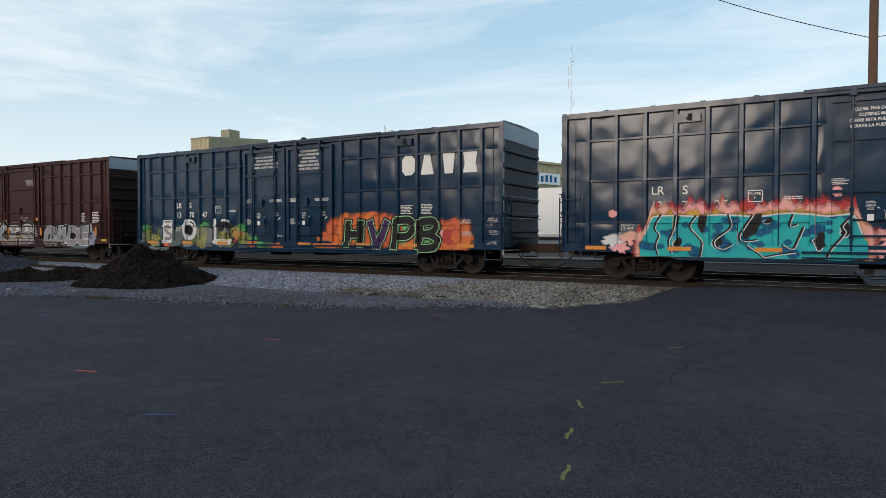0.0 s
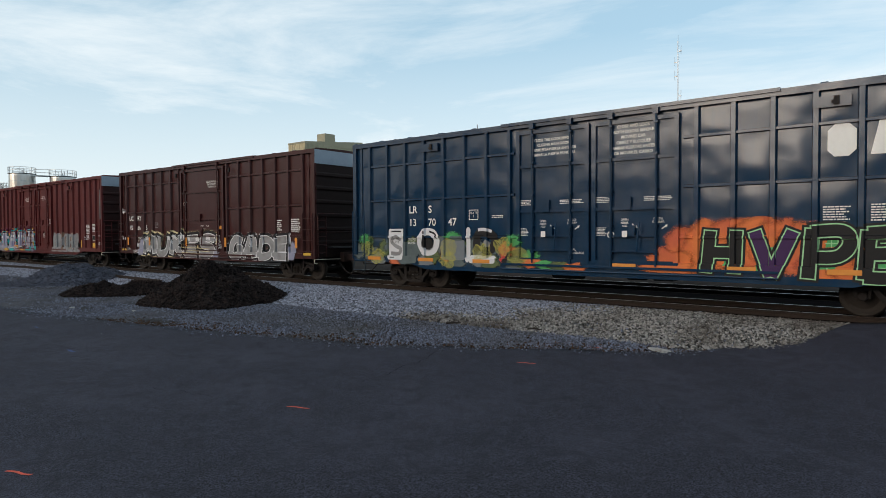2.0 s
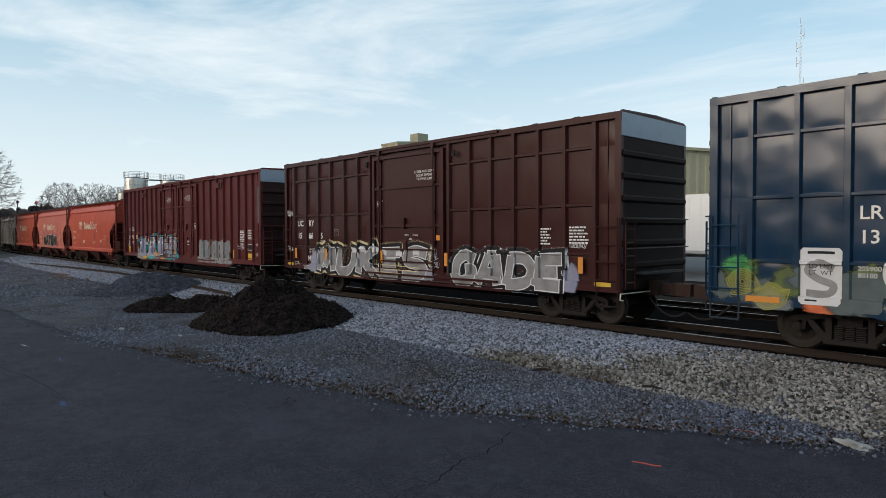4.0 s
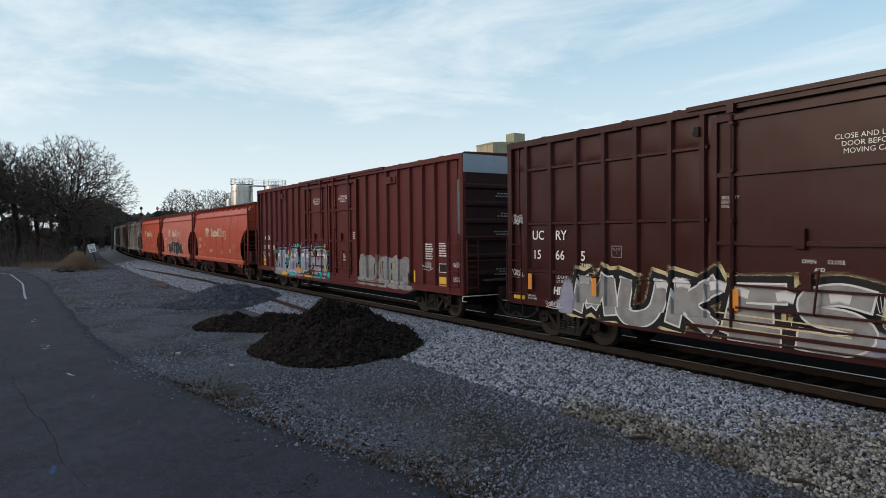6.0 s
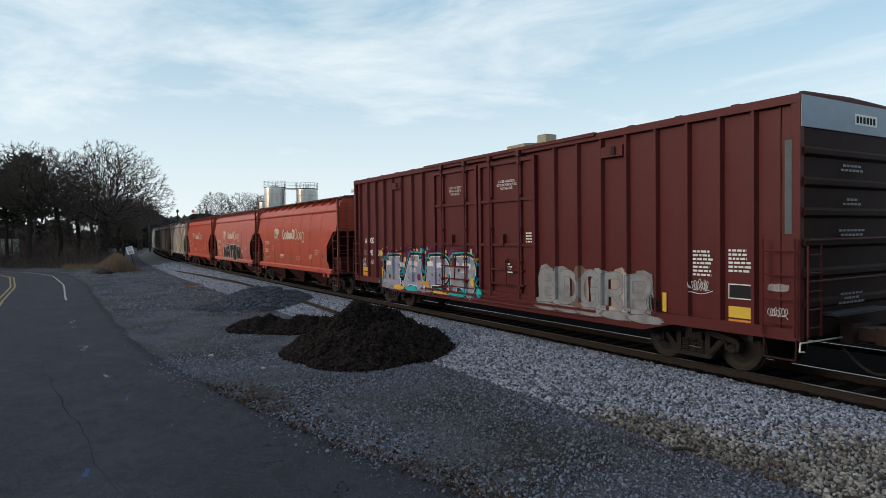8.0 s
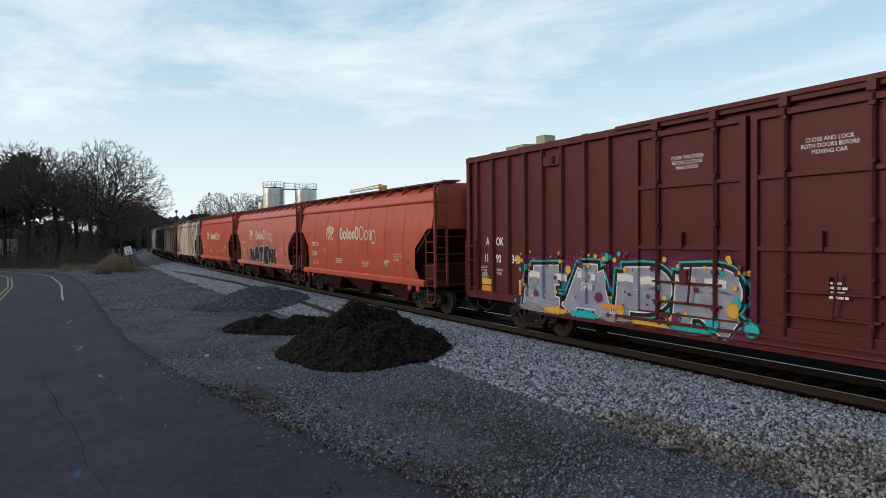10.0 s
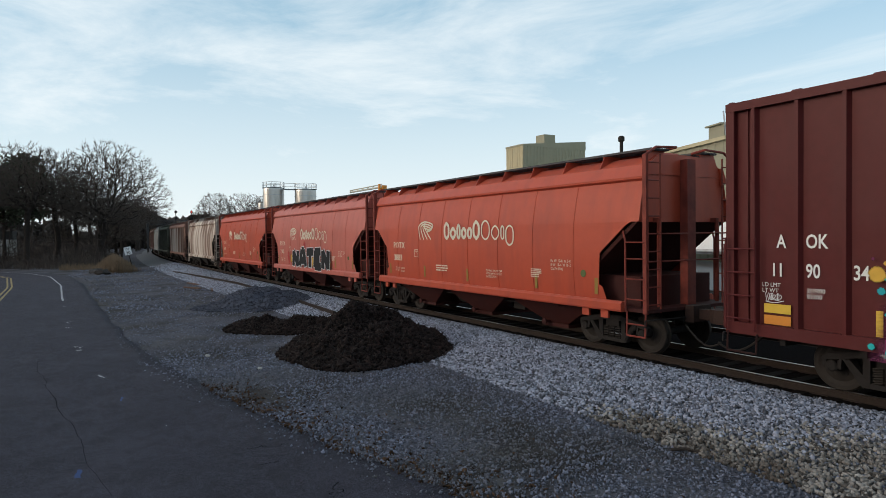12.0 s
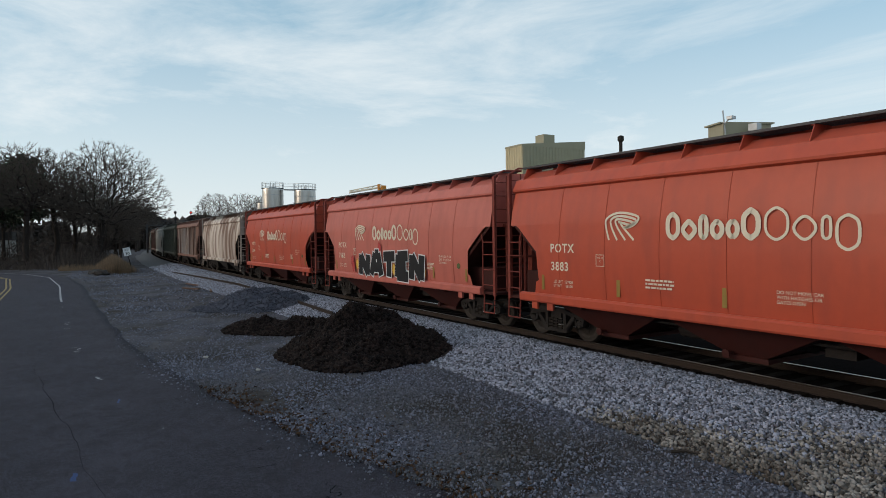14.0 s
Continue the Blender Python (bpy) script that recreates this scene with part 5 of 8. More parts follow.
        part("handrail", bm, paint, car)
    # side ladders with stirrup
    for s in (-1, 1):
        for e in (-1, 1):
            x0, x1 = sorted((e * (L - 0.05), e * (L - 0.62)))
            ladder(car, x0, x1, s * (W + 0.075), 0.95, 2.62, 4, paint, "side_ladder")
            bm = bmesh.new()
            for x in (x0, x1):
                tube(bm, (x, s * (W + 0.02), 0.90), (x, s * (W + 0.04), 0.55), 0.018, n=6)
            tube(bm, (x0, s * (W + 0.04), 0.55), (x1, s * (W + 0.04), 0.55), 0.02, n=6)
            part("stirrup", bm, end_paint, car)
    # vent hatch near each end
    for u, w in vents:
        x = u - L
        if w > 0.3:
            bm = bmesh.new()
            box(bm, x, x + w, -W - 0.012, -skin, 4.46, 4.70)
            part("vent_box", bm, paint, car)
        bm = bmesh.new()
        m = x + w * 0.62
        box(bm, m - 0.05, m + 0.05, -W - 0.05, -W, 4.50, 4.68)
        box(bm, m - 0.09, m - 0.05, -W - 0.035, -W, 4.53, 4.60)
        part("vent_latch", bm, IRON, car, "dark steel vent latch")
    bm = bmesh.new()
    box(bm, -L + 0.05, L - 0.05, -W + 0.12, W - 0.12, 0.92, 1.0)
    for x in np.arange(-L + 1, L - 0.5, 1.3):
        box(bm, x - 0.05, x + 0.05, -1.45, 1.45, 0.74, 0.92)
    part("underframe", bm, IRON, car)
    for e in (-1, 1):
        bogie(car, e * (L - bogie_in), spun)
    under_gear(car, L, 0.95, IRON)
    return car, spun


def reflectors(car, xs, y, z=0.93, size=(0.62, 0.11)):
    for x in xs:
        bm = bmesh.new()
        box(bm, x, x + size[0], y - 0.028, y + 0.004, z, z + size[1])
        part("reflector", bm, ORANGE, car)


def block_letter(kind, x, z, w, h):
    """Plain white block shapes in place of a company's name."""
    if kind == "round":
        c = 0.25 * w
        return [(x + c, z), (x + w - c, z), (x + w, z + c), (x + w, z + h - c), (x + w - c, z + h), (x + c, z + h), (x, z + h - c), (x, z + c)]
    if kind == "peak":
        return [(x, z), (x + w, z), (x + 0.72 * w, z + h), (x + 0.28 * w, z + h)]
    if kind == "wedge":
        return [(x + 0.2 * w, z), (x + 0.8 * w, z), (x + 0.95 * w, z + h), (x + 0.05 * w, z + h)]
    return [(x, z), (x + w, z), (x + 0.9 * w, z + 0.5 * h), (x + w, z + h), (x, z + h), (x + 0.1 * w, z + 0.5 * h)]


NAVY_POSTS = [0.80 + 0.826 * k for k in range(8)] + [11.88 + 0.826 * k for k in range(8)]
DOOR_WORDS_1 = "CLOSE THIS DOOR BEFORE\nCLOSING MAIN DOOR\nCIERRE ESTA PUERTA ANTES DE\nCERRAR LA PUERTA PRINCIPAL"
DOOR_WORDS_2 = "CLOSE AND LOCK\nBOTH DOORS BEFORE\nMOVING CAR\nCIERRE Y BLOQUEE\nAMBAS PUERTAS ANTES\nDE MOVER EL CARRO"


def navy_boxcar(label, number, seed):
    car, spun = boxcar(9.225, NAVY_POSTS, (4.14, 2.95, 1.72), ((6.85, 9.12), (9.2, 11.48)), NAVY, NAVY_END, "paint", 2.38, label)
    L, y, rng = 9.225, -1.512, random.Random(seed)
    yd = -1.525
    letters("LR", 0.33, car, 2.62 - L, 2.50, y, WHITE, bold=0.004)
    letters("S", 0.33, car, 3.46 - L, 2.50, y, WHITE, bold=0.004)
    for k, two in enumerate(number):
        letters(two, 0.33, car, 2.62 + 0.83 * k - L, 2.08, y, WHITE, bold=0.004)
    letters(DOOR_WORDS_1, 0.108, car, 8.02 - L, 4.40, yd, WHITE, align="CENTER", line=1.25, bold=0.002, wide=0.9)
    letters(DOOR_WORDS_2, 0.115, car, 10.32 - L, 4.52, yd, WHITE, align="CENTER", line=1.18, bold=0.002, wide=0.9)
    for m in (7.98, 10.35):
        letters("OPEN\nABRIR\nASD", 0.08, car, m - 0.2 - L, 2.14, -1.66, WHITE, align="CENTER")
        letters("CLOSE\nCERRAR", 0.085, car, m + 0.62 - L, 2.16, yd, WHITE, align="CENTER")
        letters("SEAL\nCANDADO", 0.09, car, m + 0.55 - L, 1.35, yd, WHITE)
        plate(car, "placard", m - 0.27 - L, m - 0.13 - L, 1.72, 1.88, -1.66, WHITE, "small white placard")
        bars(car, m - 1.05 - L, 2.75, yd, 4, 0.45, 0.022, WHITE, rng)
        bars(car, m + 0.25 - L, 2.72, yd, 3, 0.75, 0.022, WHITE, rng)
        bars(car, m - 1.05 - L, 1.95, yd, 6, 0.32, 0.02, WHITE, rng)
    for m in (7.98, 10.35):
        for dx, dz, a in ((0.02, 2.0, -0.6), (0.78, 1.98, 0.6)):
            stencil(car, [(m + dx - L + u * math.cos(a) - v * math.sin(a), dz + u * math.sin(a) + v * math.cos(a)) for u, v in ((-0.09, -0.012), (0.02, -0.012), (0.02, -0.04), (0.09, 0.0), (0.02, 0.04), (0.02, 0.012), (-0.09, 0.012))], yd, WHITE, "arrow", "small white arrow")
    bm = bmesh.new()
    stroke(bm, blob_outline(9.72 - L, 1.78, 0.085, 0.085, 0.0, 1, 18), 0.025, yd - 0.001, True)
    stroke(bm, [(9.72 - L, 1.72), (9.72 - L, 1.84)], 0.03, yd - 0.0012)
    part("round_mark", bm, WHITE, car)
    bars(car, 14.5 - L, 2.35, y, 7, 0.5, 0.028, WHITE, rng)
    bars(car, 15.35 - L, 2.38, y, 7, 0.5, 0.028, WHITE, rng)
    letters("PLATE\nF", 0.1, car, 5.27 - L, 2.42, y, WHITE, align="CENTER")
    for a, b, c, d in ((5.1, 5.45, 2.24, 2.26), (5.1, 5.45, 2.53, 2.55), (5.1, 5.12, 2.24, 2.55), (5.43, 5.45, 2.24, 2.55)):
        plate(car, "plate_frame", a - L, b - L, c, d, y, WHITE)
    bars(car, 5.95 - L, 2.34, y, 2, 0.4, 0.025, WHITE, rng, 0)
    letters("LD LMT\nLT WT", 0.12, car, 1.78 - L, 1.62, y, WHITE)
    reflectors(car, [0.75 - L, 3.1 - L, 5.3 - L, 9.8 - L, 12.6 - L, 14.6 - L, 16.8 - L], -1.583, 0.93)
    return car, spun


def freight_1():
    """Rearmost of the two navy cars seen first, with the turquoise piece."""
    car, spun = navy_boxcar("navy blue boxcar with turquoise graffiti along its lower side", ("13", "70", "27"), 2)
    L, y = 9.225, -1.586
    low = mural(car, 2.35 - L, 7.75 - L, 0.76, 1.90, y, "teal", "black", "white", (("red", 0.40, 0.9), ("pink", 0.30, 1.2), ("yellow", 0.13, 1.5), ("black", 0.05, 0.3)), [],
                [(3.38 - L, 1.16, 0.2, 0.3, 0.2), (4.4 - L, 1.2, 0.24, 0.36, 0.2), (5.6 - L, 1.75, 0.22, 0.16, 0.2), (6.75 - L, 1.24, 0.24, 0.46, 0.1), (7.3 - L, 1.52, 0.24, 0.36, 0.1)],
                [(2.7 + 0.5 * k - L, (1.05, 1.6, 0.9, 1.4, 1.75)[k % 5], 0.3, 0.18, "blue") for k in range(10)], 3, 0.04, None)
    # swinging letter edges: a dark line with a white one beside it
    ink, shine = bmesh.new(), bmesh.new()
    for k, line in enumerate(([(2.9, 1.94), (2.72, 1.58), (2.84, 1.36), (2.76, 1.1), (2.84, 0.8)], [(3.3, 1.92), (3.24, 1.5), (3.1, 1.2), (3.2, 0.86)], [(3.82, 1.9), (3.66, 1.6), (3.84, 1.36), (3.98, 1.14), (3.94, 0.78)],
                              [(4.62, 1.92), (4.68, 1.58), (4.3, 1.24), (4.32, 1.06), (4.52, 1.0), (4.74, 1.12)], [(5.22, 1.9), (5.0, 1.54), (4.9, 1.3), (5.05, 1.2), (5.34, 1.24)], [(5.06, 1.12), (5.36, 0.9), (5.5, 0.8), (5.8, 0.86), (6.2, 0.92)],
                              [(6.14, 1.9), (6.06, 1.6), (6.24, 1.64)], [(6.38, 1.58), (6.26, 1.26), (6.14, 1.02), (5.9, 1.12)], [(7.44, 1.88), (7.2, 1.6), (7.26, 1.42), (6.98, 1.02), (6.9, 0.82)])):
        path = curve_through([(a - L, b) for a, b in line], 6)
        stroke(ink, path, 0.055, low - 0.0002 * k)
        stroke(shine, [(a + 0.035, b - 0.012) for a, b in path], 0.022, low - 0.001 - 0.0002 * k)
    flat_shape(ink, [(a - L, b) for a, b in ((5.05, 1.58), (5.28, 1.92), (5.44, 1.94), (5.42, 1.68), (5.3, 1.4), (5.0, 1.24), (4.92, 1.36))], low + 0.0005)
    flat_shape(ink, [(a - L, b) for a, b in ((3.28, 1.92), (3.4, 1.9), (3.36, 1.62), (3.26, 1.5))], low + 0.0005)
    flat_shape(ink, [(a - L, b) for a, b in ((3.9, 1.9), (4.12, 1.9), (4.08, 1.6), (3.98, 1.4), (3.86, 1.6))], low + 0.0005)
    tagged(part("graffiti_line", ink, SPRAY["black"], car), kind="stuff")
    tagged(part("graffiti_edge", shine, SPRAY["white"], car), kind="stuff")
    for k, (mx, mz, c) in enumerate(((7.95, 1.35, "pink"), (8.05, 1.0, "pink"), (1.75, 1.02, "pink"), (2.0, 1.28, "pink"), (1.5, 1.2, "white"))):
        blob(car, mx - L, mz, 0.26, 0.17, y - 0.0004 * k, c, 77 + k, 0.9, 0.78)
    blob(car, 1.55 - L, 1.98, 0.13, 0.11, y, "pink", 7, 0.4)
    blob(car, 7.1 - L, 2.45, 0.12, 0.12, y, "pink", 8, 0.4)
    scribble(car, 1.5 - L, 1.3, 0.5, 0.12, y, "white", 5)
    scribble(car, 8.1 - L, 1.75, 0.35, 0.2, -1.62, "white", 6)
    drape(car, L, NAVY_POSTS, (1.72,), ((6.85, 9.12), (9.2, 11.48)), 0.08)
    return car, spun


def freight_2():
    """Navy car with block lettering and two pieces of graffiti."""
    car, spun = navy_boxcar("navy blue boxcar with white block shapes and bright graffiti", ("13", "70", "47"), 3)
    L, y = 9.225, -1.586
    for kind, x in (("round", 14.52), ("peak", 15.28), ("wedge", 16.12), ("cross", 16.93)):
        stencil(car, block_letter(kind, x + 0.05 - L, 3.42, 0.52, 0.68), -1.512, WHITE, "block_shape", "white painted block shape")
    # orange ground with black and green shapes
    for k in range(11):
        blob(car, 11.7 + 0.5 * k - L, 1.35 + 0.22 * math.sin(0.62 * k) + 0.05 * (k % 2), 0.62, 0.58, y - 0.0003 * k, "orange", k + 11, 0.3, 0.84, 2.2)
    blob(car, 11.2 - L, 1.05, 0.6, 0.35, y - 0.004, "orange", 12, 0.5, 0.84)
    for k in range(5):
        blob(car, 15.5 + 0.3 * k - L, 1.3, 0.2, 0.25, y - 0.004 - 0.0003 * k, ("red", "orange", "pink")[k % 3], k + 18, 0.4)
    for k, (a, b, c, d) in enumerate(((12.5, 12.95, 1.05, 1.32), (13.2, 13.6, 0.95, 1.5), (14.3, 14.75, 1.02, 1.35), (14.55, 14.9, 1.5, 1.68), (15.3, 15.75, 1.5, 1.7), (15.3, 15.8, 0.98, 1.2))):
        bm = bmesh.new()
        flat_shape(bm, [(a - L, c), (b - L, c + 0.03), (b - L - 0.03, d), (a - L + 0.04, d - 0.02)], y - 0.0065 - 0.0002 * k)
        part("graffiti_gap", bm, SPRAY["green"], car)
        bm = bmesh.new()
        for f in (0.33, 0.66):
            stroke(bm, [(a + (b - a) * f - L, c), (a + (b - a) * f - L, d)], 0.02, y - 0.008 - 0.0002 * k)
        stroke(bm, [(a - L, (c + d) / 2), (b - L, (c + d) / 2)], 0.02, y - 0.0078 - 0.0002 * k)
        part("graffiti_hatch", bm, SPRAY["mint"], car)
    sprayed_word(car, "HVPB", 12.0 - L, 16.15 - L, 0.86, 1.86, y - 0.009, 0.25, (("black", 0.16, False),), "mint", ("black", "purple", "black", "black"), 8, 0.06, 0.05)
    # pale letters over camouflage colours
    for k in range(22):
        blob(car, 0.3 + 0.31 * k - L, 1.2 + 0.28 * math.sin(1.7 * k), 0.34, 0.28, y - 0.0003 * k, ("slate", "olive", "slate", "grey", "olive", "slate", "orange")[k % 7], k + 70, 0.6, 0.8, 1.75, dense=0.85)
    for k, (mx, mz) in enumerate(((0.55, 1.62), (4.45, 1.7), (6.7, 1.6), (7.3, 1.15))):
        blob(car, mx - L, mz, 0.3, 0.2, y - 0.0068 - 0.0003 * k, "green", 31 + k, 0.5, 0.82, dense=0.6)
    for k in range(5):
        blob(car, 6.9 + 0.45 * k - L, 1.0 - 0.03 * k, 0.34, 0.13, y - 0.0083 - 0.0003 * k, ("olive", "orange", "green")[k % 3], 81 + k, 0.6, 0.82)
    for k, (a, b, c, d, tone) in enumerate(((1.69, 2.38, 0.95, 1.99, "white"), (2.38, 3.0, 0.86, 1.55, "slate"), (4.05, 5.0, 1.0, 1.62, "grey"), (5.0, 5.16, 0.94, 2.02, "white"), (5.14, 6.1, 0.92, 1.16, "white"), (4.35, 4.9, 1.6, 1.74, "slate"))):
        bm = bmesh.new()
        flat_shape(bm, [(a + 0.05 - L, c), (b - 0.05 - L, c), (b - L, c + 0.06), (b - L, d - 0.06), (b - 0.05 - L, d), (a + 0.05 - L, d), (a - L, d - 0.06), (a - L, c + 0.06)], y - 0.011 - 0.0002 * k)
        part("graffiti_block", bm, SPRAY[tone], car)
    for k, (pts, wide, tone) in enumerate((([(2.25, 1.62), (2.0, 1.72), (1.82, 1.58), (2.0, 1.42), (2.24, 1.32), (2.16, 1.16), (1.8, 1.16)], 0.13, "silver"),
                                           ([(1.82, 1.9), (2.0, 1.905), (2.26, 1.9)], 0.05, "black"), ([(1.8, 1.03), (1.9, 1.03), (2.0, 1.03)], 0.03, "black"),
                                           ([(5.42, 1.28), (5.4, 1.6), (5.5, 1.84), (5.85, 1.84), (6.08, 1.62), (5.95, 1.36), (5.6, 1.26)], 0.27, "black"),
                                           ([(5.45, 1.93), (5.7, 1.95), (5.95, 1.88)], 0.09, "white"), ([(5.72, 1.6), (5.8, 1.52), (5.82, 1.42)], 0.14, "silver"),
                                           ([(6.3, 1.0), (6.45, 1.2), (6.4, 1.4)], 0.14, "red"), ([(6.4, 0.95), (6.6, 1.2), (6.85, 1.3)], 0.16, "black"))):
        bm = bmesh.new()
        stroke(bm, curve_through([(a - L, b) for a, b in pts], 4), wide, y - 0.0128 - 0.0003 * k)
        part("graffiti_stroke", bm, SPRAY[tone], car)
    bm = bmesh.new()
    stroke(bm, blob_outline(3.46 - L, 1.56, 0.36, 0.33, 0.1, 4, 30), 0.24, y - 0.0154, True)
    part("graffiti_disc", bm, SPRAY["white"], car)
    blob(car, 3.46 - L, 1.5, 0.22, 0.2, y - 0.0162, "black", 17, 0.2)
    bm = bmesh.new()
    for k in range(3):
        stroke(bm, blob_outline(3.3 - L, 1.86 - 0.12 * k, 0.03, 0.03, 0.0, 4, 10), 0.04, y - 0.0166, True)
    stroke(bm, curve_through([(3.5 - L, 1.9), (3.72 - L, 1.82), (3.82 - L, 1.66)], 4), 0.06, y - 0.0166)
    part("graffiti_mark", bm, SPRAY["black"], car)
    letters("LD LMT\nLT  WT", 0.12, car, 1.86 - L, 1.62, y - 0.018, SPRAY["black"])
    letters("205900\n80100", 0.12, car, 2.62 - L, 1.60, y + 0.03, WHITE)
    for k, (mx, mz) in enumerate(((0.65, 1.3), (1.2, 1.05), (4.3, 1.4), (4.3, 1.0), (5.6, 1.25), (6.35, 1.45), (6.9, 1.15))):
        bm = bmesh.new()
        for r in (0.04, 0.075, 0.11, 0.145, 0.18, 0.215, 0.25):
            stroke(bm, blob_outline(mx - L, mz, r * 1.25, r, 0.45, k + 90, 40), 0.015, y - 0.017 - 0.0003 * k, True)
        part("graffiti_swirl", bm, SPRAY["lime"], car)
    for k, (mx, mz) in enumerate(((16.9, 1.75), (16.95, 1.35), (17.9, 1.8), (17.95, 1.4), (17.9, 1.05))):
        scribble(car, mx - L, mz, 0.42, 0.12, -1.63, "white", k + 20, 0.012)
    drape(car, L, NAVY_POSTS, (1.72,), ((6.85, 9.12), (9.2, 11.48)), 0.08)
    return car, spun


UC_POSTS = [0.72, 1.60, 2.47, 3.32, 4.20, 5.05, 5.78, 9.68, 10.54, 11.36, 12.2, 13.02, 13.85, 14.72]


def freight_3():
    """Dark brown shorter boxcar with silver graffiti."""
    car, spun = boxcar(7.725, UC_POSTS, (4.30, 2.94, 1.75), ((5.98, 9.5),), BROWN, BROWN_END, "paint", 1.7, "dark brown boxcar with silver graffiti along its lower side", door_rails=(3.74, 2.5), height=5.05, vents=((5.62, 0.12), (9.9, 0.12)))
    L, y, rng = 7.725, -1.512, random.Random(8)
    yd = -1.525
    for word, x, z in (("UC", 0.90, 2.54), ("RY", 1.74, 2.54), ("15", 0.92, 2.06), ("66", 1.74, 2.06), ("5", 2.58, 2.06)):
        letters(word, 0.32, car, x - L, z, y, WHITE, bold=0.004)
    letters("CLOSE AND LOCK\nDOOR BEFORE\nMOVING CAR", 0.115, car, 8.58 - L, 4.14, yd, WHITE, align="CENTER")
    letters("SECURITY\nDEVICE\nONLY", 0.08, car, 6.15 - L, 3.3, yd, WHITE)
    letters("OPEN", 0.09, car, 7.6 - L, 2.18, yd, WHITE)
    letters("CLOSE", 0.09, car, 8.0 - L, 2.18, yd, WHITE)
    letters("ASD", 0.09, car, 7.8 - L, 2.05, yd, WHITE)
    letters("LD LMT\nLT WT", 0.11, car, 1.78 - L, 1.60, y, WHITE)
    letters("213400\n72600", 0.11, car, 2.56 - L, 1.92, y, WHITE)
    for a, b, c, d in ((3.52, 3.80, 2.16, 2.175), (3.52, 3.80, 2.40, 2.415), (3.52, 3.535, 2.16, 2.415), (3.785, 3.80, 2.16, 2.415)):
        plate(car, "plate_frame", a - L, b - L, c, d, y, SPRAY["silver"])
    letters("PLATE\nF", 0.075, car, 3.66 - L, 2.31, y, SPRAY["silver"], align="CENTER")
    letters("LIFT AND\nJACK HERE", 0.07, car, 0.8 - L, 1.1, -1.585, WHITE)
    bars(car, 12.95 - L, 2.35, y, 6, 0.5, 0.04, WHITE, rng)
    bars(car, 13.98 - L, 2.38, y, 6, 0.6, 0.04, WHITE, rng)
    plate(car, "placard", 9.2 - L, 9.36 - L, 2.05, 2.2, -1.6, ORANGE)
    for x in (0.82, 3.0, 6.4, 9.55, 14.3):
        plate(car, "reflector", x - L, x + 0.14 - L, 1.28, 1.68, -1.60 if x > 5 else -1.59, ORANGE)
    plate(car, "placard", 0.25 - L, 0.68 - L, 1.0, 1.1, -1.585, YELLOW)
    plate(car, "placard", 14.75 - L, 15.2 - L, 1.0, 1.1, -1.585, YELLOW)
    y = -1.588
    sprayed_word(car, "MUKES", 2.45 - L, 8.75 - L, 0.9, 1.72, y, 0.31, (("cream", 0.46, True), ("black", 0.30, False)), "white", ("silver",), 21, 0.07, 0.10, "white")
    bm = bmesh.new()
    for k in range(3):
        stroke(bm, [(6.1 - L, 1.22 - 0.12 * k), (7.2 - L, 1.2 - 0.12 * k), (8.4 - L, 1.17 - 0.12 * k)], 0.025, y - 0.022 - 0.0002 * k)
    part("graffiti_streak", bm, SPRAY["cream"], car)
    blob(car, 2.15 - L, 1.1, 0.28, 0.5, y - 0.005, "lilac", 99, 0.3, 0.8)
    blob(car, 8.75 - L, 0.98, 0.35, 0.2, y - 0.005, "lilac", 97, 0.4, 0.8)
    sprayed_word(car, "GADE", 9.85 - L, 13.9 - L, 0.88, 1.62, y, 0.29, (("white", 0.34, True), ("black", 0.26, False)), "white", ("silver",), 22, 0.06, 0.12)
    blob(car, 14.05 - L, 1.1, 0.22, 0.42, y, "lilac", 98, 0.3, 0.8)
    for k, (mx, mz, w, h) in enumerate(((1.55, 0.92, 0.5, 0.12), (8.75, 1.5, 0.5, 0.3), (8.85, 1.2, 0.5, 0.2), (0.2, 2.95, 0.42, 0.22), (14.05, 1.9, 0.5, 0.12), (0.22, 1.6, 0.4, 0.16))):
        scribble(car, mx - L, mz, w, h, -1.63, "white", k + 40, 0.02)
    letters("HD.", 0.24, car, 1.66 - L, 1.22, -1.512, SPRAY["white"], shear=0.15, bold=0.012)
    drape(car, L, UC_POSTS, (1.75,), ((5.98, 9.5),), 0.08)
    return car, spun


AOK_POSTS = [0.53, 1.31, 2.07, 2.82, 3.54, 4.28, 5.10, 5.87, 12.68, 13.50, 14.28, 15.04, 15.84, 16.62, 17.34, 18.02]


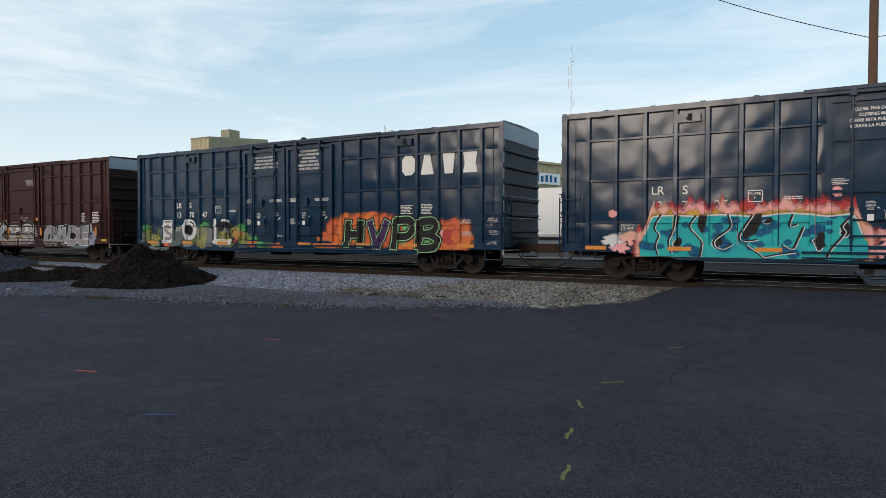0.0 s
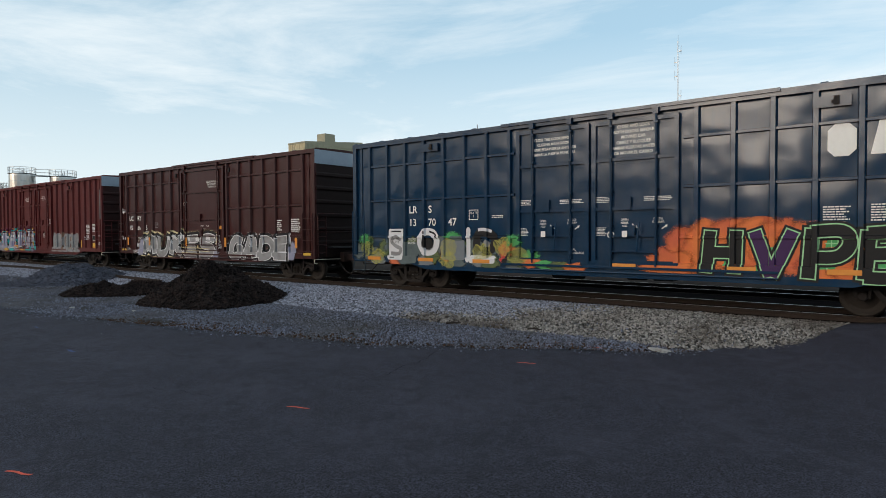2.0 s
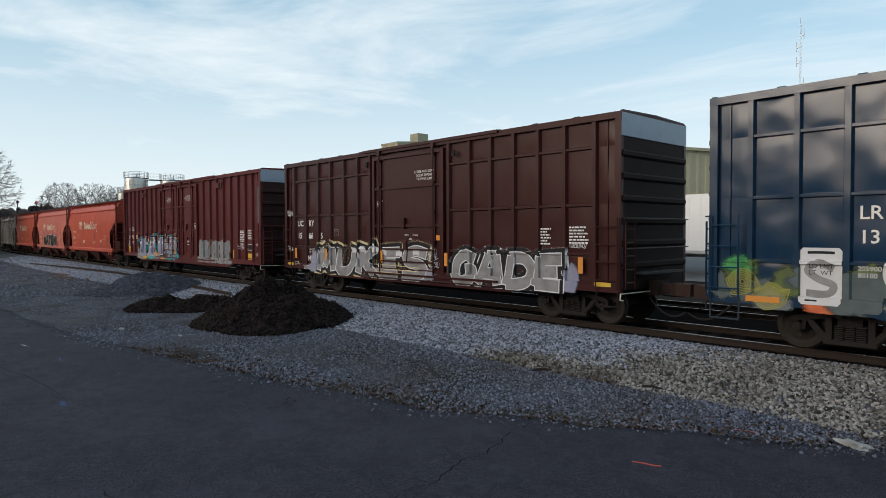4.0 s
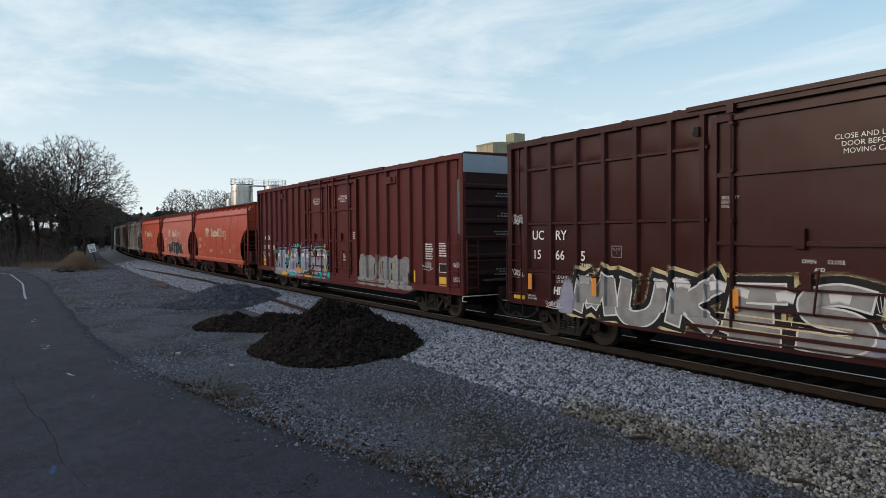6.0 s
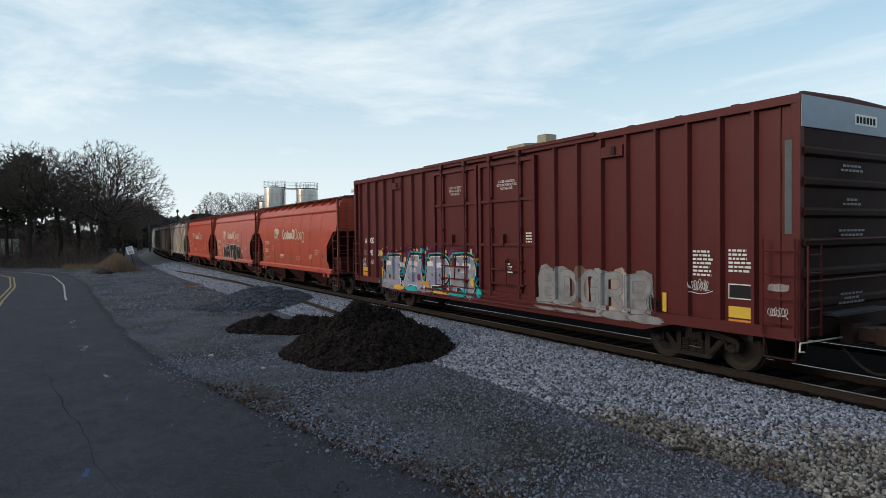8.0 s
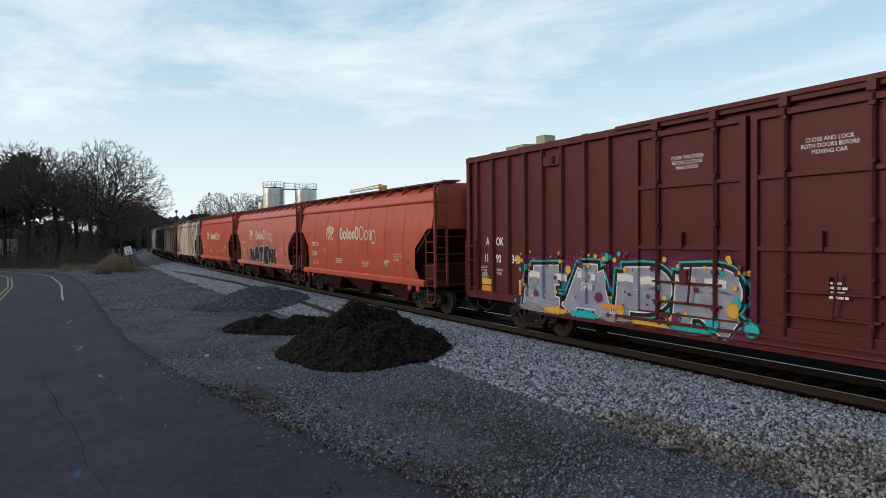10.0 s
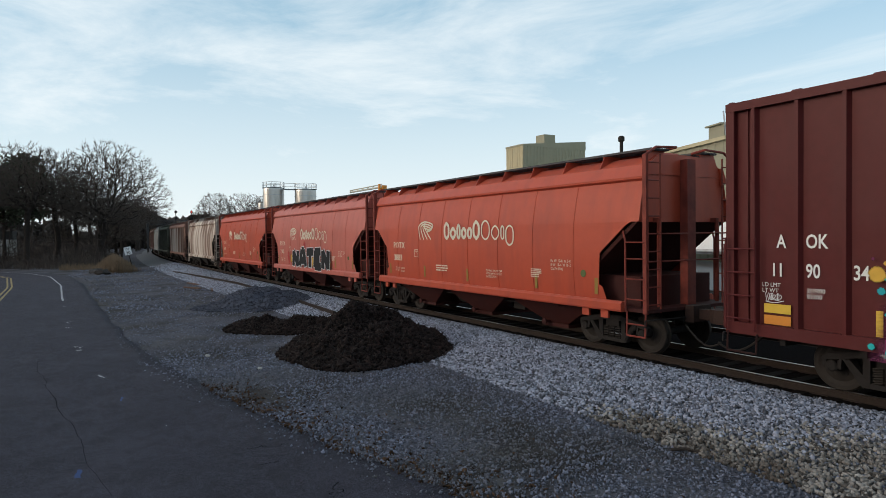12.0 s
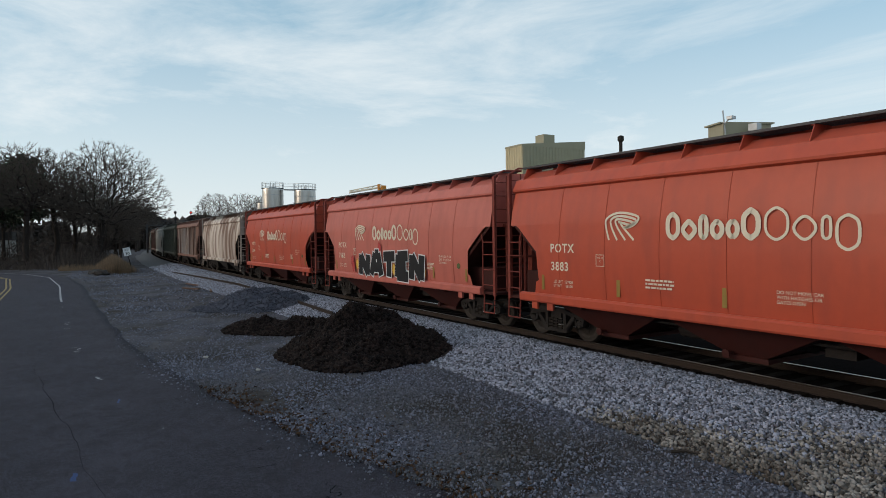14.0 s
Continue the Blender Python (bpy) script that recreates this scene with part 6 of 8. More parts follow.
def freight_4():
    """Oxide red boxcar with outside ribs."""
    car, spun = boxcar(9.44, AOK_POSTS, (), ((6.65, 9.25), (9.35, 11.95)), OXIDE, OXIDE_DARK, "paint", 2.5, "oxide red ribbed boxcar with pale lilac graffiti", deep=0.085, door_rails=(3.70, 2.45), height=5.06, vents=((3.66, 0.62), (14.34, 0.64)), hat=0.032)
    L, y, rng = 9.44, -1.503, random.Random(9)
    yd = -1.522
    for word, x, z in (("A", 0.93, 2.44), ("OK", 1.43, 2.44), ("11", 0.82, 1.95), ("90", 1.43, 1.95), ("34", 2.17, 1.95)):
        letters(word, 0.32, car, x - L, z, -1.503, WHITE, bold=0.006, wide=0.75)
    letters("CLOSE THIS DOOR\nBEFORE CLOSING\nMAIN DOOR", 0.10, car, 7.95 - L, 4.2, yd, WHITE, align="CENTER", wide=0.9)
    letters("CLOSE AND LOCK\nBOTH DOORS BEFORE\nMOVING CAR", 0.10, car, 10.65 - L, 4.2, yd, WHITE, align="CENTER", wide=0.9)
    letters("LD LMT\nLT WT", 0.10, car, 0.66 - L, 1.76, y, WHITE)
    letters("204700\n81300", 0.10, car, 1.45 - L, 1.70, y, WHITE, align="LEFT")
    letters("LIFT AND\nJACK HERE", 0.08, car, 16.75 - L, 1.0, y, WHITE)
    bars(car, 16.72 - L, 2.35, y, 7, 0.45, 0.04, WHITE, rng)
    bars(car, 17.5 - L, 2.38, y, 6, 0.5, 0.04, WHITE, rng)
    bars(car, 10.7 - L, 1.9, -1.6, 4, 0.3, 0.04, WHITE, rng)
    bars(car, 11.5 - L, 2.75, yd, 4, 0.4, 0.04, WHITE, rng)
    plate(car, "label_frame", 17.5 - L, 18.02 - L, 1.50, 1.78, y, WHITE)
    bm = bmesh.new()
    box(bm, 17.52 - L, 18.0 - L, y - 0.006, y - 0.003, 1.52, 1.76)
    part("label_panel", bm, SPRAY["black"], car)
    plate(car, "placard", 17.5 - L, 18.02 - L, 1.15, 1.36, y, YELLOW)
    plate(car, "placard", 17.5 - L, 18.02 - L, 0.95, 1.12, y, ORANGE)
    plate(car, "placard", 0.70 - L, 1.18 - L, 1.3, 1.46, y, YELLOW)
    plate(car, "placard", 0.70 - L, 1.18 - L, 1.1, 1.26, y, ORANGE)
    for x in (2.5, 15.98):
        plate(car, "reflector", x - L, x + 0.1 - L, 1.1, 1.5, y, YELLOW)
    plate(car, "reflector", 5.7 - L, 6.35 - L, 1.05, 1.16, -1.62, ORANGE)
    plate(car, "seam_patch", 18.62 - L, 18.74 - L, 2.7, 4.3, -1.583, SPRAY["slate"], "worn grey primer strip")
    bm = bmesh.new()
    box(bm, L + 0.016, L + 0.022, 0.15, 0.95, 4.66, 4.86)
    part("end_label", bm, WHITE, car, "small white label on the end plate")
    bm = bmesh.new()
    for k in range(6):
        box(bm, L + 0.022, L + 0.025, 0.2 + 0.12 * k, 0.28 + 0.12 * k, 4.70, 4.82)
    part("label_bars", bm, IRON, car)
    bm = bmesh.new()
    for z, n in ((3.9, 5), (3.82, 6), (3.3, 3), (3.22, 5), (2.75, 7), (2.67, 6), (1.62, 6), (1.54, 4), (1.46, 7)):
        for k in range(n):
            box(bm, L + 0.052, L + 0.055, -0.3 + 0.13 * k - 0.065 * n + 0.3, -0.2 + 0.13 * k - 0.065 * n + 0.3, z - 0.02, z + 0.02)
    tagged(part("end_print", bm, SPRAY["silver"], car), kind="stuff")
    # worn pale blocks by the far bogie
    y = -1.588
    for k in range(6):
        x0 = 12.0 + 0.64 * k - L
        bm = bmesh.new()
        flat_shape(bm, [(x0, 0.98), (x0 - 0.02, 1.62 + 0.05 * (k % 3)), (x0 + 0.1, 1.92), (x0 + 0.3, 1.98 - 0.04 * (k % 2)), (x0 + 0.52, 1.86), (x0 + 0.56, 1.3), (x0 + 0.54, 0.96)], y - 0.0006 * k)
        part("graffiti_fill", bm, STAINED if k in (2, 4) else SPRAY["silver"], car)
    sprayed_word(car, "BDGRP", 12.05 - L, 15.7 - L, 1.05, 1.8, y - 0.005, 0.14, (), "grey", ("silver",), 33, 0.04, 0.0)
    for k in range(5):
        blob(car, 12.4 + 0.8 * k - L, 0.9, 0.5, 0.1, y - 0.018 - 0.0004 * k, "silver", k + 65, 0.2, 0.8)
    # lilac and white piece
    low = sprayed_word(car, "EAPR", 2.85 - L, 9.2 - L, 0.92, 1.82, y, 0.46, (("magenta", 0.80, True), ("teal", 0.30, False), ("black", 0.22, False)), "white", ("lilac",), 31, 0.06, 0.04, "white")
    bm = bmesh.new()
    for k, (a, b, c) in enumerate(((3.55, 1.16, 1.28), (5.1, 0.9, 1.06), (6.9, 1.1, 1.3), (8.4, 1.0, 1.2))):
        flat_shape(bm, [(a - L, b), (a + 0.3 - L, b + 0.02), (a + 0.26 - L, c), (a + 0.05 - L, c - 0.02)], y - 0.006)
    part("graffiti_heart", bm, SPRAY["teal"], car)
    letters("SFR", 0.26, car, 5.0 - L, 1.42, low - 0.004, SPRAY["white"], shear=0.2)
    for k in range(6):
        blob(car, 3.1 + 1.0 * k - L, 0.84, 0.45, 0.09, y - 0.022 - 0.0004 * k, ("silver", "yellow", "teal")[k % 3], k + 90, 0.4, 0.76)
    for k in range(110):
        mx, mz = rng.uniform(2.45, 9.3), rng.choice((rng.uniform(1.95, 2.32), rng.uniform(0.85, 1.95)))
        mr = rng.uniform(0.025, 0.06) + (0.06 if k % 11 == 0 else 0)
        blob(car, mx - L, mz, mr, mr, y - 0.025 - 0.0002 * k, ("teal", "yellow", "magenta", "yellow", "magenta")[k % 5], k, 0.15)
    for k in range(3):
        blob(car, 8.6 + 0.4 * k - L, 1.0 + 0.3 * (k % 2), 0.14, 0.14, -1.64, "teal" if k != 1 else "yellow", k + 5, 0.1)
    for k, (mx, mz, w, h) in enumerate(((16.7, 1.6, 0.45, 0.2), (0.75, 1.52, 0.3, 0.12), (18.3, 1.7, 0.4, 0.12), (18.3, 1.25, 0.4, 0.15), (15.6, 1.1, 0.4, 0.3))):
        scribble(car, mx - L, mz, w, h, -1.6, "white" if k != 4 else "black", k + 70, 0.018)
    drape(car, L, AOK_POSTS, (), ((6.65, 9.25), (9.35, 11.95)), 0.085)
    return car, spun


def hopper(half_sill, paint, dark, label, ends=0.66, seed=1, straight=False, detail=True, rib=None):
    """Covered hopper: bulged side sheets cut back at the ends, slope sheets, discharge bays, roof walk and ladders."""
    car = empty("covered_hopper")
    tagged(car, label, "freight car", "cars of the freight train")
    spun = []
    S = half_sill
    iron = POTASH_END if paint in (POTASH, POTASH_PALE) else paint
    E = S + ends
    rows = [(1.12, 1.50), (1.5, 1.545), (1.95, 1.575), (2.4, 1.58), (2.9, 1.555), (3.3, 1.50), (3.65, 1.43), (4.0, 1.335)]
    if straight:
        rows = [(z, 1.52) for z, _ in rows]

    def reach(z):
        if z < 1.55:
            return S - 0.62 + 0.3 * (1.55 - z)
        if z < 2.28:
            return S - 0.72 + 0.1 * (z - 1.55)
        if z < 2.9:
            return S - 0.66 + 0.76 * (z - 2.28) / 0.62
        if z < 2.97:
            return S + 0.10 + 0.14 * (z - 2.9) / 0.07
        return S + 0.46

    rows = sorted(rows + [(1.55, float(np.interp(1.55, [r[0] for r in rows], [r[1] for r in rows]))), (2.28, 1.58 if not straight else 1.52), (2.89, 1.555 if not straight else 1.52), (2.965, 1.55 if not straight else 1.52), (2.975, 1.55 if not straight else 1.52)])
    for s in (-1, 1):
        bm = bmesh.new()
        grid = []
        for z, w in rows:
            grid.append([bm.verts.new((reach(z) * q, s * w, z)) for q in (-1, -0.75, -0.5, -0.25, 0, 0.25, 0.5, 0.75, 1)])
        for a, b in zip(grid, grid[1:]):
            for k in range(8):
                bm.faces.new((a[k], a[k + 1], b[k + 1], b[k]))
        part("side_sheet", bm, paint, car, smooth=True)
        # eave moulding
        bm = bmesh.new()
        wt = rows[-1][1]
        prism(bm, [(s * (wt - 0.02), 3.82), (s * (wt + 0.11), 3.90), (s * (wt + 0.115), 3.95), (s * (wt - 0.02), 4.215), (s * (wt - 0.12), 4.22)], "x", -S - 0.48, S + 0.48)
        part("eave_moulding", bm, paint, car)
        # weld seams
        if detail:
            for k in range(1, 8):
                x = -S + 2 * S * k / 8
                bm = bmesh.new()
                last = None
                for z, w in rows:
                    if abs(x) > reach(z):
                        continue
                    p = (x, s * (w + 0.004), z)
                    if last:
                        tube(bm, last, p, 0.009, n=4)
                    last = p
                part("seam", bm, paint, car)
        if straight:
            for k in range(15):
                x = -S + 0.9 + (2 * S - 1.8) * k / 14
                bm = bmesh.new()
                box(bm, x - 0.05, x + 0.05, *sorted((s * 1.51, s * 1.60)), 1.2 if abs(x) < S - 0.75 else 2.9, 4.0)
                part("side_post", bm, rib or paint, car)
        # side sill
        bm = bmesh.new()
        prism(bm, [(s * 1.46, 0.98), (s * 1.60, 0.98), (s * 1.62, 1.02), (s * 1.62, 1.16), (s * 1.56, 1.21), (s * 1.46, 1.21)], "x", -S, S)
        part("side_sill", bm, paint, car)
        for e in (-1, 1):
            for dx in (0.55, 1.15):
                x = e * (S - dx)
                bm = bmesh.new()
                box(bm, x - 0.11, x + 0.11, *sorted((s * 1.50, s * 1.56)), 0.80, 0.98)
                part("jacking_pad", bm, paint, car)
    # roof
    bm = bmesh.new()
    wt = rows[-1][1]
    prism(bm, [(-wt + 0.06, 4.0), (-wt + 0.05, 4.21), (-0.85, 4.44), (0, 4.47), (0.85, 4.44), (wt - 0.05, 4.21), (wt - 0.06, 4.0)], "x", -S - 0.42, S + 0.42)
    part("roof", bm, paint, car)
    # brackets and the grated walk
    for s in (-1, 1):
        n = 11
        for k in range(n):
            x = -S - 0.3 + (2 * S + 0.6) * k / (n - 1)
            bm = bmesh.new()
            prism(bm, [(s * (wt - 0.05), 4.20), (s * (wt - 0.08), 4.27), (s * 1.12, 4.53), (s * 0.60, 4.53), (s * 0.66, 4.44)], "x", x + 0.05, x + 0.066)
            prism(bm, [(s * 1.10, 4.515), (s * 1.10, 4.53), (s * 0.60, 4.53), (s * 0.60, 4.515)], "x", x - 0.02, x + 0.05)
            part("walk_bracket", bm, paint, car)
        bm = bmesh.new()
        x0, x1 = -S - 0.45, S + 0.45
        for k in range(9):
            y = s * (0.56 + 0.07 * k)
            box(bm, x0, x1, y - 0.012, y + 0.012, 4.53, 4.58)
        if detail:
            for x in np.arange(x0, x1, 0.14):
                box(bm, x - 0.01, x + 0.01, *sorted((s * 0.55, s * 1.13)), 4.54, 4.57)
        part("roof_walk", bm, GRATE, car, "dark steel grating")
    bm = bmesh.new()
    box(bm, -S + 0.1, S - 0.1, -0.50, 0.50, 4.36, 4.54)
    part("hatch_coaming", bm, paint, car)
    if detail:
        for k in range(5):
            x = -S + 1.0 + (2 * S - 2) * k / 4
            bm = bmesh.new()
            box(bm, x - 0.85, x + 0.85, -0.52, 0.52, 4.542, 4.60)
            part("hatch_cover", bm, POTASH_PALE, car, "faded pink hatch cover")
    # ends: upper end sheet, slope sheet, centre post and platform
    for e in (-1, 1):
        bm = bmesh.new()
        xe = e * (S + 0.40)
        prism(bm, [(-1.54, 2.96), (-1.5, 3.3), (-wt, 3.95), (-0.85, 4.32), (0, 4.40), (0.85, 4.32), (wt, 3.95), (1.5, 3.3), (1.54, 2.96)], "x", *sorted((xe, xe - e * 0.05)))
        part("end_sheet", bm, paint, car)
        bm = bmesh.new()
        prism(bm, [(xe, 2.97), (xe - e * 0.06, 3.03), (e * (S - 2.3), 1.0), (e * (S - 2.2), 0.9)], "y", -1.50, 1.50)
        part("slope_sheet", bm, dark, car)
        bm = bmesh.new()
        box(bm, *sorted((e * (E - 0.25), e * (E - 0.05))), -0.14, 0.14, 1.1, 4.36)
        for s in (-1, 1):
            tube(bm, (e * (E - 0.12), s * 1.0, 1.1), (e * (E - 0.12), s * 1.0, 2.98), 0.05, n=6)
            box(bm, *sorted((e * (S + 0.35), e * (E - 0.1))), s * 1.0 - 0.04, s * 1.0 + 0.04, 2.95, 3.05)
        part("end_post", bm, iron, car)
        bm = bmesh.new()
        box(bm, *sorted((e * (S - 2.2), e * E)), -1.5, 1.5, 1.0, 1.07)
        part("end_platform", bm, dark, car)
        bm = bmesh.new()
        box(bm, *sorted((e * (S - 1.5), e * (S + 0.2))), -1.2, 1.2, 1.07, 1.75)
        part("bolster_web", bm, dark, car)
        for s in (-1, 1):
            lad = ladder(car, -0.20, 0.20, 0, 0, 3.44, 9, iron, "corner_ladder", 0.016)
            lad.matrix_basis = pose(e * (E - 0.03), s * 1.27, 0.98, 0, 0, 90)
            bm = bmesh.new()
            box(bm, *sorted((e * (E - 0.12), e * (E - 0.02))), *sorted((s * 1.50, s * 1.53)), 0.98, 4.40)
            box(bm, *sorted((e * (E - 0.12), e * (E - 0.09))), *sorted((s * 1.44, s * 1.50)), 0.98, 4.40)
            part("corner_stile", bm, iron, car)
            bm = bmesh.new()
            xo, xi = e * (E - 0.07), e * (E - 0.58)
            tube(bm, (xi, s * 1.55, 1.0), (xi, s * 1.55, 2.55), 0.022, n=6)
            tube(bm, (xi, s * 1.55, 2.55), (xi - e * 0.07, s * 1.55, 2.78), 0.022, n=6)
            for z in (1.28, 1.72, 2.16, 2.52):
                tube(bm, (xi, s * 1.55, z), (xo, s * 1.54, z), 0.016, n=6)
            part("side_ladder", bm, iron, car)
            bm = bmesh.new()
            xa, xb = sorted((e * (S + 0.1), e * (E - 0.05)))
            for x in (xa, xb):
                tube(bm, (x, s * 1.52, 1.0), (x, s * 1.54, 0.48), 0.02, n=6)
            tube(bm, (xa, s * 1.54, 0.48), (xb, s * 1.54, 0.48), 0.022, n=6)
            tube(bm, (xa, s * 1.54, 0.74), (xb, s * 1.54, 0.74), 0.018, n=6)
            part("stirrup", bm, iron, car)
            bm = bmesh.new()
            p = [(e * (E - 0.06), s * 1.51, 4.38), (e * (E - 0.06), s * 1.16, 4.57), (e * (E - 0.06), s * 0.5, 4.60), (e * (S + 0.2), s * 0.55, 4.56)]
            for a, b in zip(p, p[1:]):
                tube(bm, a, b, 0.03, n=6)
            part("grab_rail", bm, iron, car)
            bm = bmesh.new()
            tube(bm, (e * (E - 0.06), -1.5, 2.1 + 0.6 * (s > 0)), (e * (E - 0.06), 1.5, 2.1 + 0.6 * (s > 0)), 0.018, n=6)
            part("grab_rail", bm, iron, car)
    # discharge bays
    for c in (-0.52, 0.0, 0.52):
        bm = bmesh.new()
        cx = c * S * 1.05
        hw = S * 0.30
        topr = [(cx - hw, -1.42), (cx + hw, -1.42), (cx + hw, 1.42), (cx - hw, 1.42)]
        botr = [(cx - 0.36, -0.95), (cx + 0.36, -0.95), (cx + 0.36, 0.95), (cx - 0.36, 0.95)]
        a = [bm.verts.new((*p, 1.08)) for p in topr]
        b = [bm.verts.new((*p, 0.36)) for p in botr]
        for k in range(4):
            bm.faces.new((a[k], a[(k + 1) % 4], b[(k + 1) % 4], b[k]))
        bm.faces.new(b)
        bm.faces.new(a[::-1])
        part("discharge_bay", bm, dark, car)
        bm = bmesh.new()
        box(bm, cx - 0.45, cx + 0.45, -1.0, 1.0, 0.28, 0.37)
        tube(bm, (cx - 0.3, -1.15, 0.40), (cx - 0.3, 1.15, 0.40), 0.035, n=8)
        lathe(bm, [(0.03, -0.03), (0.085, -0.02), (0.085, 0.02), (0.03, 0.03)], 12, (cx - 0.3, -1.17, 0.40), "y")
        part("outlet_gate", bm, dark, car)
    for e in (-1, 1):
        bogie(car, e * (E - 1.45), spun)
    under_gear(car, E, 1.0, IRON, False)
    return car, spun


def word_blocks(car, x, z, y_of, mat):
    """A company name as a row of plain shapes: six heavy rounded rings, then four fine ones."""
    y = y_of(z + 0.2)
    shapes = ((0.0, 0.33, 0.0, 0.56, 0.10), (0.37, 0.72, 0.0, 0.40, 0.10), (0.76, 0.98, 0.0, 0.50, 0.095), (1.02, 1.31, 0.0, 0.40, 0.10), (1.35, 1.62, 0.0, 0.40, 0.10), (1.66, 2.02, 0.0, 0.57, 0.10), (2.10, 2.52, 0.0, 0.56, 0.05), (2.60, 2.98, 0.0, 0.40, 0.05), (3.05, 3.22, 0.0, 0.40, 0.05), (3.28, 3.64, -0.16, 0.40, 0.05))
    for a, b, lo, hi, w in shapes:
        bm = bmesh.new()
        r, h = 0.3 * (b - a), w / 2
        a, b, lo, hi = x + a + h, x + b - h, z + lo + h, z + hi - h
        stroke(bm, rounded([(a + r, lo), (b - r, lo), (b, lo + r), (b, hi - r), (b - r, hi), (a + r, hi), (a, hi - r), (a, lo + r)], 3), w, y - 0.006, True)
        part("name_ring", bm, mat, car, "plain cream ring in place of a name")


def potash(half_sill, paint, label, number, logo_u, seed, graffiti=False):
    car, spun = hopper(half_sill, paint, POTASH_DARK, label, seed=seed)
    S, rng = half_sill, random.Random(seed)

    def y_of(z):
        return -float(np.interp(z, [1.12, 1.5, 1.95, 2.4, 2.9, 3.3, 3.65, 3.95], [1.50, 1.545, 1.575, 1.58, 1.555, 1.50, 1.42, 1.335])) - 0.006

    letters("POTX", 0.30, car, -S + 1.22, 2.28, y_of(2.4), CREAM, gap=1.15, bold=0.006)
    letters(number, 0.30, car, -S + 1.24, 1.83, y_of(1.95), CREAM, gap=1.1, bold=0.006)
    letters("LD LMT  229900\nLT WT     56100", 0.10, car, -S + 1.32, 1.52, y_of(1.5) - 0.012, CREAM)
    for a, b, c, d in ((0, 0.26, 1.98, 1.993), (0, 0.26, 2.237, 2.25), (0, 0.013, 1.98, 2.25), (0.247, 0.26, 1.98, 2.25)):
        plate(car, "plate_frame", a - S + 2.82, b - S + 2.82, c, d, y_of(2.1) - 0.004, CREAM)
    letters("PLATE\nC", 0.07, car, -S + 2.95, 2.15, y_of(2.1) - 0.004, CREAM, align="CENTER")
    # emblem: swept stripes as a plain shape
    for k in range(4):
        bm = bmesh.new()
        c = logo_u - S
        pts = [(c - 0.42 + 0.24 * k, 2.58), (c - 0.50 + 0.17 * k, 2.85), (c - 0.48 + 0.13 * k, 3.06 - 0.03 * k), (c - 0.1, 3.18 - 0.07 * k), (c + 0.42 - 0.07 * k, 3.08 - 0.06 * k), (c + 0.30 - 0.05 * k, 2.90), (c + 0.02, 2.84)]
        stroke(bm, curve_through(pts, 5), 0.05, y_of(2.9) - 0.012)
        part("emblem", bm, CREAM, car)
    word_blocks(car, logo_u - S + 1.16, 2.58, lambda z: y_of(z) - 0.01, CREAM)
    bars(car, -S + 4.25, 1.72, y_of(1.6) - 0.01, 3, 0.75, 0.04, CREAM, rng)
    letters("DO NOT MOVE CAR\nWITH HATCHES OR\nGATES OPEN", 0.085, car, -S + 7.1, 1.66, y_of(1.6) - 0.01, CREAM)
    bars(car, S - 3.15, 1.80, y_of(1.6) - 0.01, 5, 0.45, 0.025, CREAM, rng)
    letters("Ex W 10-8  H 3-8\nE W   8-4  H 15-2\nCu Ft 4300", 0.10, car, S - 2.35, 2.02, y_of(1.8) - 0.012, CREAM)
    bm = bmesh.new()
    lathe(bm, [(0.02, 0.0), (0.09, 0.0), (0.09, 0.004), (0.02, 0.004)], 14, (S - 1.2, y_of(1.75) - 0.012, 1.78), "y")
    part("round_mark", bm, SPRAY["olive"], car)
    for x in (0.85, 3.42, 6.05, 9.3, 2 * S - 0.85):
        plate(car, "reflector", x - S, x + 0.1 - S, 1.32, 1.72, y_of(1.5) - 0.004, YELLOW_DULL)
    if graffiti:
        y = -1.63
        sprayed_word(car, "NATEN", 3.5 - S, 8.9 - S, 1.24, 2.02, y, 0.36, (("white", 0.10, False),), "black", ("black",), 41, 0.02, 0.02)
        for k, (mx, mz, c) in enumerate(((3.3, 1.6, "yellow"), (8.8, 1.5, "yellow"), (2.8, 1.75, "red"), (2.9, 1.5, "red"), (5.4, 2.3, "red"), (6.6, 1.5, "yellow"))):
            blob(car, mx - S, mz, 0.12, 0.2, y + 0.004 - 0.0004 * k, c, k + 3, 0.4)
    return car, spun


YELLOW_DULL = material("dull_olive_reflector", (0.25, 0.16, 0.03), 0.6, vary=0.1, grain=10, bump=0.0)
SPEED = 4.385
TRAIN = []


def add_car(made, centre, wheelbase):
    car, spun = made
    TRAIN.append((car, spun, centre, wheelbase))


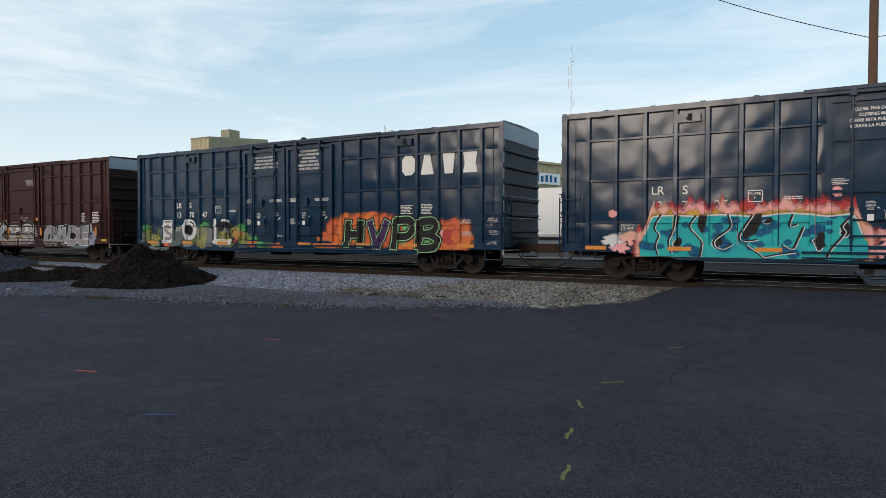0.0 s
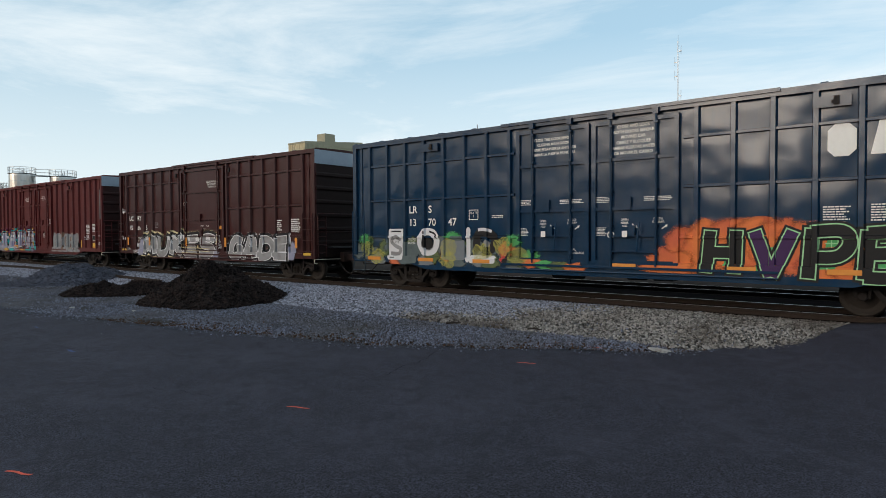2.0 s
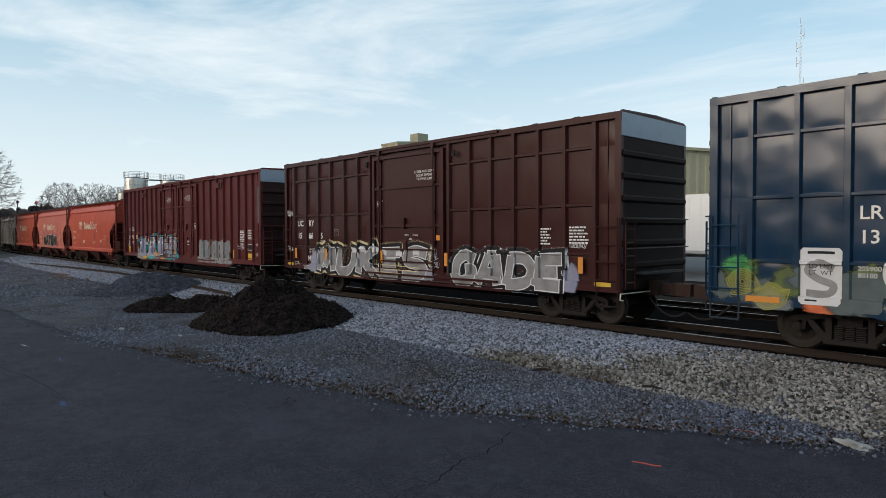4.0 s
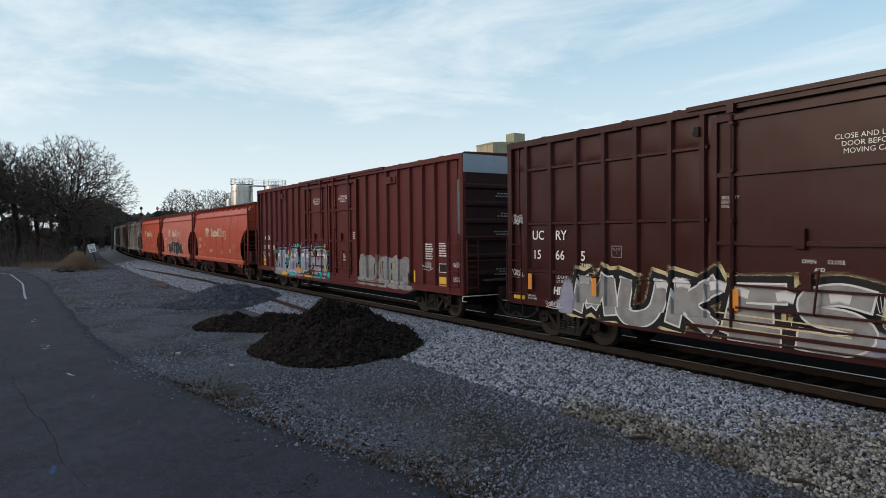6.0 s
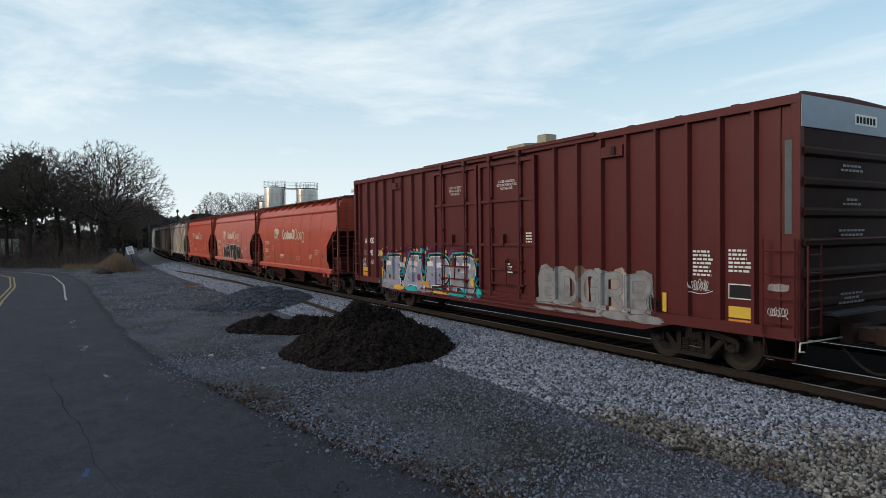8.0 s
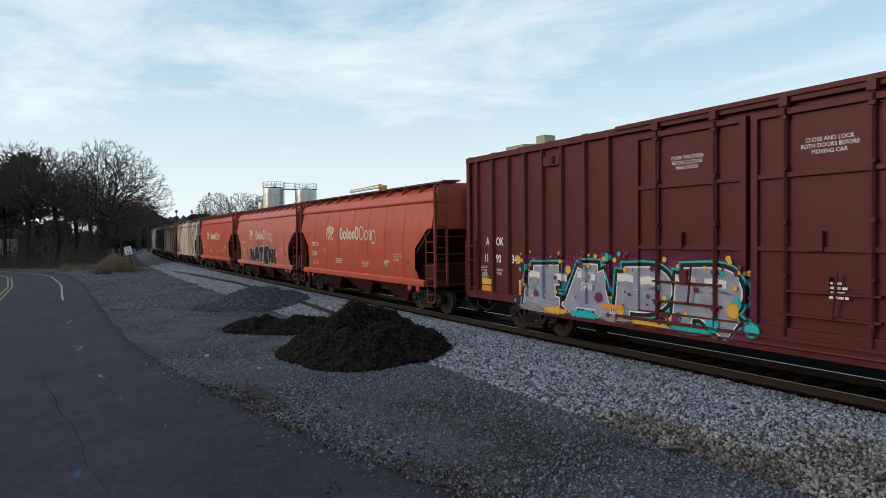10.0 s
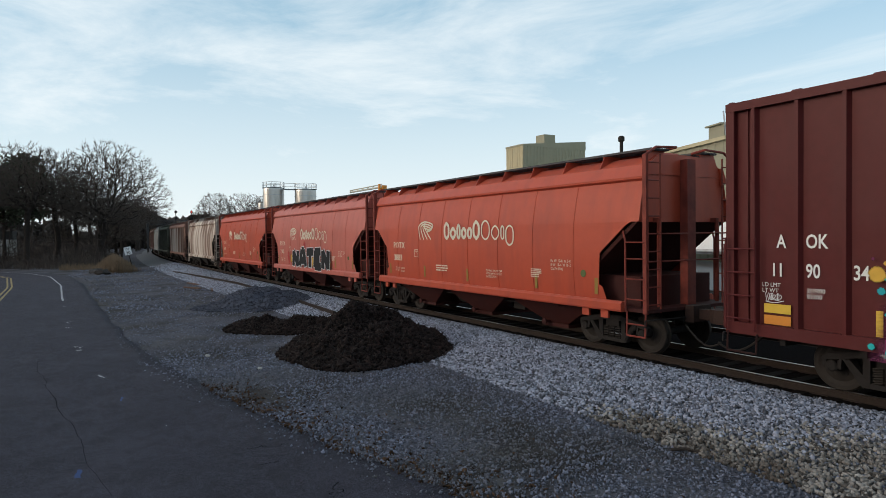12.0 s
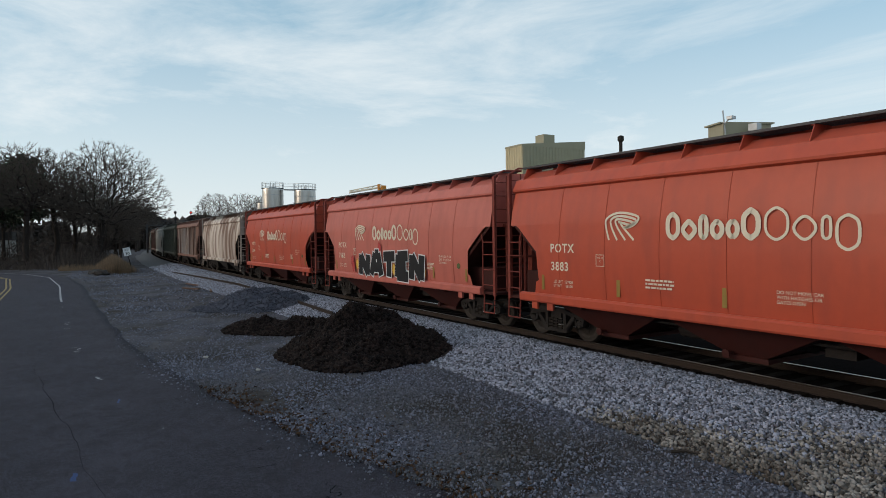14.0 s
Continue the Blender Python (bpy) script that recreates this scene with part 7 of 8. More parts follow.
def train():
    add_car(freight_1(), -0.58 + 9.225, 7)
    add_car(freight_2(), -2.575 - 9.225, 7)
    add_car(freight_3(), -23.12 - 7.725, 6)
    add_car(freight_4(), -40.62 - 9.44, 6.9)
    add_car(potash(6.15, POTASH, "orange-red covered hopper with cream blocks of lettering", "3883", 3.64, 1), -68.25, 5)
    add_car(potash(6.05, POTASH_PALE, "faded pink-red covered hopper with black graffiti", "7182", 3.55, 2, True), -82.35, 5)
    add_car(potash(6.1, POTASH, "orange-red covered hopper behind the faded one", "3889", 3.6, 3), -97.0, 5)
    far = [(STAINED, 6.6, False, "cream covered hopper streaked with brown rust"), (RUST_GREY, 6.6, True, "rusty brown ribbed hopper"), (GREEN_CAR, 6.4, True, "dark moss-green covered hopper"), (GREY_CAR, 6.4, False, "pale grey covered hopper"), (RUST_GREY, 6.4, True, "dark brown covered hopper"), (GREEN_CAR, 6.4, False, "dark green covered hopper"), (RUST_GREY, 6.4, True, "brown covered hopper in the far tree shade")]
    x = -112.4
    for k, (mat, s, straight, label) in enumerate(far):
        add_car(hopper(s, mat, IRON, label, seed=10 + k, straight=straight, detail=False, rib=STAINED if k == 1 else None), x, 5)
        x -= 16.2


# ---- background ----
def ribbed_wall(bm, p, q, z0, z1, pitch=0.6, depth=0.06):
    """Profiled sheet wall between two ground points, ribs facing its outer side."""
    p, q = Vector((*p, 0)), Vector((*q, 0))
    d = q - p
    n = max(1, int(d.length / pitch))
    out = Vector((d.y, -d.x, 0)).normalized() * depth
    prev = None
    for k in range(n):
        for f, o in ((0, 0), (0.3, 0), (0.4, 1), (0.7, 1), (0.8, 0)):
            c = p + d * ((k + f) / n) + out * o
            row = [bm.verts.new((c.x, c.y, z0)), bm.verts.new((c.x, c.y, z1))]
            if prev:
                bm.faces.new((prev[0], row[0], row[1], prev[1]))
            prev = row
    row = [bm.verts.new((q.x, q.y, z0)), bm.verts.new((q.x, q.y, z1))]
    bm.faces.new((prev[0], row[0], row[1], prev[1]))


def sheet_building(name, corner, a, b, height, mats, label, pitch=0.6, roof_mat=None, rise=0.0):
    """Building on a parallelogram: corner nearest the track, walls along a and b."""
    root = empty(name)
    c, a, b = Vector(corner), Vector(a), Vector(b)
    pts = [c + a, c, c + b, c + a + b]
    for k, mat in enumerate((mats[0], mats[1], mats[1], mats[0])):
        bm = bmesh.new()
        ribbed_wall(bm, pts[k], pts[(k + 1) % 4], -0.2, height, pitch)
        part("wall", bm, mat, root)
    bm = bmesh.new()
    lo = [bm.verts.new((p.x, p.y, height)) for p in pts]
    grow = [(p - (c + (a + b) / 2)) * 1.015 + c + (a + b) / 2 for p in pts]
    e0 = [bm.verts.new((p.x, p.y, height - 0.02)) for p in grow]
    e1 = [bm.verts.new((p.x, p.y, height + 0.22 + (rise if k >= 2 else 0))) for k, p in enumerate(grow)]
    bm.faces.new(e0[::-1])
    bm.faces.new(e1)
    for k in range(4):
        bm.faces.new((e0[k], e0[(k + 1) % 4], e1[(k + 1) % 4], e1[k]))
    bmesh.ops.delete(bm, geom=lo, context="VERTS")
    part("roof", bm, roof_mat or mats[1], root)
    return tagged(root, label, "building"), root


def railing(bm, cx, cy, z, r, n=14):
    for h in (0.45, 0.9):
        for k in range(n):
            a, b = 6.28319 * k / n, 6.28319 * (k + 1) / n
            tube(bm, (cx + r * math.cos(a), cy + r * math.sin(a), z + h), (cx + r * math.cos(b), cy + r * math.sin(b), z + h), 0.035, n=4)
    for k in range(n):
        a = 6.28319 * k / n
        tube(bm, (cx + r * math.cos(a), cy + r * math.sin(a), z), (cx + r * math.cos(a), cy + r * math.sin(a), z + 0.9), 0.035, n=4)


def tank(x, y, r, top, label):
    root = empty("storage_tank", pose(x, y, 0))
    bm = bmesh.new()
    lathe(bm, [(r, -0.1), (r, top - 0.3), (r * 0.98, top - 0.1), (0.2, top + 0.25)], 28, (0, 0, 0))
    part("shell", bm, STEEL_TANK, root, smooth=False)
    bm = bmesh.new()
    for k in range(4):
        z = top * (0.3 + 0.2 * k)
        lathe(bm, [(r, z - 0.06), (r + 0.04, z - 0.05), (r + 0.04, z + 0.05), (r, z + 0.06)], 28, (0, 0, 0))
    part("hoop", bm, GALV, root)
    bm = bmesh.new()
    lathe(bm, [(r * 0.9, top - 0.04), (r + 0.1, top - 0.03), (r + 0.1, top + 0.02), (r * 0.9, top + 0.03)], 28, (0, 0, 0))
    part("walkway", bm, GRATE, root)
    bm = bmesh.new()
    railing(bm, 0, 0, top, r + 0.05)
    tagged(part("railing", bm, GALV, root), kind="stuff")
    bm = bmesh.new()
    tube(bm, (r * 0.3, 0, top), (r * 0.3, 0, top + 0.8), 0.06, n=6)
    tube(bm, (-r * 0.4, 0.2, top), (-r * 0.4, 0.2, top + 0.6), 0.08, n=6)
    part("vent_pipe", bm, GALV, root)
    return tagged(root, label, "tank", "steel storage tanks")


def trailer(x0, x1, y, label):
    """White box semi-trailer on wheels and landing legs."""
    root = empty("semi_trailer", pose(0, 0, 0.6 if y < 18 else 0.95))
    bm = bmesh.new()
    box(bm, x0, x1, y, y + 2.5, 1.15, 4.0)
    part("box_body", bm, WHITE_PAINT, root)
    for x in np.arange(x0 + 0.6, x1, 0.6):
        bm = bmesh.new()
        box(bm, x - 0.02, x + 0.02, y - 0.012, y, 1.25, 3.9)
        part("rib", bm, WHITE_PAINT, root)
    bm = bmesh.new()
    box(bm, x0, x1, y - 0.02, y + 2.52, 1.05, 1.2)
    box(bm, x0 + 0.5, x1 - 0.5, y + 0.7, y + 1.8, 0.85, 1.05)
    part("chassis", bm, GALV, root)
    for x in (x1 - 1.3, x1 - 2.5):
        for s in (0.05, 2.15):
            wheel = empty("wheel", pose(x, y + s, 0.5))
            wheel.parent = root
            bm = bmesh.new()
            lathe(bm, [(0.28, 0), (0.45, 0.02), (0.5, 0.08), (0.5, 0.22), (0.45, 0.28), (0.28, 0.3)], 20, (0, 0, 0), "y")
            part("tyre", bm, IRON, wheel)
            bm = bmesh.new()
            lathe(bm, [(0.06, -0.03), (0.10, 0.03), (0.24, 0.06), (0.28, 0.01), (0.28, 0.05), (0.06, 0.08)], 16, (0, 0, 0), "y")
            part("rim", bm, WHITE_PAINT, wheel)
    bm = bmesh.new()
    for s in (0.4, 2.0):
        box(bm, x0 + 2.2, x0 + 2.35, y + s, y + s + 0.12, 0.0, 1.1)
    part("landing_leg", bm, GALV, root)
    return tagged(root, label, "trailer", "parked trailers")


def buildings():
    hall, root = sheet_building("factory_hall", (-26, 25), (-37.6, 13.6), (12.2, 33.8), 9.3, (BEIGE_DARK, BEIGE), "long beige sheet-metal factory hall behind the railway", 0.9)
    bm = bmesh.new()
    c, d = Vector((-18.5, 45.4)), Vector((0.34, 0.94))
    n = Vector((0.94, -0.34)) * 0.12
    q = [bm.verts.new((*(c + d * a + n), z)) for a, z in ((-4.5, 7.1), (1.2, 7.1), (1.2, 8.3), (-4.5, 8.3))]
    bm.faces.new(q)
    part("sign_board", bm, WHITE_PAINT, root, "white sign board with blue bars")
    bm = bmesh.new()
    n = Vector((0.94, -0.34)) * 0.14
    for k in range(7):
        a = -4.1 + 0.72 * k
        h = 0.75 if k % 3 else 0.6
        bm.faces.new([bm.verts.new((*(c + d * aa + n), z)) for aa, z in ((a, 7.35), (a + 0.42, 7.35), (a + 0.42, 7.35 + h), (a, 7.35 + h))])
    part("sign_bars", bm, SPRAY["blue"], root)
    bm = bmesh.new()
    tube(bm, (-26, 25, 9.4), (-26.2, 25, 11.2), 0.05, n=6)
    tube(bm, (-26.2, 25, 10.2), (-25.3, 24.6, 10.6), 0.04, n=6)
    box(bm, -25.5, -25.1, 24.4, 24.8, 10.45, 10.65)
    part("roof_antenna", bm, GALV, root)
    bm = bmesh.new()
    prism(bm, [(-26.1, 24.9), (-24.9, 28.2), (-26.5, 28.8), (-27.7, 25.5)], "z", 9.5, 10.35)
    prism(bm, [(-26.25, 24.75), (-24.7, 28.3), (-26.4, 28.95), (-27.95, 25.4)], "z", 10.35, 10.45)
    part("parapet", bm, BEIGE_DARK, root)
    bm = bmesh.new()
    box(bm, -25.2, -24.6, 26.2, 26.7, 9.8, 10.25)
    part("floodlight", bm, GALV, root, "small white floodlight on the eave")
    bm = bmesh.new()
    tube(bm, (-43, 33, 9), (-43, 33, 12.2), 0.16, n=10)
    lathe(bm, [(0.16, 0), (0.3, 0.1), (0.3, 0.5), (0.16, 0.6)], 10, (-43, 33, 11.9))
    part("flue", bm, IRON, root)
    _, root = sheet_building("tower_block", (-63.1, 36.6), (-3.6, 0), (0, 10.4), 14.4, (BEIGE, BEIGE_DARK), "tall beige sheet-metal tower with a roof unit", 0.5, None, 0.9)
    bm = bmesh.new()
    box(bm, -65.0, -63.3, 40.2, 42.0, 14.6, 16.1)
    part("roof_unit", bm, BEIGE_DARK, root)
    _, root = sheet_building("blue_shed", (-0.85, 37), (-16, 2.9), (2.1, 11.5), 4.85, (BLUE_WALL, BLUE_WALL), "blue sheet-metal shed with beige doors beyond the street", 0.45, GALV)
    along, out = Vector((0.18, 0.984)), Vector((0.984, -0.18))
    for at in (1.6, 8.6):
        base = Vector((-0.85, 37)) + along * at + out * 0.08
        door = empty("door", Matrix.Translation((base.x, base.y, 1.62)) @ Matrix.Rotation(math.atan2(along.y, along.x), 4, "Z"))
        door.parent = root
        bm = bmesh.new()
        box(bm, 0.08, 1.15, -0.06, 0.02, 0.0, 2.1)
        part("leaf", bm, BEIGE, door, "beige steel door leaf")
        bm = bmesh.new()
        for a, b, c, d in ((0.0, 0.08, 0.0, 2.18), (1.15, 1.23, 0.0, 2.18), (0.08, 1.15, 2.1, 2.18)):
            box(bm, a, b, -0.09, 0.02, c, d)
        part("frame", bm, RUSTY, door, "rust-red door frame")
    sheet_building("grey_house", (-128, -34), (-9, 0), (0, 12), 3.4, (GREY_CAR, GREY_CAR), "low pale grey house behind the bare trees", 0.3, IRON, 1.2)
    tank(-100.3, 15.0, 1.65, 11.1, "tall stainless tank with a railed top")
    tank(-97.9, 19.5, 1.7, 10.8, "tall stainless tank beside its twin")
    tank(-104.0, 14.3, 0.9, 9.0, "narrow pale tank beside the tall ones")
    tank(-4.0, 44.6, 1.2, 6.5, "stainless tank behind the blue shed")
    tank(2.4, 54.5, 1.05, 7.4, "tall stainless tank beyond the blue shed")
    tank(-0.2, 55.4, 1.35, 6.2, "squat stainless tank beyond the blue shed")
    root = empty("yard_light", pose(-1.3, 51.5, 1.6))
    bm = bmesh.new()
    tube(bm, (0, 0, 0), (0, 0, 6.0), 0.06, 0.04, n=6)
    part("pole", bm, GRATE, root)
    bm = bmesh.new()
    lathe(bm, [(0.05, 0.0), (0.24, 0.02), (0.24, 0.12), (0.05, 0.18)], 10, (0, 0, 5.95))
    part("lamp_head", bm, GRATE, root)
    tagged(root, "thin steel yard light pole with a round head", "lamp post")
    root = empty("pallet_stack", pose(2.6, 45.6, 1.66, 0, 0, 80))
    for k in range(7):
        for j in range(3):
            bm = bmesh.new()
            box(bm, -0.55, 0.55, -0.5 + 0.42 * j, -0.36 + 0.42 * j, 0.2 * k, 0.2 * k + 0.12)
            part("bearer", bm, TIE_BROWN, root)
        bm = bmesh.new()
        box(bm, -0.56 + 0.02 * (k % 2), 0.56, -0.52, 0.52, 0.2 * k + 0.12, 0.2 * k + 0.19)
        part("deck_board", bm, STRAW, root)
    tagged(root, "stack of worn brown timber pallets by the shed", "pallets")
    root = empty("tank_bridge")
    bm = bmesh.new()
    box(bm, -99.8, -98.2, 16.3, 18.2, 10.8, 10.9)
    tube(bm, (-99.8, 16.3, 11.8), (-98.2, 18.2, 11.8), 0.04, n=4)
    tube(bm, (-99.8, 16.3, 11.35), (-98.2, 18.2, 11.35), 0.04, n=4)
    part("deck", bm, GALV, root)
    tagged(root, "galvanised walkway linking the two tank tops", "walkway")
    trailer(-17, -3.5, 16, "white box trailer parked by the street")
    trailer(-32, -18, 22, "white box trailer parked at the factory")
    # roof crane
    root = empty("jib_crane")
    bm = bmesh.new()
    tube(bm, (-88.6, 23.4, 9.85), (-85.6, 27.3, 10.55), 0.14, n=6)
    tube(bm, (-88.6, 23.4, 10.1), (-85.6, 27.3, 10.95), 0.08, n=6)
    for k in range(7):
        a = k / 6
        tube(bm, (-88.6 + 3.0 * a, 23.4 + 3.9 * a, 9.85 + 0.7 * a), (-88.6 + 3.0 * min(1, a + 0.12), 23.4 + 3.9 * min(1, a + 0.12), 10.1 + 0.85 * min(1, a + 0.12)), 0.05, n=5)
    part("jib", bm, CREAM, root, "pale lattice jib")
    bm = bmesh.new()
    tube(bm, (-85.8, 27.0, 0), (-85.8, 27.0, 11.0), 0.2, n=8)
    box(bm, -86.3, -85.3, 27.3, 28.0, 10.1, 10.8)
    part("crane_post", bm, ORANGE, root)
    tagged(root, "pale orange jib crane above the yard", "crane")
    # small street behind the tracks, verge and fence
    tagged(grid_sheet("street", np.linspace(-60, 60, 31), np.linspace(14.4, 29.4, 16), lambda x, y: 0.40 + 0.80 * step(14.0, 26.0, y), CONCRETE), "pale grey concrete side street behind the railway", "road", kind="structure")
    tagged(grid_sheet("verge", np.linspace(-18, 44, 32), np.linspace(28.6, 52, 13), lambda x, y: 1.24 + 0.46 * step(28.6, 35, y) + 0.04 * noise.noise((x, y, 3)), GRASS), "dull winter grass verge by the shed", "grass", kind="structure")
    root = empty("chain_fence")
    for k in range(12):
        x = -12 + k * 1.6
        bm = bmesh.new()
        tube(bm, (x, 34.6, 0.2), (x, 34.6, 2.3), 0.035, n=6)
        part("post", bm, GRATE, root)
    bm = bmesh.new()
    for z in (0.5, 1.4, 2.25):
        tube(bm, (-12, 34.6, z), (5.6, 34.6, z), 0.025, n=5)
    part("rail", bm, GRATE, root)
    root.matrix_basis = pose(0, 0, 1.3)
    tagged(root, "galvanised fence in front of the blue shed", "fence")
    root = empty("guard_rail")
    for x in (-6.2, -4.3):
        bm = bmesh.new()
        tube(bm, (x, 33.2, 0), (x, 33.2, 1.5), 0.06, n=8)
        part("post", bm, YELLOW, root)
    bm = bmesh.new()
    for z in (0.8, 1.45):
        tube(bm, (-6.2, 33.2, z), (-4.3, 33.2, z), 0.05, n=6)
    part("rail", bm, YELLOW, root)
    root.matrix_basis = pose(0, 0, 1.5)
    tagged(root, "yellow tube guard rail by the street", "barrier")


def masts():
    root = empty("radio_mast", pose(-137.7, 400, 0))
    bm = bmesh.new()
    r = 0.55
    legs = [(r * math.cos(a), r * math.sin(a)) for a in (0.3, 2.4, 4.5)]
    for x, y in legs:
        tube(bm, (x, y, 0), (x, y, 126), 0.10, n=4)
    for k in range(60):
        for i in range(3):
            a, b = legs[i], legs[(i + 1) % 3]
            tube(bm, (*a, k * 2.1), (*b, k * 2.1 + 2.1), 0.05, n=3)
    part("lattice", bm, GALV, root)
    bm = bmesh.new()
    tube(bm, (0, 0, 126), (0, 0, 130), 0.12, n=5)
    for z, s in ((119, 1), (112, -1), (103, -1), (90, 1)):
        box(bm, *sorted((s * 0.6, s * 2.2)), -0.3, 0.3, z, z + 0.6)
        tube(bm, (s * 2.0, 0, z - 2), (s * 2.0, 0, z + 4), 0.14, n=5)
    part("antenna", bm, GALV, root)
    tagged(root, "slender grey lattice radio mast far off", "mast")
    root = empty("utility_pole", pose(7.75, 6.6, 0))
    bm = bmesh.new()
    tube(bm, (0, 0, 0), (0, 0, 12.5), 0.17, 0.13, n=10)
    part("pole", bm, TIE_BROWN, root)
    bm = bmesh.new()
    box(bm, -1.2, 1.2, -0.06, 0.06, 11.6, 11.75)
    part("crossarm", bm, TIE_BROWN, root)
    for x, dx, dy, dz in ((-0.1, -8, -4.7, 2.7), (0.1, 8, 0.5, 1)):
        bm = bmesh.new()
        prev = None
        for k in range(13):
            a = k / 12
            p = (x + dx * a, dy * a, 8.7 + dz * a - 0.25 * math.sin(math.pi * a))
            if prev:
                tube(bm, prev, p, 0.014, n=4)
            prev = p
        part("cable", bm, IRON, root)
    tagged(root, "brown wooden utility pole with slack cables", "pole")
    # signal gantry over the far track
    root = empty("signal_gantry", pose(-148, 0, 0))
    bm = bmesh.new()
    for y in (0.6, 12):
        box(bm, -0.2, 0.2, y - 0.2, y + 0.2, 0, 7.2)
    for z in (6.2, 7.2):
        for x in (-0.4, 0.4):
            tube(bm, (x, 0.6, z), (x, 12, z), 0.07, n=4)
    for k in range(12):
        y = 0.6 + 11.4 * k / 12
        tube(bm, (-0.4, y, 6.2), (-0.4, y + 0.95, 7.2), 0.05, n=4)
        tube(bm, (0.4, y, 7.2), (0.4, y + 0.95, 6.2), 0.05, n=4)
    part("truss", bm, GRATE, root)
    for y in (6.2, 9.4):
        bm = bmesh.new()
        tube(bm, (0.5, y, 6.2), (0.5, y, 9.4), 0.09, n=6)
        for z in (7.6, 9.0):
            lathe(bm, [(0.1, -0.1), (0.3, -0.08), (0.3, 0.02), (0.1, 0.05)], 12, (0.7, y, z), "x")
        part("signal_head", bm, SPRAY["black"], root)
    bm = bmesh.new()
    lathe(bm, [(0.02, 0.0), (0.13, 0.0), (0.13, 0.04), (0.02, 0.05)], 10, (0.78, 9.4, 9.0), "x")
    part("red_light", bm, RED_LIGHT, root, "lit red lamp")
    tagged(root, "steel signal gantry with black heads and a red light", "signal")
    # leaning speed sign
    root = empty("speed_sign", pose(-69.5, -7.5, 0, 0, 14, 0))
    bm = bmesh.new()
    tube(bm, (0, 0, -0.1), (0, 0, 2.72), 0.04, n=6)
    part("post", bm, IRON, root)
    bm = bmesh.new()
    box(bm, 0.045, 0.06, -0.32, 0.32, 1.95, 2.75)
    part("panel", bm, WHITE_PAINT, root, "white rectangular panel")
    ob = letters("SPEED\nLIMIT", 0.16, root, 0, 0, 0, SPRAY["black"], align="CENTER", line=0.9)
    ob.matrix_basis = pose(0.065, 0, 2.56, 90, 0, 90)
    ob = letters("30", 0.38, root, 0, 0, 0, SPRAY["black"], align="CENTER", bold=0.01)
    ob.matrix_basis = pose(0.065, 0, 2.03, 90, 0, 90)
    root.matrix_basis = pose(-69.5, -7.35, -0.25, 13, 0, 0)
    tagged(root, "leaning white speed limit sign on a thin post", "sign")


LEAF = material("dead_brown_leaf", (0.055, 0.032, 0.02), 0.9, spec=0.1, vary=0.4, grain=20, bump=0.0, piece=0.7)
TIE_BROWN_ = 0
TIE_BROWN = material("weathered_pole_timber", (0.11, 0.06, 0.04), 0.9, vary=0.4, grain=6, bump=0.4)
RED_LIGHT = bpy.data.materials.new("red_signal_lamp")
RED_LIGHT.use_nodes = True
RED_LIGHT.node_tree.nodes["Principled BSDF"].inputs["Base Color"].default_value = (0.6, 0.02, 0.02, 1)
RED_LIGHT.node_tree.nodes["Principled BSDF"].inputs["Emission Color"].default_value = (1, 0.05, 0.03, 1)
RED_LIGHT.node_tree.nodes["Principled BSDF"].inputs["Emission Strength"].default_value = 1.5


def limbs(name, p, q, r1, r2, mat, parent, sides=3):
    """Many tapered sticks as one mesh: ends p and q, radii r1 and r2."""
    d = q - p
    d /= np.linalg.norm(d, axis=1)[:, None] + 1e-9
    helper = np.where(np.abs(d[:, 2:3]) > 0.8, np.array([[1.0, 0, 0]]), np.array([[0, 0, 1.0]]))
    a = np.cross(d, helper)
    a /= np.linalg.norm(a, axis=1)[:, None]
    b = np.cross(d, a)
    rows = []
    for c, r in ((p, r1), (q, r2)):
        for k in range(sides):
            t = 6.28319 * k / sides
            rows.append(c + r[:, None] * (math.cos(t) * a + math.sin(t) * b))
    v = np.stack(rows, 1).reshape(-1, 3)
    f = np.array([(k, (k + 1) % sides, sides + (k + 1) % sides, sides + k) for k in range(sides)])
    return from_arrays(name, v, (f[None] + 2 * sides * np.arange(len(p))[:, None, None]).reshape(-1, 4), mat, parent)


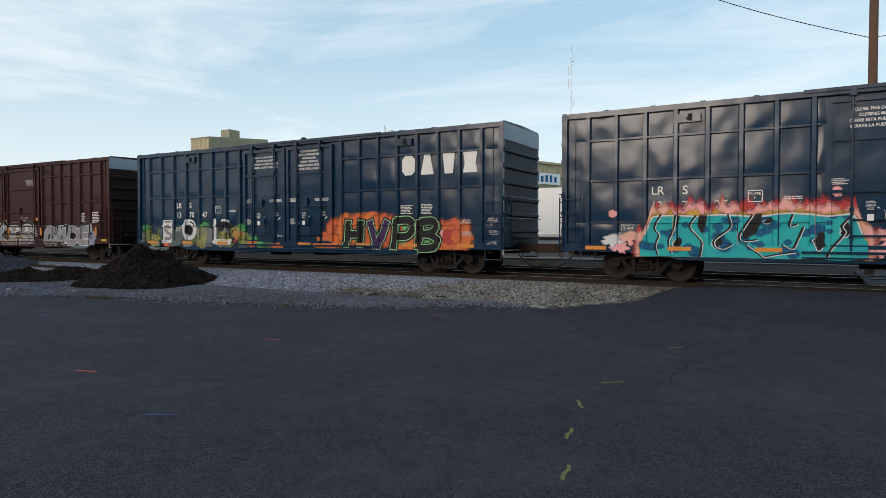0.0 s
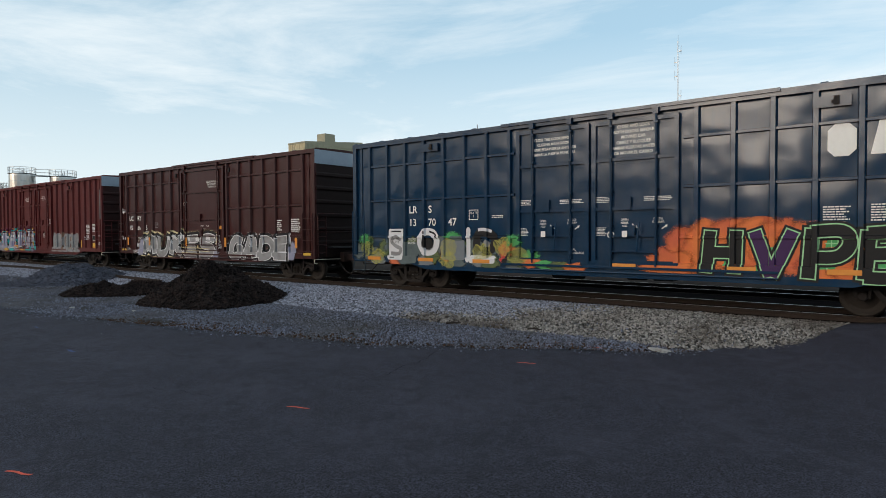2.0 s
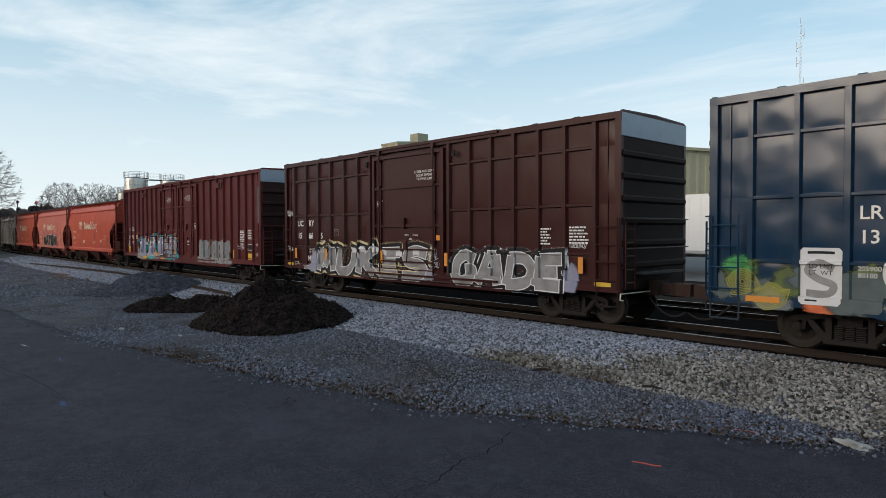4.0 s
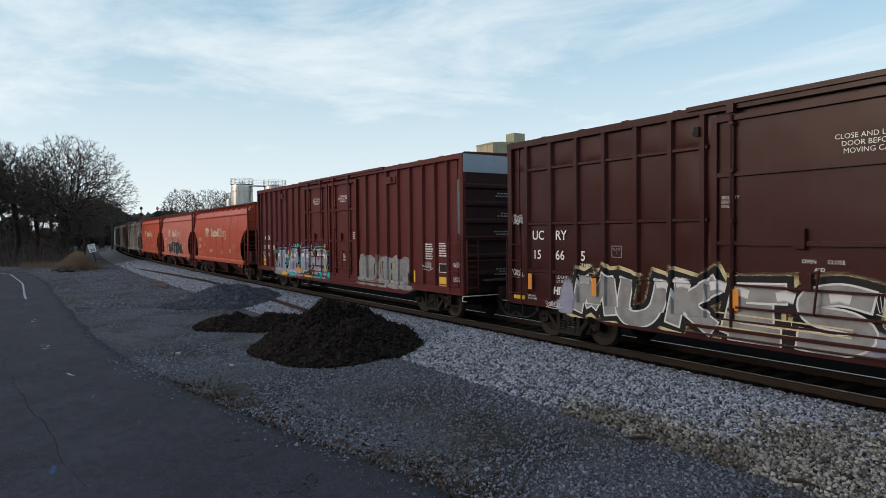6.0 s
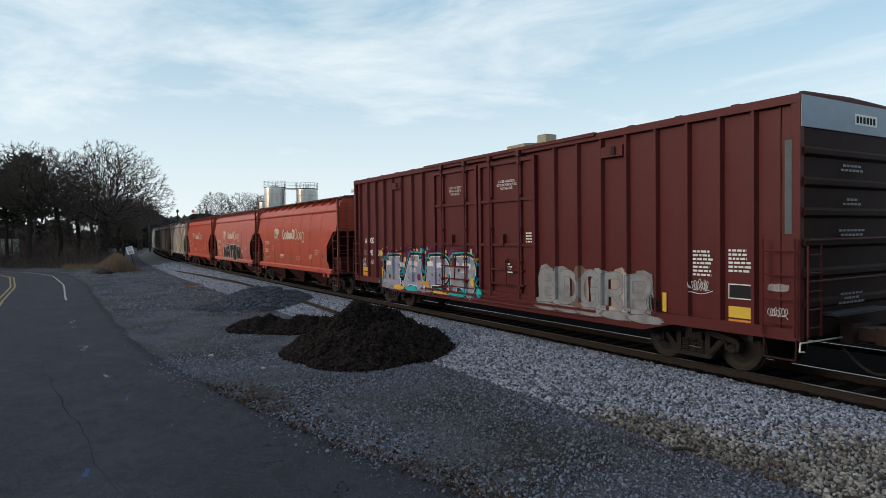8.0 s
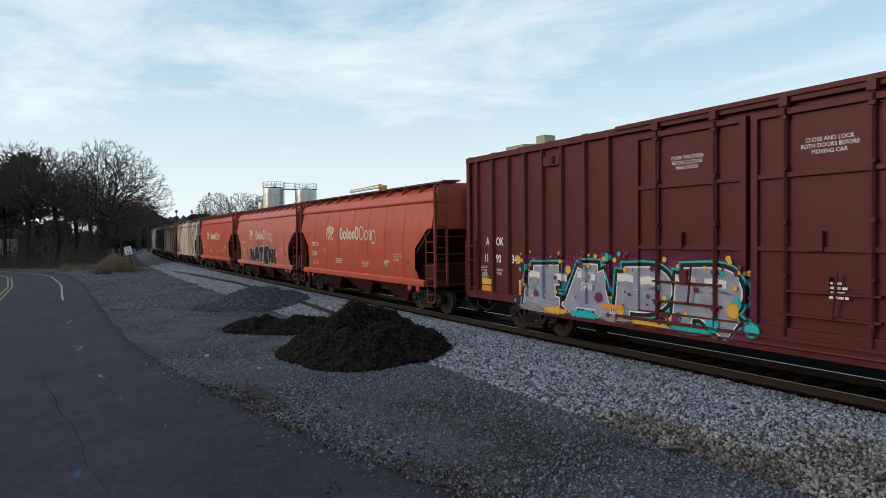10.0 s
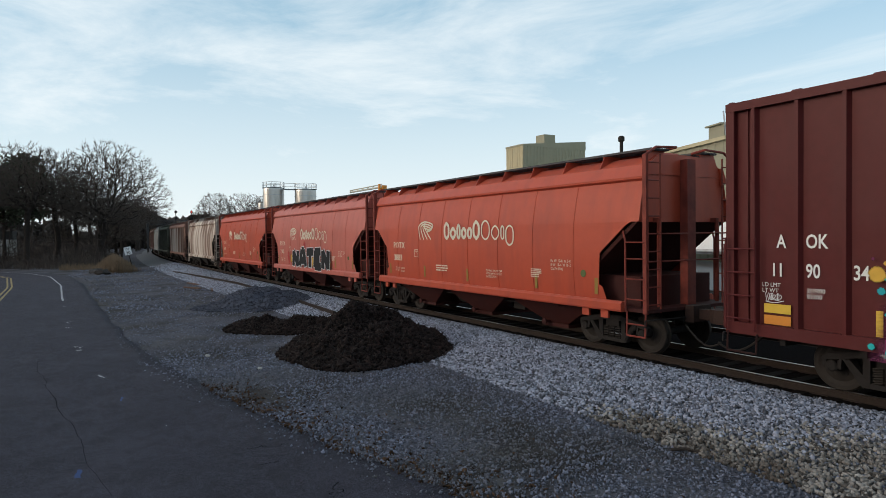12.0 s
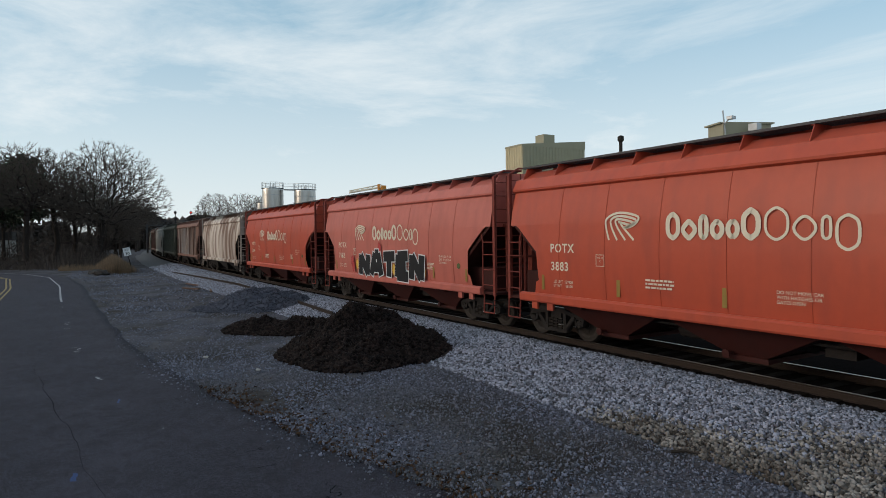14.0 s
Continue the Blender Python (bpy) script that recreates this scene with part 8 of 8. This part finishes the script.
def bare_tree(seed, height, radius, bole=0.28, lean=0.0, count=2000, fine_r=0.012):
    """Leafless spreading tree: points through a domed crown joined to the bole by short, direct paths, then sprays of twigs."""
    rng = np.random.default_rng(seed)
    ch = height * (1 - bole)
    pts = rng.normal(size=(count * 2, 3))
    pts /= np.linalg.norm(pts, axis=1)[:, None]
    pts *= (rng.random((count * 2, 1)) ** 0.34)
    pts = pts[pts[:, 2] > -0.45][:count]
    ang = np.arctan2(pts[:, 1], pts[:, 0])
    swell = 1 + 0.16 * np.sin(2 * ang + seed) + 0.05 * np.sin(5 * ang + 2 * seed) + 0.06 * np.sin(4 * pts[:, 2] + seed)
    mid = height * bole + 0.36 * ch
    pts = np.stack([pts[:, 0] * radius * swell + lean * radius * 0.5, pts[:, 1] * radius * swell, mid + pts[:, 2] * np.where(pts[:, 2] > 0, 0.64 * ch, 0.55 * ch) * (0.93 + 0.07 * swell)], 1)
    trunk = np.stack([lean * 0.6 * np.linspace(0, 1, 7) ** 2 + 0.12 * np.sin(np.arange(7) + seed), 0.12 * np.cos(np.arange(7) * 1.3 + seed), np.linspace(-0.2, height * bole, 7)], 1)
    nodes, parent, far = [*trunk], [-1, 0, 1, 2, 3, 4, 5], list(np.linspace(0, height * bole, 7))
    left = pts.copy()
    best = np.full(len(left), 1e9)
    who = np.zeros(len(left), int)

    def offer(k):
        d = np.linalg.norm(left - nodes[k], axis=1)
        cost = d + 0.5 * (far[k] + d)
        better = cost < best
        best[better] = cost[better]
        who[better] = k

    for k in (4, 5, 6):
        offer(k)
    while len(left):
        i = int(np.argmin(best))
        k, p = who[i], left[i]
        left, best, who = np.delete(left, i, 0), np.delete(best, i), np.delete(who, i)
        base = nodes[k]
        gap = float(np.linalg.norm(p - base))
        bend = rng.normal(size=3) * 0.07 * gap
        for f in ((0.5, 1.0) if gap > 0.5 else (1.0,)):
            nodes.append(base + (p - base) * f + (bend if f < 1 else 0))
            parent.append(k)
            k = len(nodes) - 1
            far.append(far[parent[k]] + gap * (0.5 if gap > 0.5 else 1))
            offer(k) if len(left) else None
    nodes, parent = np.array(nodes), np.array(parent)
    load = np.full(len(nodes), 0.0)
    kids = np.bincount(parent[1:], minlength=len(nodes))
    load[kids == 0] = 1
    for k in range(len(nodes) - 1, 0, -1):
        load[parent[k]] += load[k]
    rad = 0.021 * load ** 0.46
    rad *= height * 0.021 / rad[0]
    rad = np.maximum(rad, 1.25 * fine_r)
    root = empty("bare_tree")
    k = np.arange(1, len(nodes))
    big = rad[k] > 0.05
    limbs("trunk", nodes[parent[k[big]]], nodes[k[big]], rad[parent[k[big]]], rad[k[big]], BARK, root, 6)
    fine = k[~big]
    tips = np.repeat(np.where(kids < 2)[0][7:], 6)
    way = nodes[tips] - nodes[parent[tips]]
    way /= np.linalg.norm(way, axis=1)[:, None] + 1e-9
    out = nodes[tips] - np.array([0, 0, mid])
    out /= np.linalg.norm(out, axis=1)[:, None]
    end = nodes[tips] + (0.6 * way + 0.6 * out + 0.45 * rng.normal(size=way.shape)) * (0.12 + 0.26 * rng.random((len(tips), 1)))
    thin = np.full(len(tips), fine_r)
    limbs("crown", np.concatenate([nodes[parent[fine]], nodes[tips]]), np.concatenate([nodes[fine], end]), np.concatenate([np.minimum(rad[parent[fine]], 0.05), thin]), np.concatenate([rad[fine], 0.6 * thin]), TWIG, root)
    return tagged(root, "leafless dark winter tree with a domed crown of twigs", "tree", "roadside trees")


def pine_tree(seed, height):
    rng = np.random.default_rng(seed)
    root = empty("pine_tree")
    bm = bmesh.new()
    tube(bm, (0, 0, -0.2), (0, 0, height * 0.95), height * 0.02, 0.05, n=7)
    r2 = random.Random(seed)
    pts, sizes = [], []
    for k in range(60):
        z = height * (0.45 + 0.55 * r2.random())
        reach = height * 0.26 * (1.15 - z / height) + 0.8
        a = r2.uniform(0, 6.283)
        tip = Vector((reach * math.cos(a), reach * math.sin(a), z + r2.uniform(-0.3, 0.8)))
        tube(bm, (0, 0, z - 0.6), tip, 0.06, 0.02, n=3, cap=False)
        for _ in range(45):
            f = r2.uniform(0.35, 1.05)
            pts.append((tip.x * f + r2.gauss(0, 0.5), tip.y * f + r2.gauss(0, 0.5), z - 0.6 + (tip.z - z + 0.6) * f + r2.gauss(0, 0.35)))
            sizes.append(r2.uniform(0.12, 0.3))
    part("trunk", bm, BARK, root)
    stones("crown", np.array(pts), np.array(sizes), PINE, (1.6, 0.8, 0.35), root, rng)
    return tagged(root, "dark evergreen pine among bare trees", "tree", "roadside trees")


def woods():
    kinds = [bare_tree(1, 15.5, 6.6, 0.24, 0.5), bare_tree(2, 15.0, 5.0, 0.42, 0.0, 1500), bare_tree(5, 12.5, 4.2, 0.42, -0.3, 1200), bare_tree(9, 9.0, 3.4, 0.25, 0.0, 600), bare_tree(14, 17.0, 7.0, 0.24, 0.0, 1500, 0.022)]
    spots = [(0, -89, -9.9, 35), (1, -90, -17.5, 80), (1, -86, -23.5, 140), (2, -98, -12.5, 200), (3, -101, -7.6, 60), (2, -97, -28, 180), (3, -111, -7.0, 330), (2, -120, -33, 290), (1, -92, -33, 320), (2, -117, -10.5, 45), (3, -124, -5.6, 75), (3, -140, -4.0, 15), (2, -150, -4.5, 140), (1, -128, -14, 310), (2, -172, 0.0, 60), (1, -186, 1.5, 100), (2, -200, 3.0, 150), (1, -216, 5.5, 200), (2, -232, 8, 20), (3, -88, -26.5, 240), (0, -97, -9.4, 160), (1, -95, -14.6, 300), (3, -103, -12.6, 10), (4, -196, 23, 0)]
    used = set()
    rng = random.Random(7)
    for k, x, y, turn in spots:
        if k in used:
            copy_thing(kinds[k], pose(x, y, 0, 0, 0, turn))
        else:
            kinds[k].matrix_basis = pose(x, y, 0, 0, 0, turn)
            used.add(k)
    for x, y, turn in ((-195, 31.5, 90), (-205, 40, 200), (-230, 60, 10)):
        copy_thing(kinds[4], pose(x, y, 0, 0, 0, turn))
    for seed, x, y, h in ((3, -101, -18.2, 14.4), (4, -104, -21, 13.4)):
        p = pine_tree(seed, h)
        p.matrix_basis = pose(x, y, 0)
    # brush below the trees, far woods, dry grass
    rng = np.random.default_rng(21)
    def wild(n, x0, x1):
        x, y = x0 + (x1 - x0) * rng.random(n) ** 1.2, -8 - 54 * rng.random(n)
        ok = np.array([abs(b - (np.interp(a, EDGE_X, EDGE_Y) - 3.5)) > 6.5 and b < track_y(a) - 6 for a, b in zip(x, y)])
        return np.stack([x, y, 0 * x], 1)[ok]

    c = wild(16000, -80, -170)
    tagged(stems("brush", c, (0.4 + 1.5 * rng.random(len(c)) ** 1.6) * (1 + 0.6 * np.sin(c[:, 1] * 0.4)), 0.22, 0.035, BRUSH, rng), "tangle of bare brown brush below the trees", "brush", kind="stuff")
    c = wild(20000, -84, -190)
    c = c[rng.random(len(c)) < np.clip(1.25 + (c[:, 1] + 13) / 14, 0.12, 1)]
    c[:, 2] = (2.2 + 1.3 * np.sin(c[:, 1] * 0.33 + c[:, 0] * 0.1) + 2.2 * np.clip((c[:, 1] + 16) / 8, 0, 1)) * rng.random(len(c)) ** 1.4
    tagged(stones("undergrowth", c, 0.18 + 0.34 * rng.random(len(c)), BRUSH, (0.06, 0.06, 2.2), rng=rng), "dark twiggy undergrowth between the trunks", "brush", kind="stuff")
    c = wild(5200, -96, -190)
    keep = rng.random(len(c)) < 0.14
    c = c[keep]
    tagged(stems("saplings", c, 2.5 + 7 * rng.random(len(c)) ** 1.4, 0.2, 0.06, BARK, rng), "crowd of thin bare saplings among the trees", "saplings", kind="stuff")
    n = 5200
    spread = rng.normal(size=n)
    c = np.stack([-70 + 1.3 * rng.normal(size=n), -9.1 + 0.72 * spread, 0 * spread], 1)
    tagged(stems("dry_grass", c, (2.0 - 0.5 * np.abs(spread)).clip(0.4) * (0.5 + 0.5 * rng.random(n)), 0.10, 0.022, STRAW, rng), "clump of dry straw-coloured grass", "grass", kind="stuff")
    n = 1100
    c = np.stack([-76 - 12 * rng.random(n), -10.5 - 3.5 * rng.random(n), np.zeros(n)], 1)
    tagged(stems("verge_grass", c, 0.2 + 0.4 * rng.random(n), 0.35, 0.02, STRAW, rng), "low dry grass along the verge below the trees", "grass", kind="stuff")
    # unseen tree belt added behind the camera: blocks low sky, darkens train reflections
    n = 22000
    x, y = -70 + 150 * rng.random(n), -58 - 14 * rng.random(n)
    top = 10 + 3 * np.sin(x * 0.21) + 2 * np.sin(x * 0.57 + 1)
    tagged(stones("roadside_woods", np.stack([x, y, top * rng.random(n) ** 0.8], 1), 0.5 + 0.9 * rng.random(n), TWIG, (0.8, 0.8, 1.5), rng=rng), "unseen dark tree belt added to darken reflections in the train", "woods", kind="stuff")
    # thicket where the line runs out of sight
    n = 16000
    x, y = -215 - 90 * rng.random(n), -6 + 46 * rng.random(n)
    ok = np.array([abs(b - track_y(a) - 2) > 5.5 for a, b in zip(x, y)])
    c = np.stack([x, y, (13 - 0.12 * np.clip(y - 4, 0, 60)) * rng.random(n) ** 0.8], 1)[ok]
    tagged(stones("thicket", c, 0.4 + 0.7 * rng.random(len(c)), BARK, (0.5, 0.5, 1.4), rng=rng), "dark bare thicket where the line curves away", "woods", kind="stuff")
    n = 9000
    x, y = -165 - 100 * rng.random(n), -110 + 95 * rng.random(n)
    tagged(stones("grove", np.stack([x, y, 7.5 * rng.random(n) ** 1.1], 1), 0.4 + 0.8 * rng.random(n), BARK, (0.5, 0.5, 1.6), rng=rng), "dark grove of bare trees behind the road", "woods", kind="stuff")
    # far ring of woodland closing the view
    n = 22000
    ang = rng.random(n) * 6.283
    rad = 330 + 120 * rng.random(n)
    h = 7 + 5 * np.sin(ang * 9) + 3 * np.sin(ang * 23 + 1)
    c = np.stack([rad * np.cos(ang), rad * np.sin(ang), h.clip(5) * rng.random(n) ** 0.7], 1)
    c = c[(np.abs(ang - 1.85) > 0.12)]
    tagged(stones("far_woods", c, 1.2 + 2.2 * rng.random(len(c)), TWIG, (1.0, 1.0, 0.7), rng=rng), "far grey-brown woodland", "woods", kind="stuff")


def clutter():
    rng = random.Random(4)
    # loose rail lying along the ballast
    root = empty("scrap_rail")
    pts = [(-62, -4.6), (-50, -3.95), (-40, -3.4), (-30, -3.3), (-22.6, -3.5)]
    for a, b in zip(pts, pts[1:]):
        bm = bmesh.new()
        d = Vector((b[0] - a[0], b[1] - a[1], 0)).normalized()
        s = Vector((-d.y, d.x, 0))
        za, zb = gravel_z(*a) + 0.04, gravel_z(*b) + 0.04
        for w, z0, z1 in ((0.07, 0, 0.02), (0.012, 0.02, 0.13), (0.036, 0.13, 0.17)):
            q = [bm.verts.new((p[0] + s.x * k * w, p[1] + s.y * k * w, z + h)) for p, z in ((a, za), (b, zb)) for k in (-1, 1) for h in (z0, z1)]
            for f in ((0, 1, 3, 2), (4, 6, 7, 5), (0, 4, 5, 1), (2, 3, 7, 6), (1, 5, 7, 3)):
                bm.faces.new([q[i] for i in f])
        part("rail_length", bm, RAIL, root)
    tagged(root, "old rusty rail lying along the ballast foot", "rail")
    for x, y, turn, ln in ((-46, -5.2, 12, 4.5), (-42.5, -5.8, 25, 3.5), (-40, -5.0, -8, 3)):
        bm = bmesh.new()
        box(bm, -ln / 4, ln / 4, -0.06, 0.06, 0, 0.09)
        ob = part("timber", bm, TIE_BROWN)
        ob.matrix_basis = pose(x, y, gravel_z(x, y) + 0.01, 0, 0, turn)
        tagged(ob, "weathered brown timber lying on the gravel", "timber", "discarded timbers")
    for k in range(7):
        ob = lump("rubble", 0.35 + 0.3 * rng.random(), k, SPRAY["black"] if k < 4 else IRON, (1.3, 1, 0.55))
        x, y = -66 + rng.uniform(-2.4, 1.5), -10.6 + rng.uniform(-0.6, 0.6)
        ob.matrix_basis = pose(x, y, gravel_z(x, y) + 0.12, 0, 0, rng.uniform(0, 180))
        tagged(ob, "dark lump of rubble beside the road", "rubble", "rubble by the road")
    # crumpled white litter
    bm = bmesh.new()
    bmesh.ops.create_icosphere(bm, subdivisions=3, radius=0.14)
    for v in bm.verts:
        f = 1 + 0.9 * noise.noise(v.co * 9) + 0.4 * noise.noise(v.co * 25)
        v.co = Vector((v.co.x * 1.5 * f, v.co.y * 0.7 * f, max(-0.02, v.co.z * 0.32 * f)))
    ob = part("plastic_sheet", bm, GREY_CAR)
    ob.matrix_basis = pose(0.02, -4.9, 0.03, 0, 0, -20)
    tagged(ob, "crumpled white plastic sheet at the asphalt edge", "litter")
    for k, (x, y, s) in enumerate(((-22.4, -7.3, 0.10), (-20.2, -5.7, 0.09), (-21.8, -7.2, 0.06), (-14.4, -6.3, 0.07), (-15.0, -8.2, 0.07), (-17.5, -9.0, 0.08))):
        ob = lump("pale_stone", s, k + 20, GREY_CAR, (1.3, 0.9, 0.5))
        ob.matrix_basis = pose(x, y, gravel_z(x, y) + s * 0.2, 0, 0, 40 * k)
        tagged(ob, "pale broken stone on the gravel", "stone", "pale stones")
    for k, (x, y, ln) in enumerate(((-6.0, -4.1, 0.55), (-3.3, -4.1, 0.35), (-5.6, -4.3, 0.4))):
        bm = bmesh.new()
        tube(bm, (-ln / 2, 0, 0.03), (0, 0.04, 0.05), 0.03, 0.025, n=6)
        tube(bm, (0, 0.04, 0.05), (ln / 2, 0, 0.03), 0.025, 0.015, n=6)
        ob = part("stick", bm, BARK)
        ob.matrix_basis = pose(x, y, gravel_z(x, y) + 0.02, 0, 0, -10 + 25 * k)
        tagged(ob, "dark broken stick on the gravel", "stick", "sticks")
    # dead leaves and bark blown against the asphalt edge
    g = np.random.default_rng(17)
    n = 2600
    x = -14 + 16.5 * g.random(n)
    y = np.array([edge_y(a) for a in x]) + 0.45 * np.abs(g.normal(size=n)) * np.where(g.random(n) < 0.8, 1, 2.5) - 0.10
    z = np.array([max(gravel_z(a, b), 0.02 if b < edge_y(a) else -1) for a, b in zip(x, y)]) + 0.012
    tagged(stones("leaf_litter", np.stack([x, y, z], 1), 0.014 + 0.03 * g.random(n) ** 2, LEAF, (1.3, 0.8, 0.12), rng=g), "brown dead leaves and bark along the asphalt edge", "leaf litter", kind="stuff")
    # surveyor's dashes
    for x, y, turn, mat in ((-2.37, -11.77, 20, "red"), (-2.66, -14.94, 20, "red"), (-1.47, -7.43, 20, "red"), (-1.2, -5.3, 20, "red"), (4.05, -8.95, 55, "yellow"), (4.25, -5.2, 55, "yellow"), (3.8, -11.9, 50, "yellow"), (3.76, -13.1, 120, "yellow"), (4.0, -14.15, 100, "yellow"), (4.3, -15.1, 100, "yellow"), (0.07, -15.74, 35, "blue"), (-9.33, -12.05, 175, "blue"), (-13.5, -11.3, 175, "blue"), (-9.31, -12.02, 178, "blue")):
        bm = bmesh.new()
        stroke_pts = curve_through([(-0.17, 0.0), (-0.05, 0.012), (0.07, -0.01), (0.17, 0.006)], 4)
        last = None
        for p in stroke_pts:
            row = [bm.verts.new((p[0], p[1] - 0.018, 0)), bm.verts.new((p[0], p[1] + 0.018, 0))]
            if last:
                bm.faces.new((last[0], row[0], row[1], last[1]))
            last = row
        ob = part("paint_dash", bm, FADED[mat])
        ob.matrix_basis = pose(x, y, paving_z(x, y) + 0.005, 0, 0, turn)
        tagged(ob, f"short {mat} survey dash sprayed on the asphalt", "road marking", "survey dashes", "structure")
    # cracks: thin dark seams
    seams = ((-3.44, -7.12, -2.65, -10.3), (-4.98, -11.2, 1.4, -6.6), (-5.6, -12.7, -3.26, -11.9), (-7.3, -9.1, -6.6, -9.35), (-9.2, -10.0, -9.0, -9.2), (-8.5, -10.2, -8.15, -9.2), (-19.1, -13.1, -8.2, -11.7), (-7.0, -9.9, -6.4, -9.2), (-11.5, -9.6, -15, -11.2), (4.9, -8.0, 4.2, -12.5), (5.2, -6.5, 4.9, -8.0))
    for k, (x0, y0, x1, y1) in enumerate(seams):
        bm = bmesh.new()
        last = None
        for i in range(49):
            a = i / 48
            x, y = x0 + (x1 - x0) * a + 0.16 * noise.noise((a * 7, k * 3.7, 0.5)) + 0.05 * noise.noise((a * 25, k * 3.7, 0.5)), y0 + (y1 - y0) * a + 0.16 * noise.noise((a * 7, k * 3.7, 7.5)) + 0.05 * noise.noise((a * 25, k * 3.7, 7.5))
            w = (0.0025 + 0.005 * math.sin(a * 3.14)) * (0.6 + 0.8 * abs(noise.noise((a * 14, k, 3))))
            row = [bm.verts.new((x - w, y - w, paving_z(x, y) + 0.003)), bm.verts.new((x + w, y + w, paving_z(x, y) + 0.003))]
            if last:
                bm.faces.new((last[0], row[0], row[1], last[1]))
            last = row
        tagged(part("asphalt_crack", bm, CRACK), "thin dark crack in the asphalt", "crack", "cracks", "structure")


def lump(name, size, seed, mat, stretch):
    bm = bmesh.new()
    bmesh.ops.create_icosphere(bm, subdivisions=2, radius=size)
    for v in bm.verts:
        f = 1 + 0.45 * noise.noise(v.co * (1.6 / size) + Vector((seed * 3.1, 0, 0)))
        v.co = Vector((v.co.x * stretch[0] * f, v.co.y * stretch[1] * f, v.co.z * stretch[2] * f))
    return part(name, bm, mat)


# ---- the way of the train ----
def motions():
    for car, spun, centre, base in TRAIN:
        rows = []
        for k in range(29):
            t = 0.5 * k
            x = centre + SPEED * t
            ya, yb = track_y(x - base), track_y(x + base)
            rows.append((t, pose(x, (ya + yb) / 2, RAIL_Z, 0, 0, math.degrees(math.atan2(yb - ya, 2 * base)))))
        walk(car, rows)
        turn = math.degrees(SPEED * 0.1 / 0.457)
        for w in spun:
            x, z = w.matrix_basis.translation.x, w.matrix_basis.translation.z
            if centre > -105:
                walk(w, [(0.1 * k, pose(x, 0, z, 0, turn * k, 0)) for k in range(141)])


ground()
dirt_bank()
road()
road_marks()
worn_flecks()
track()
crossing_panels()
train()
heaps()
buildings()
masts()
woods()
clutter()
loose_stone()
motions()
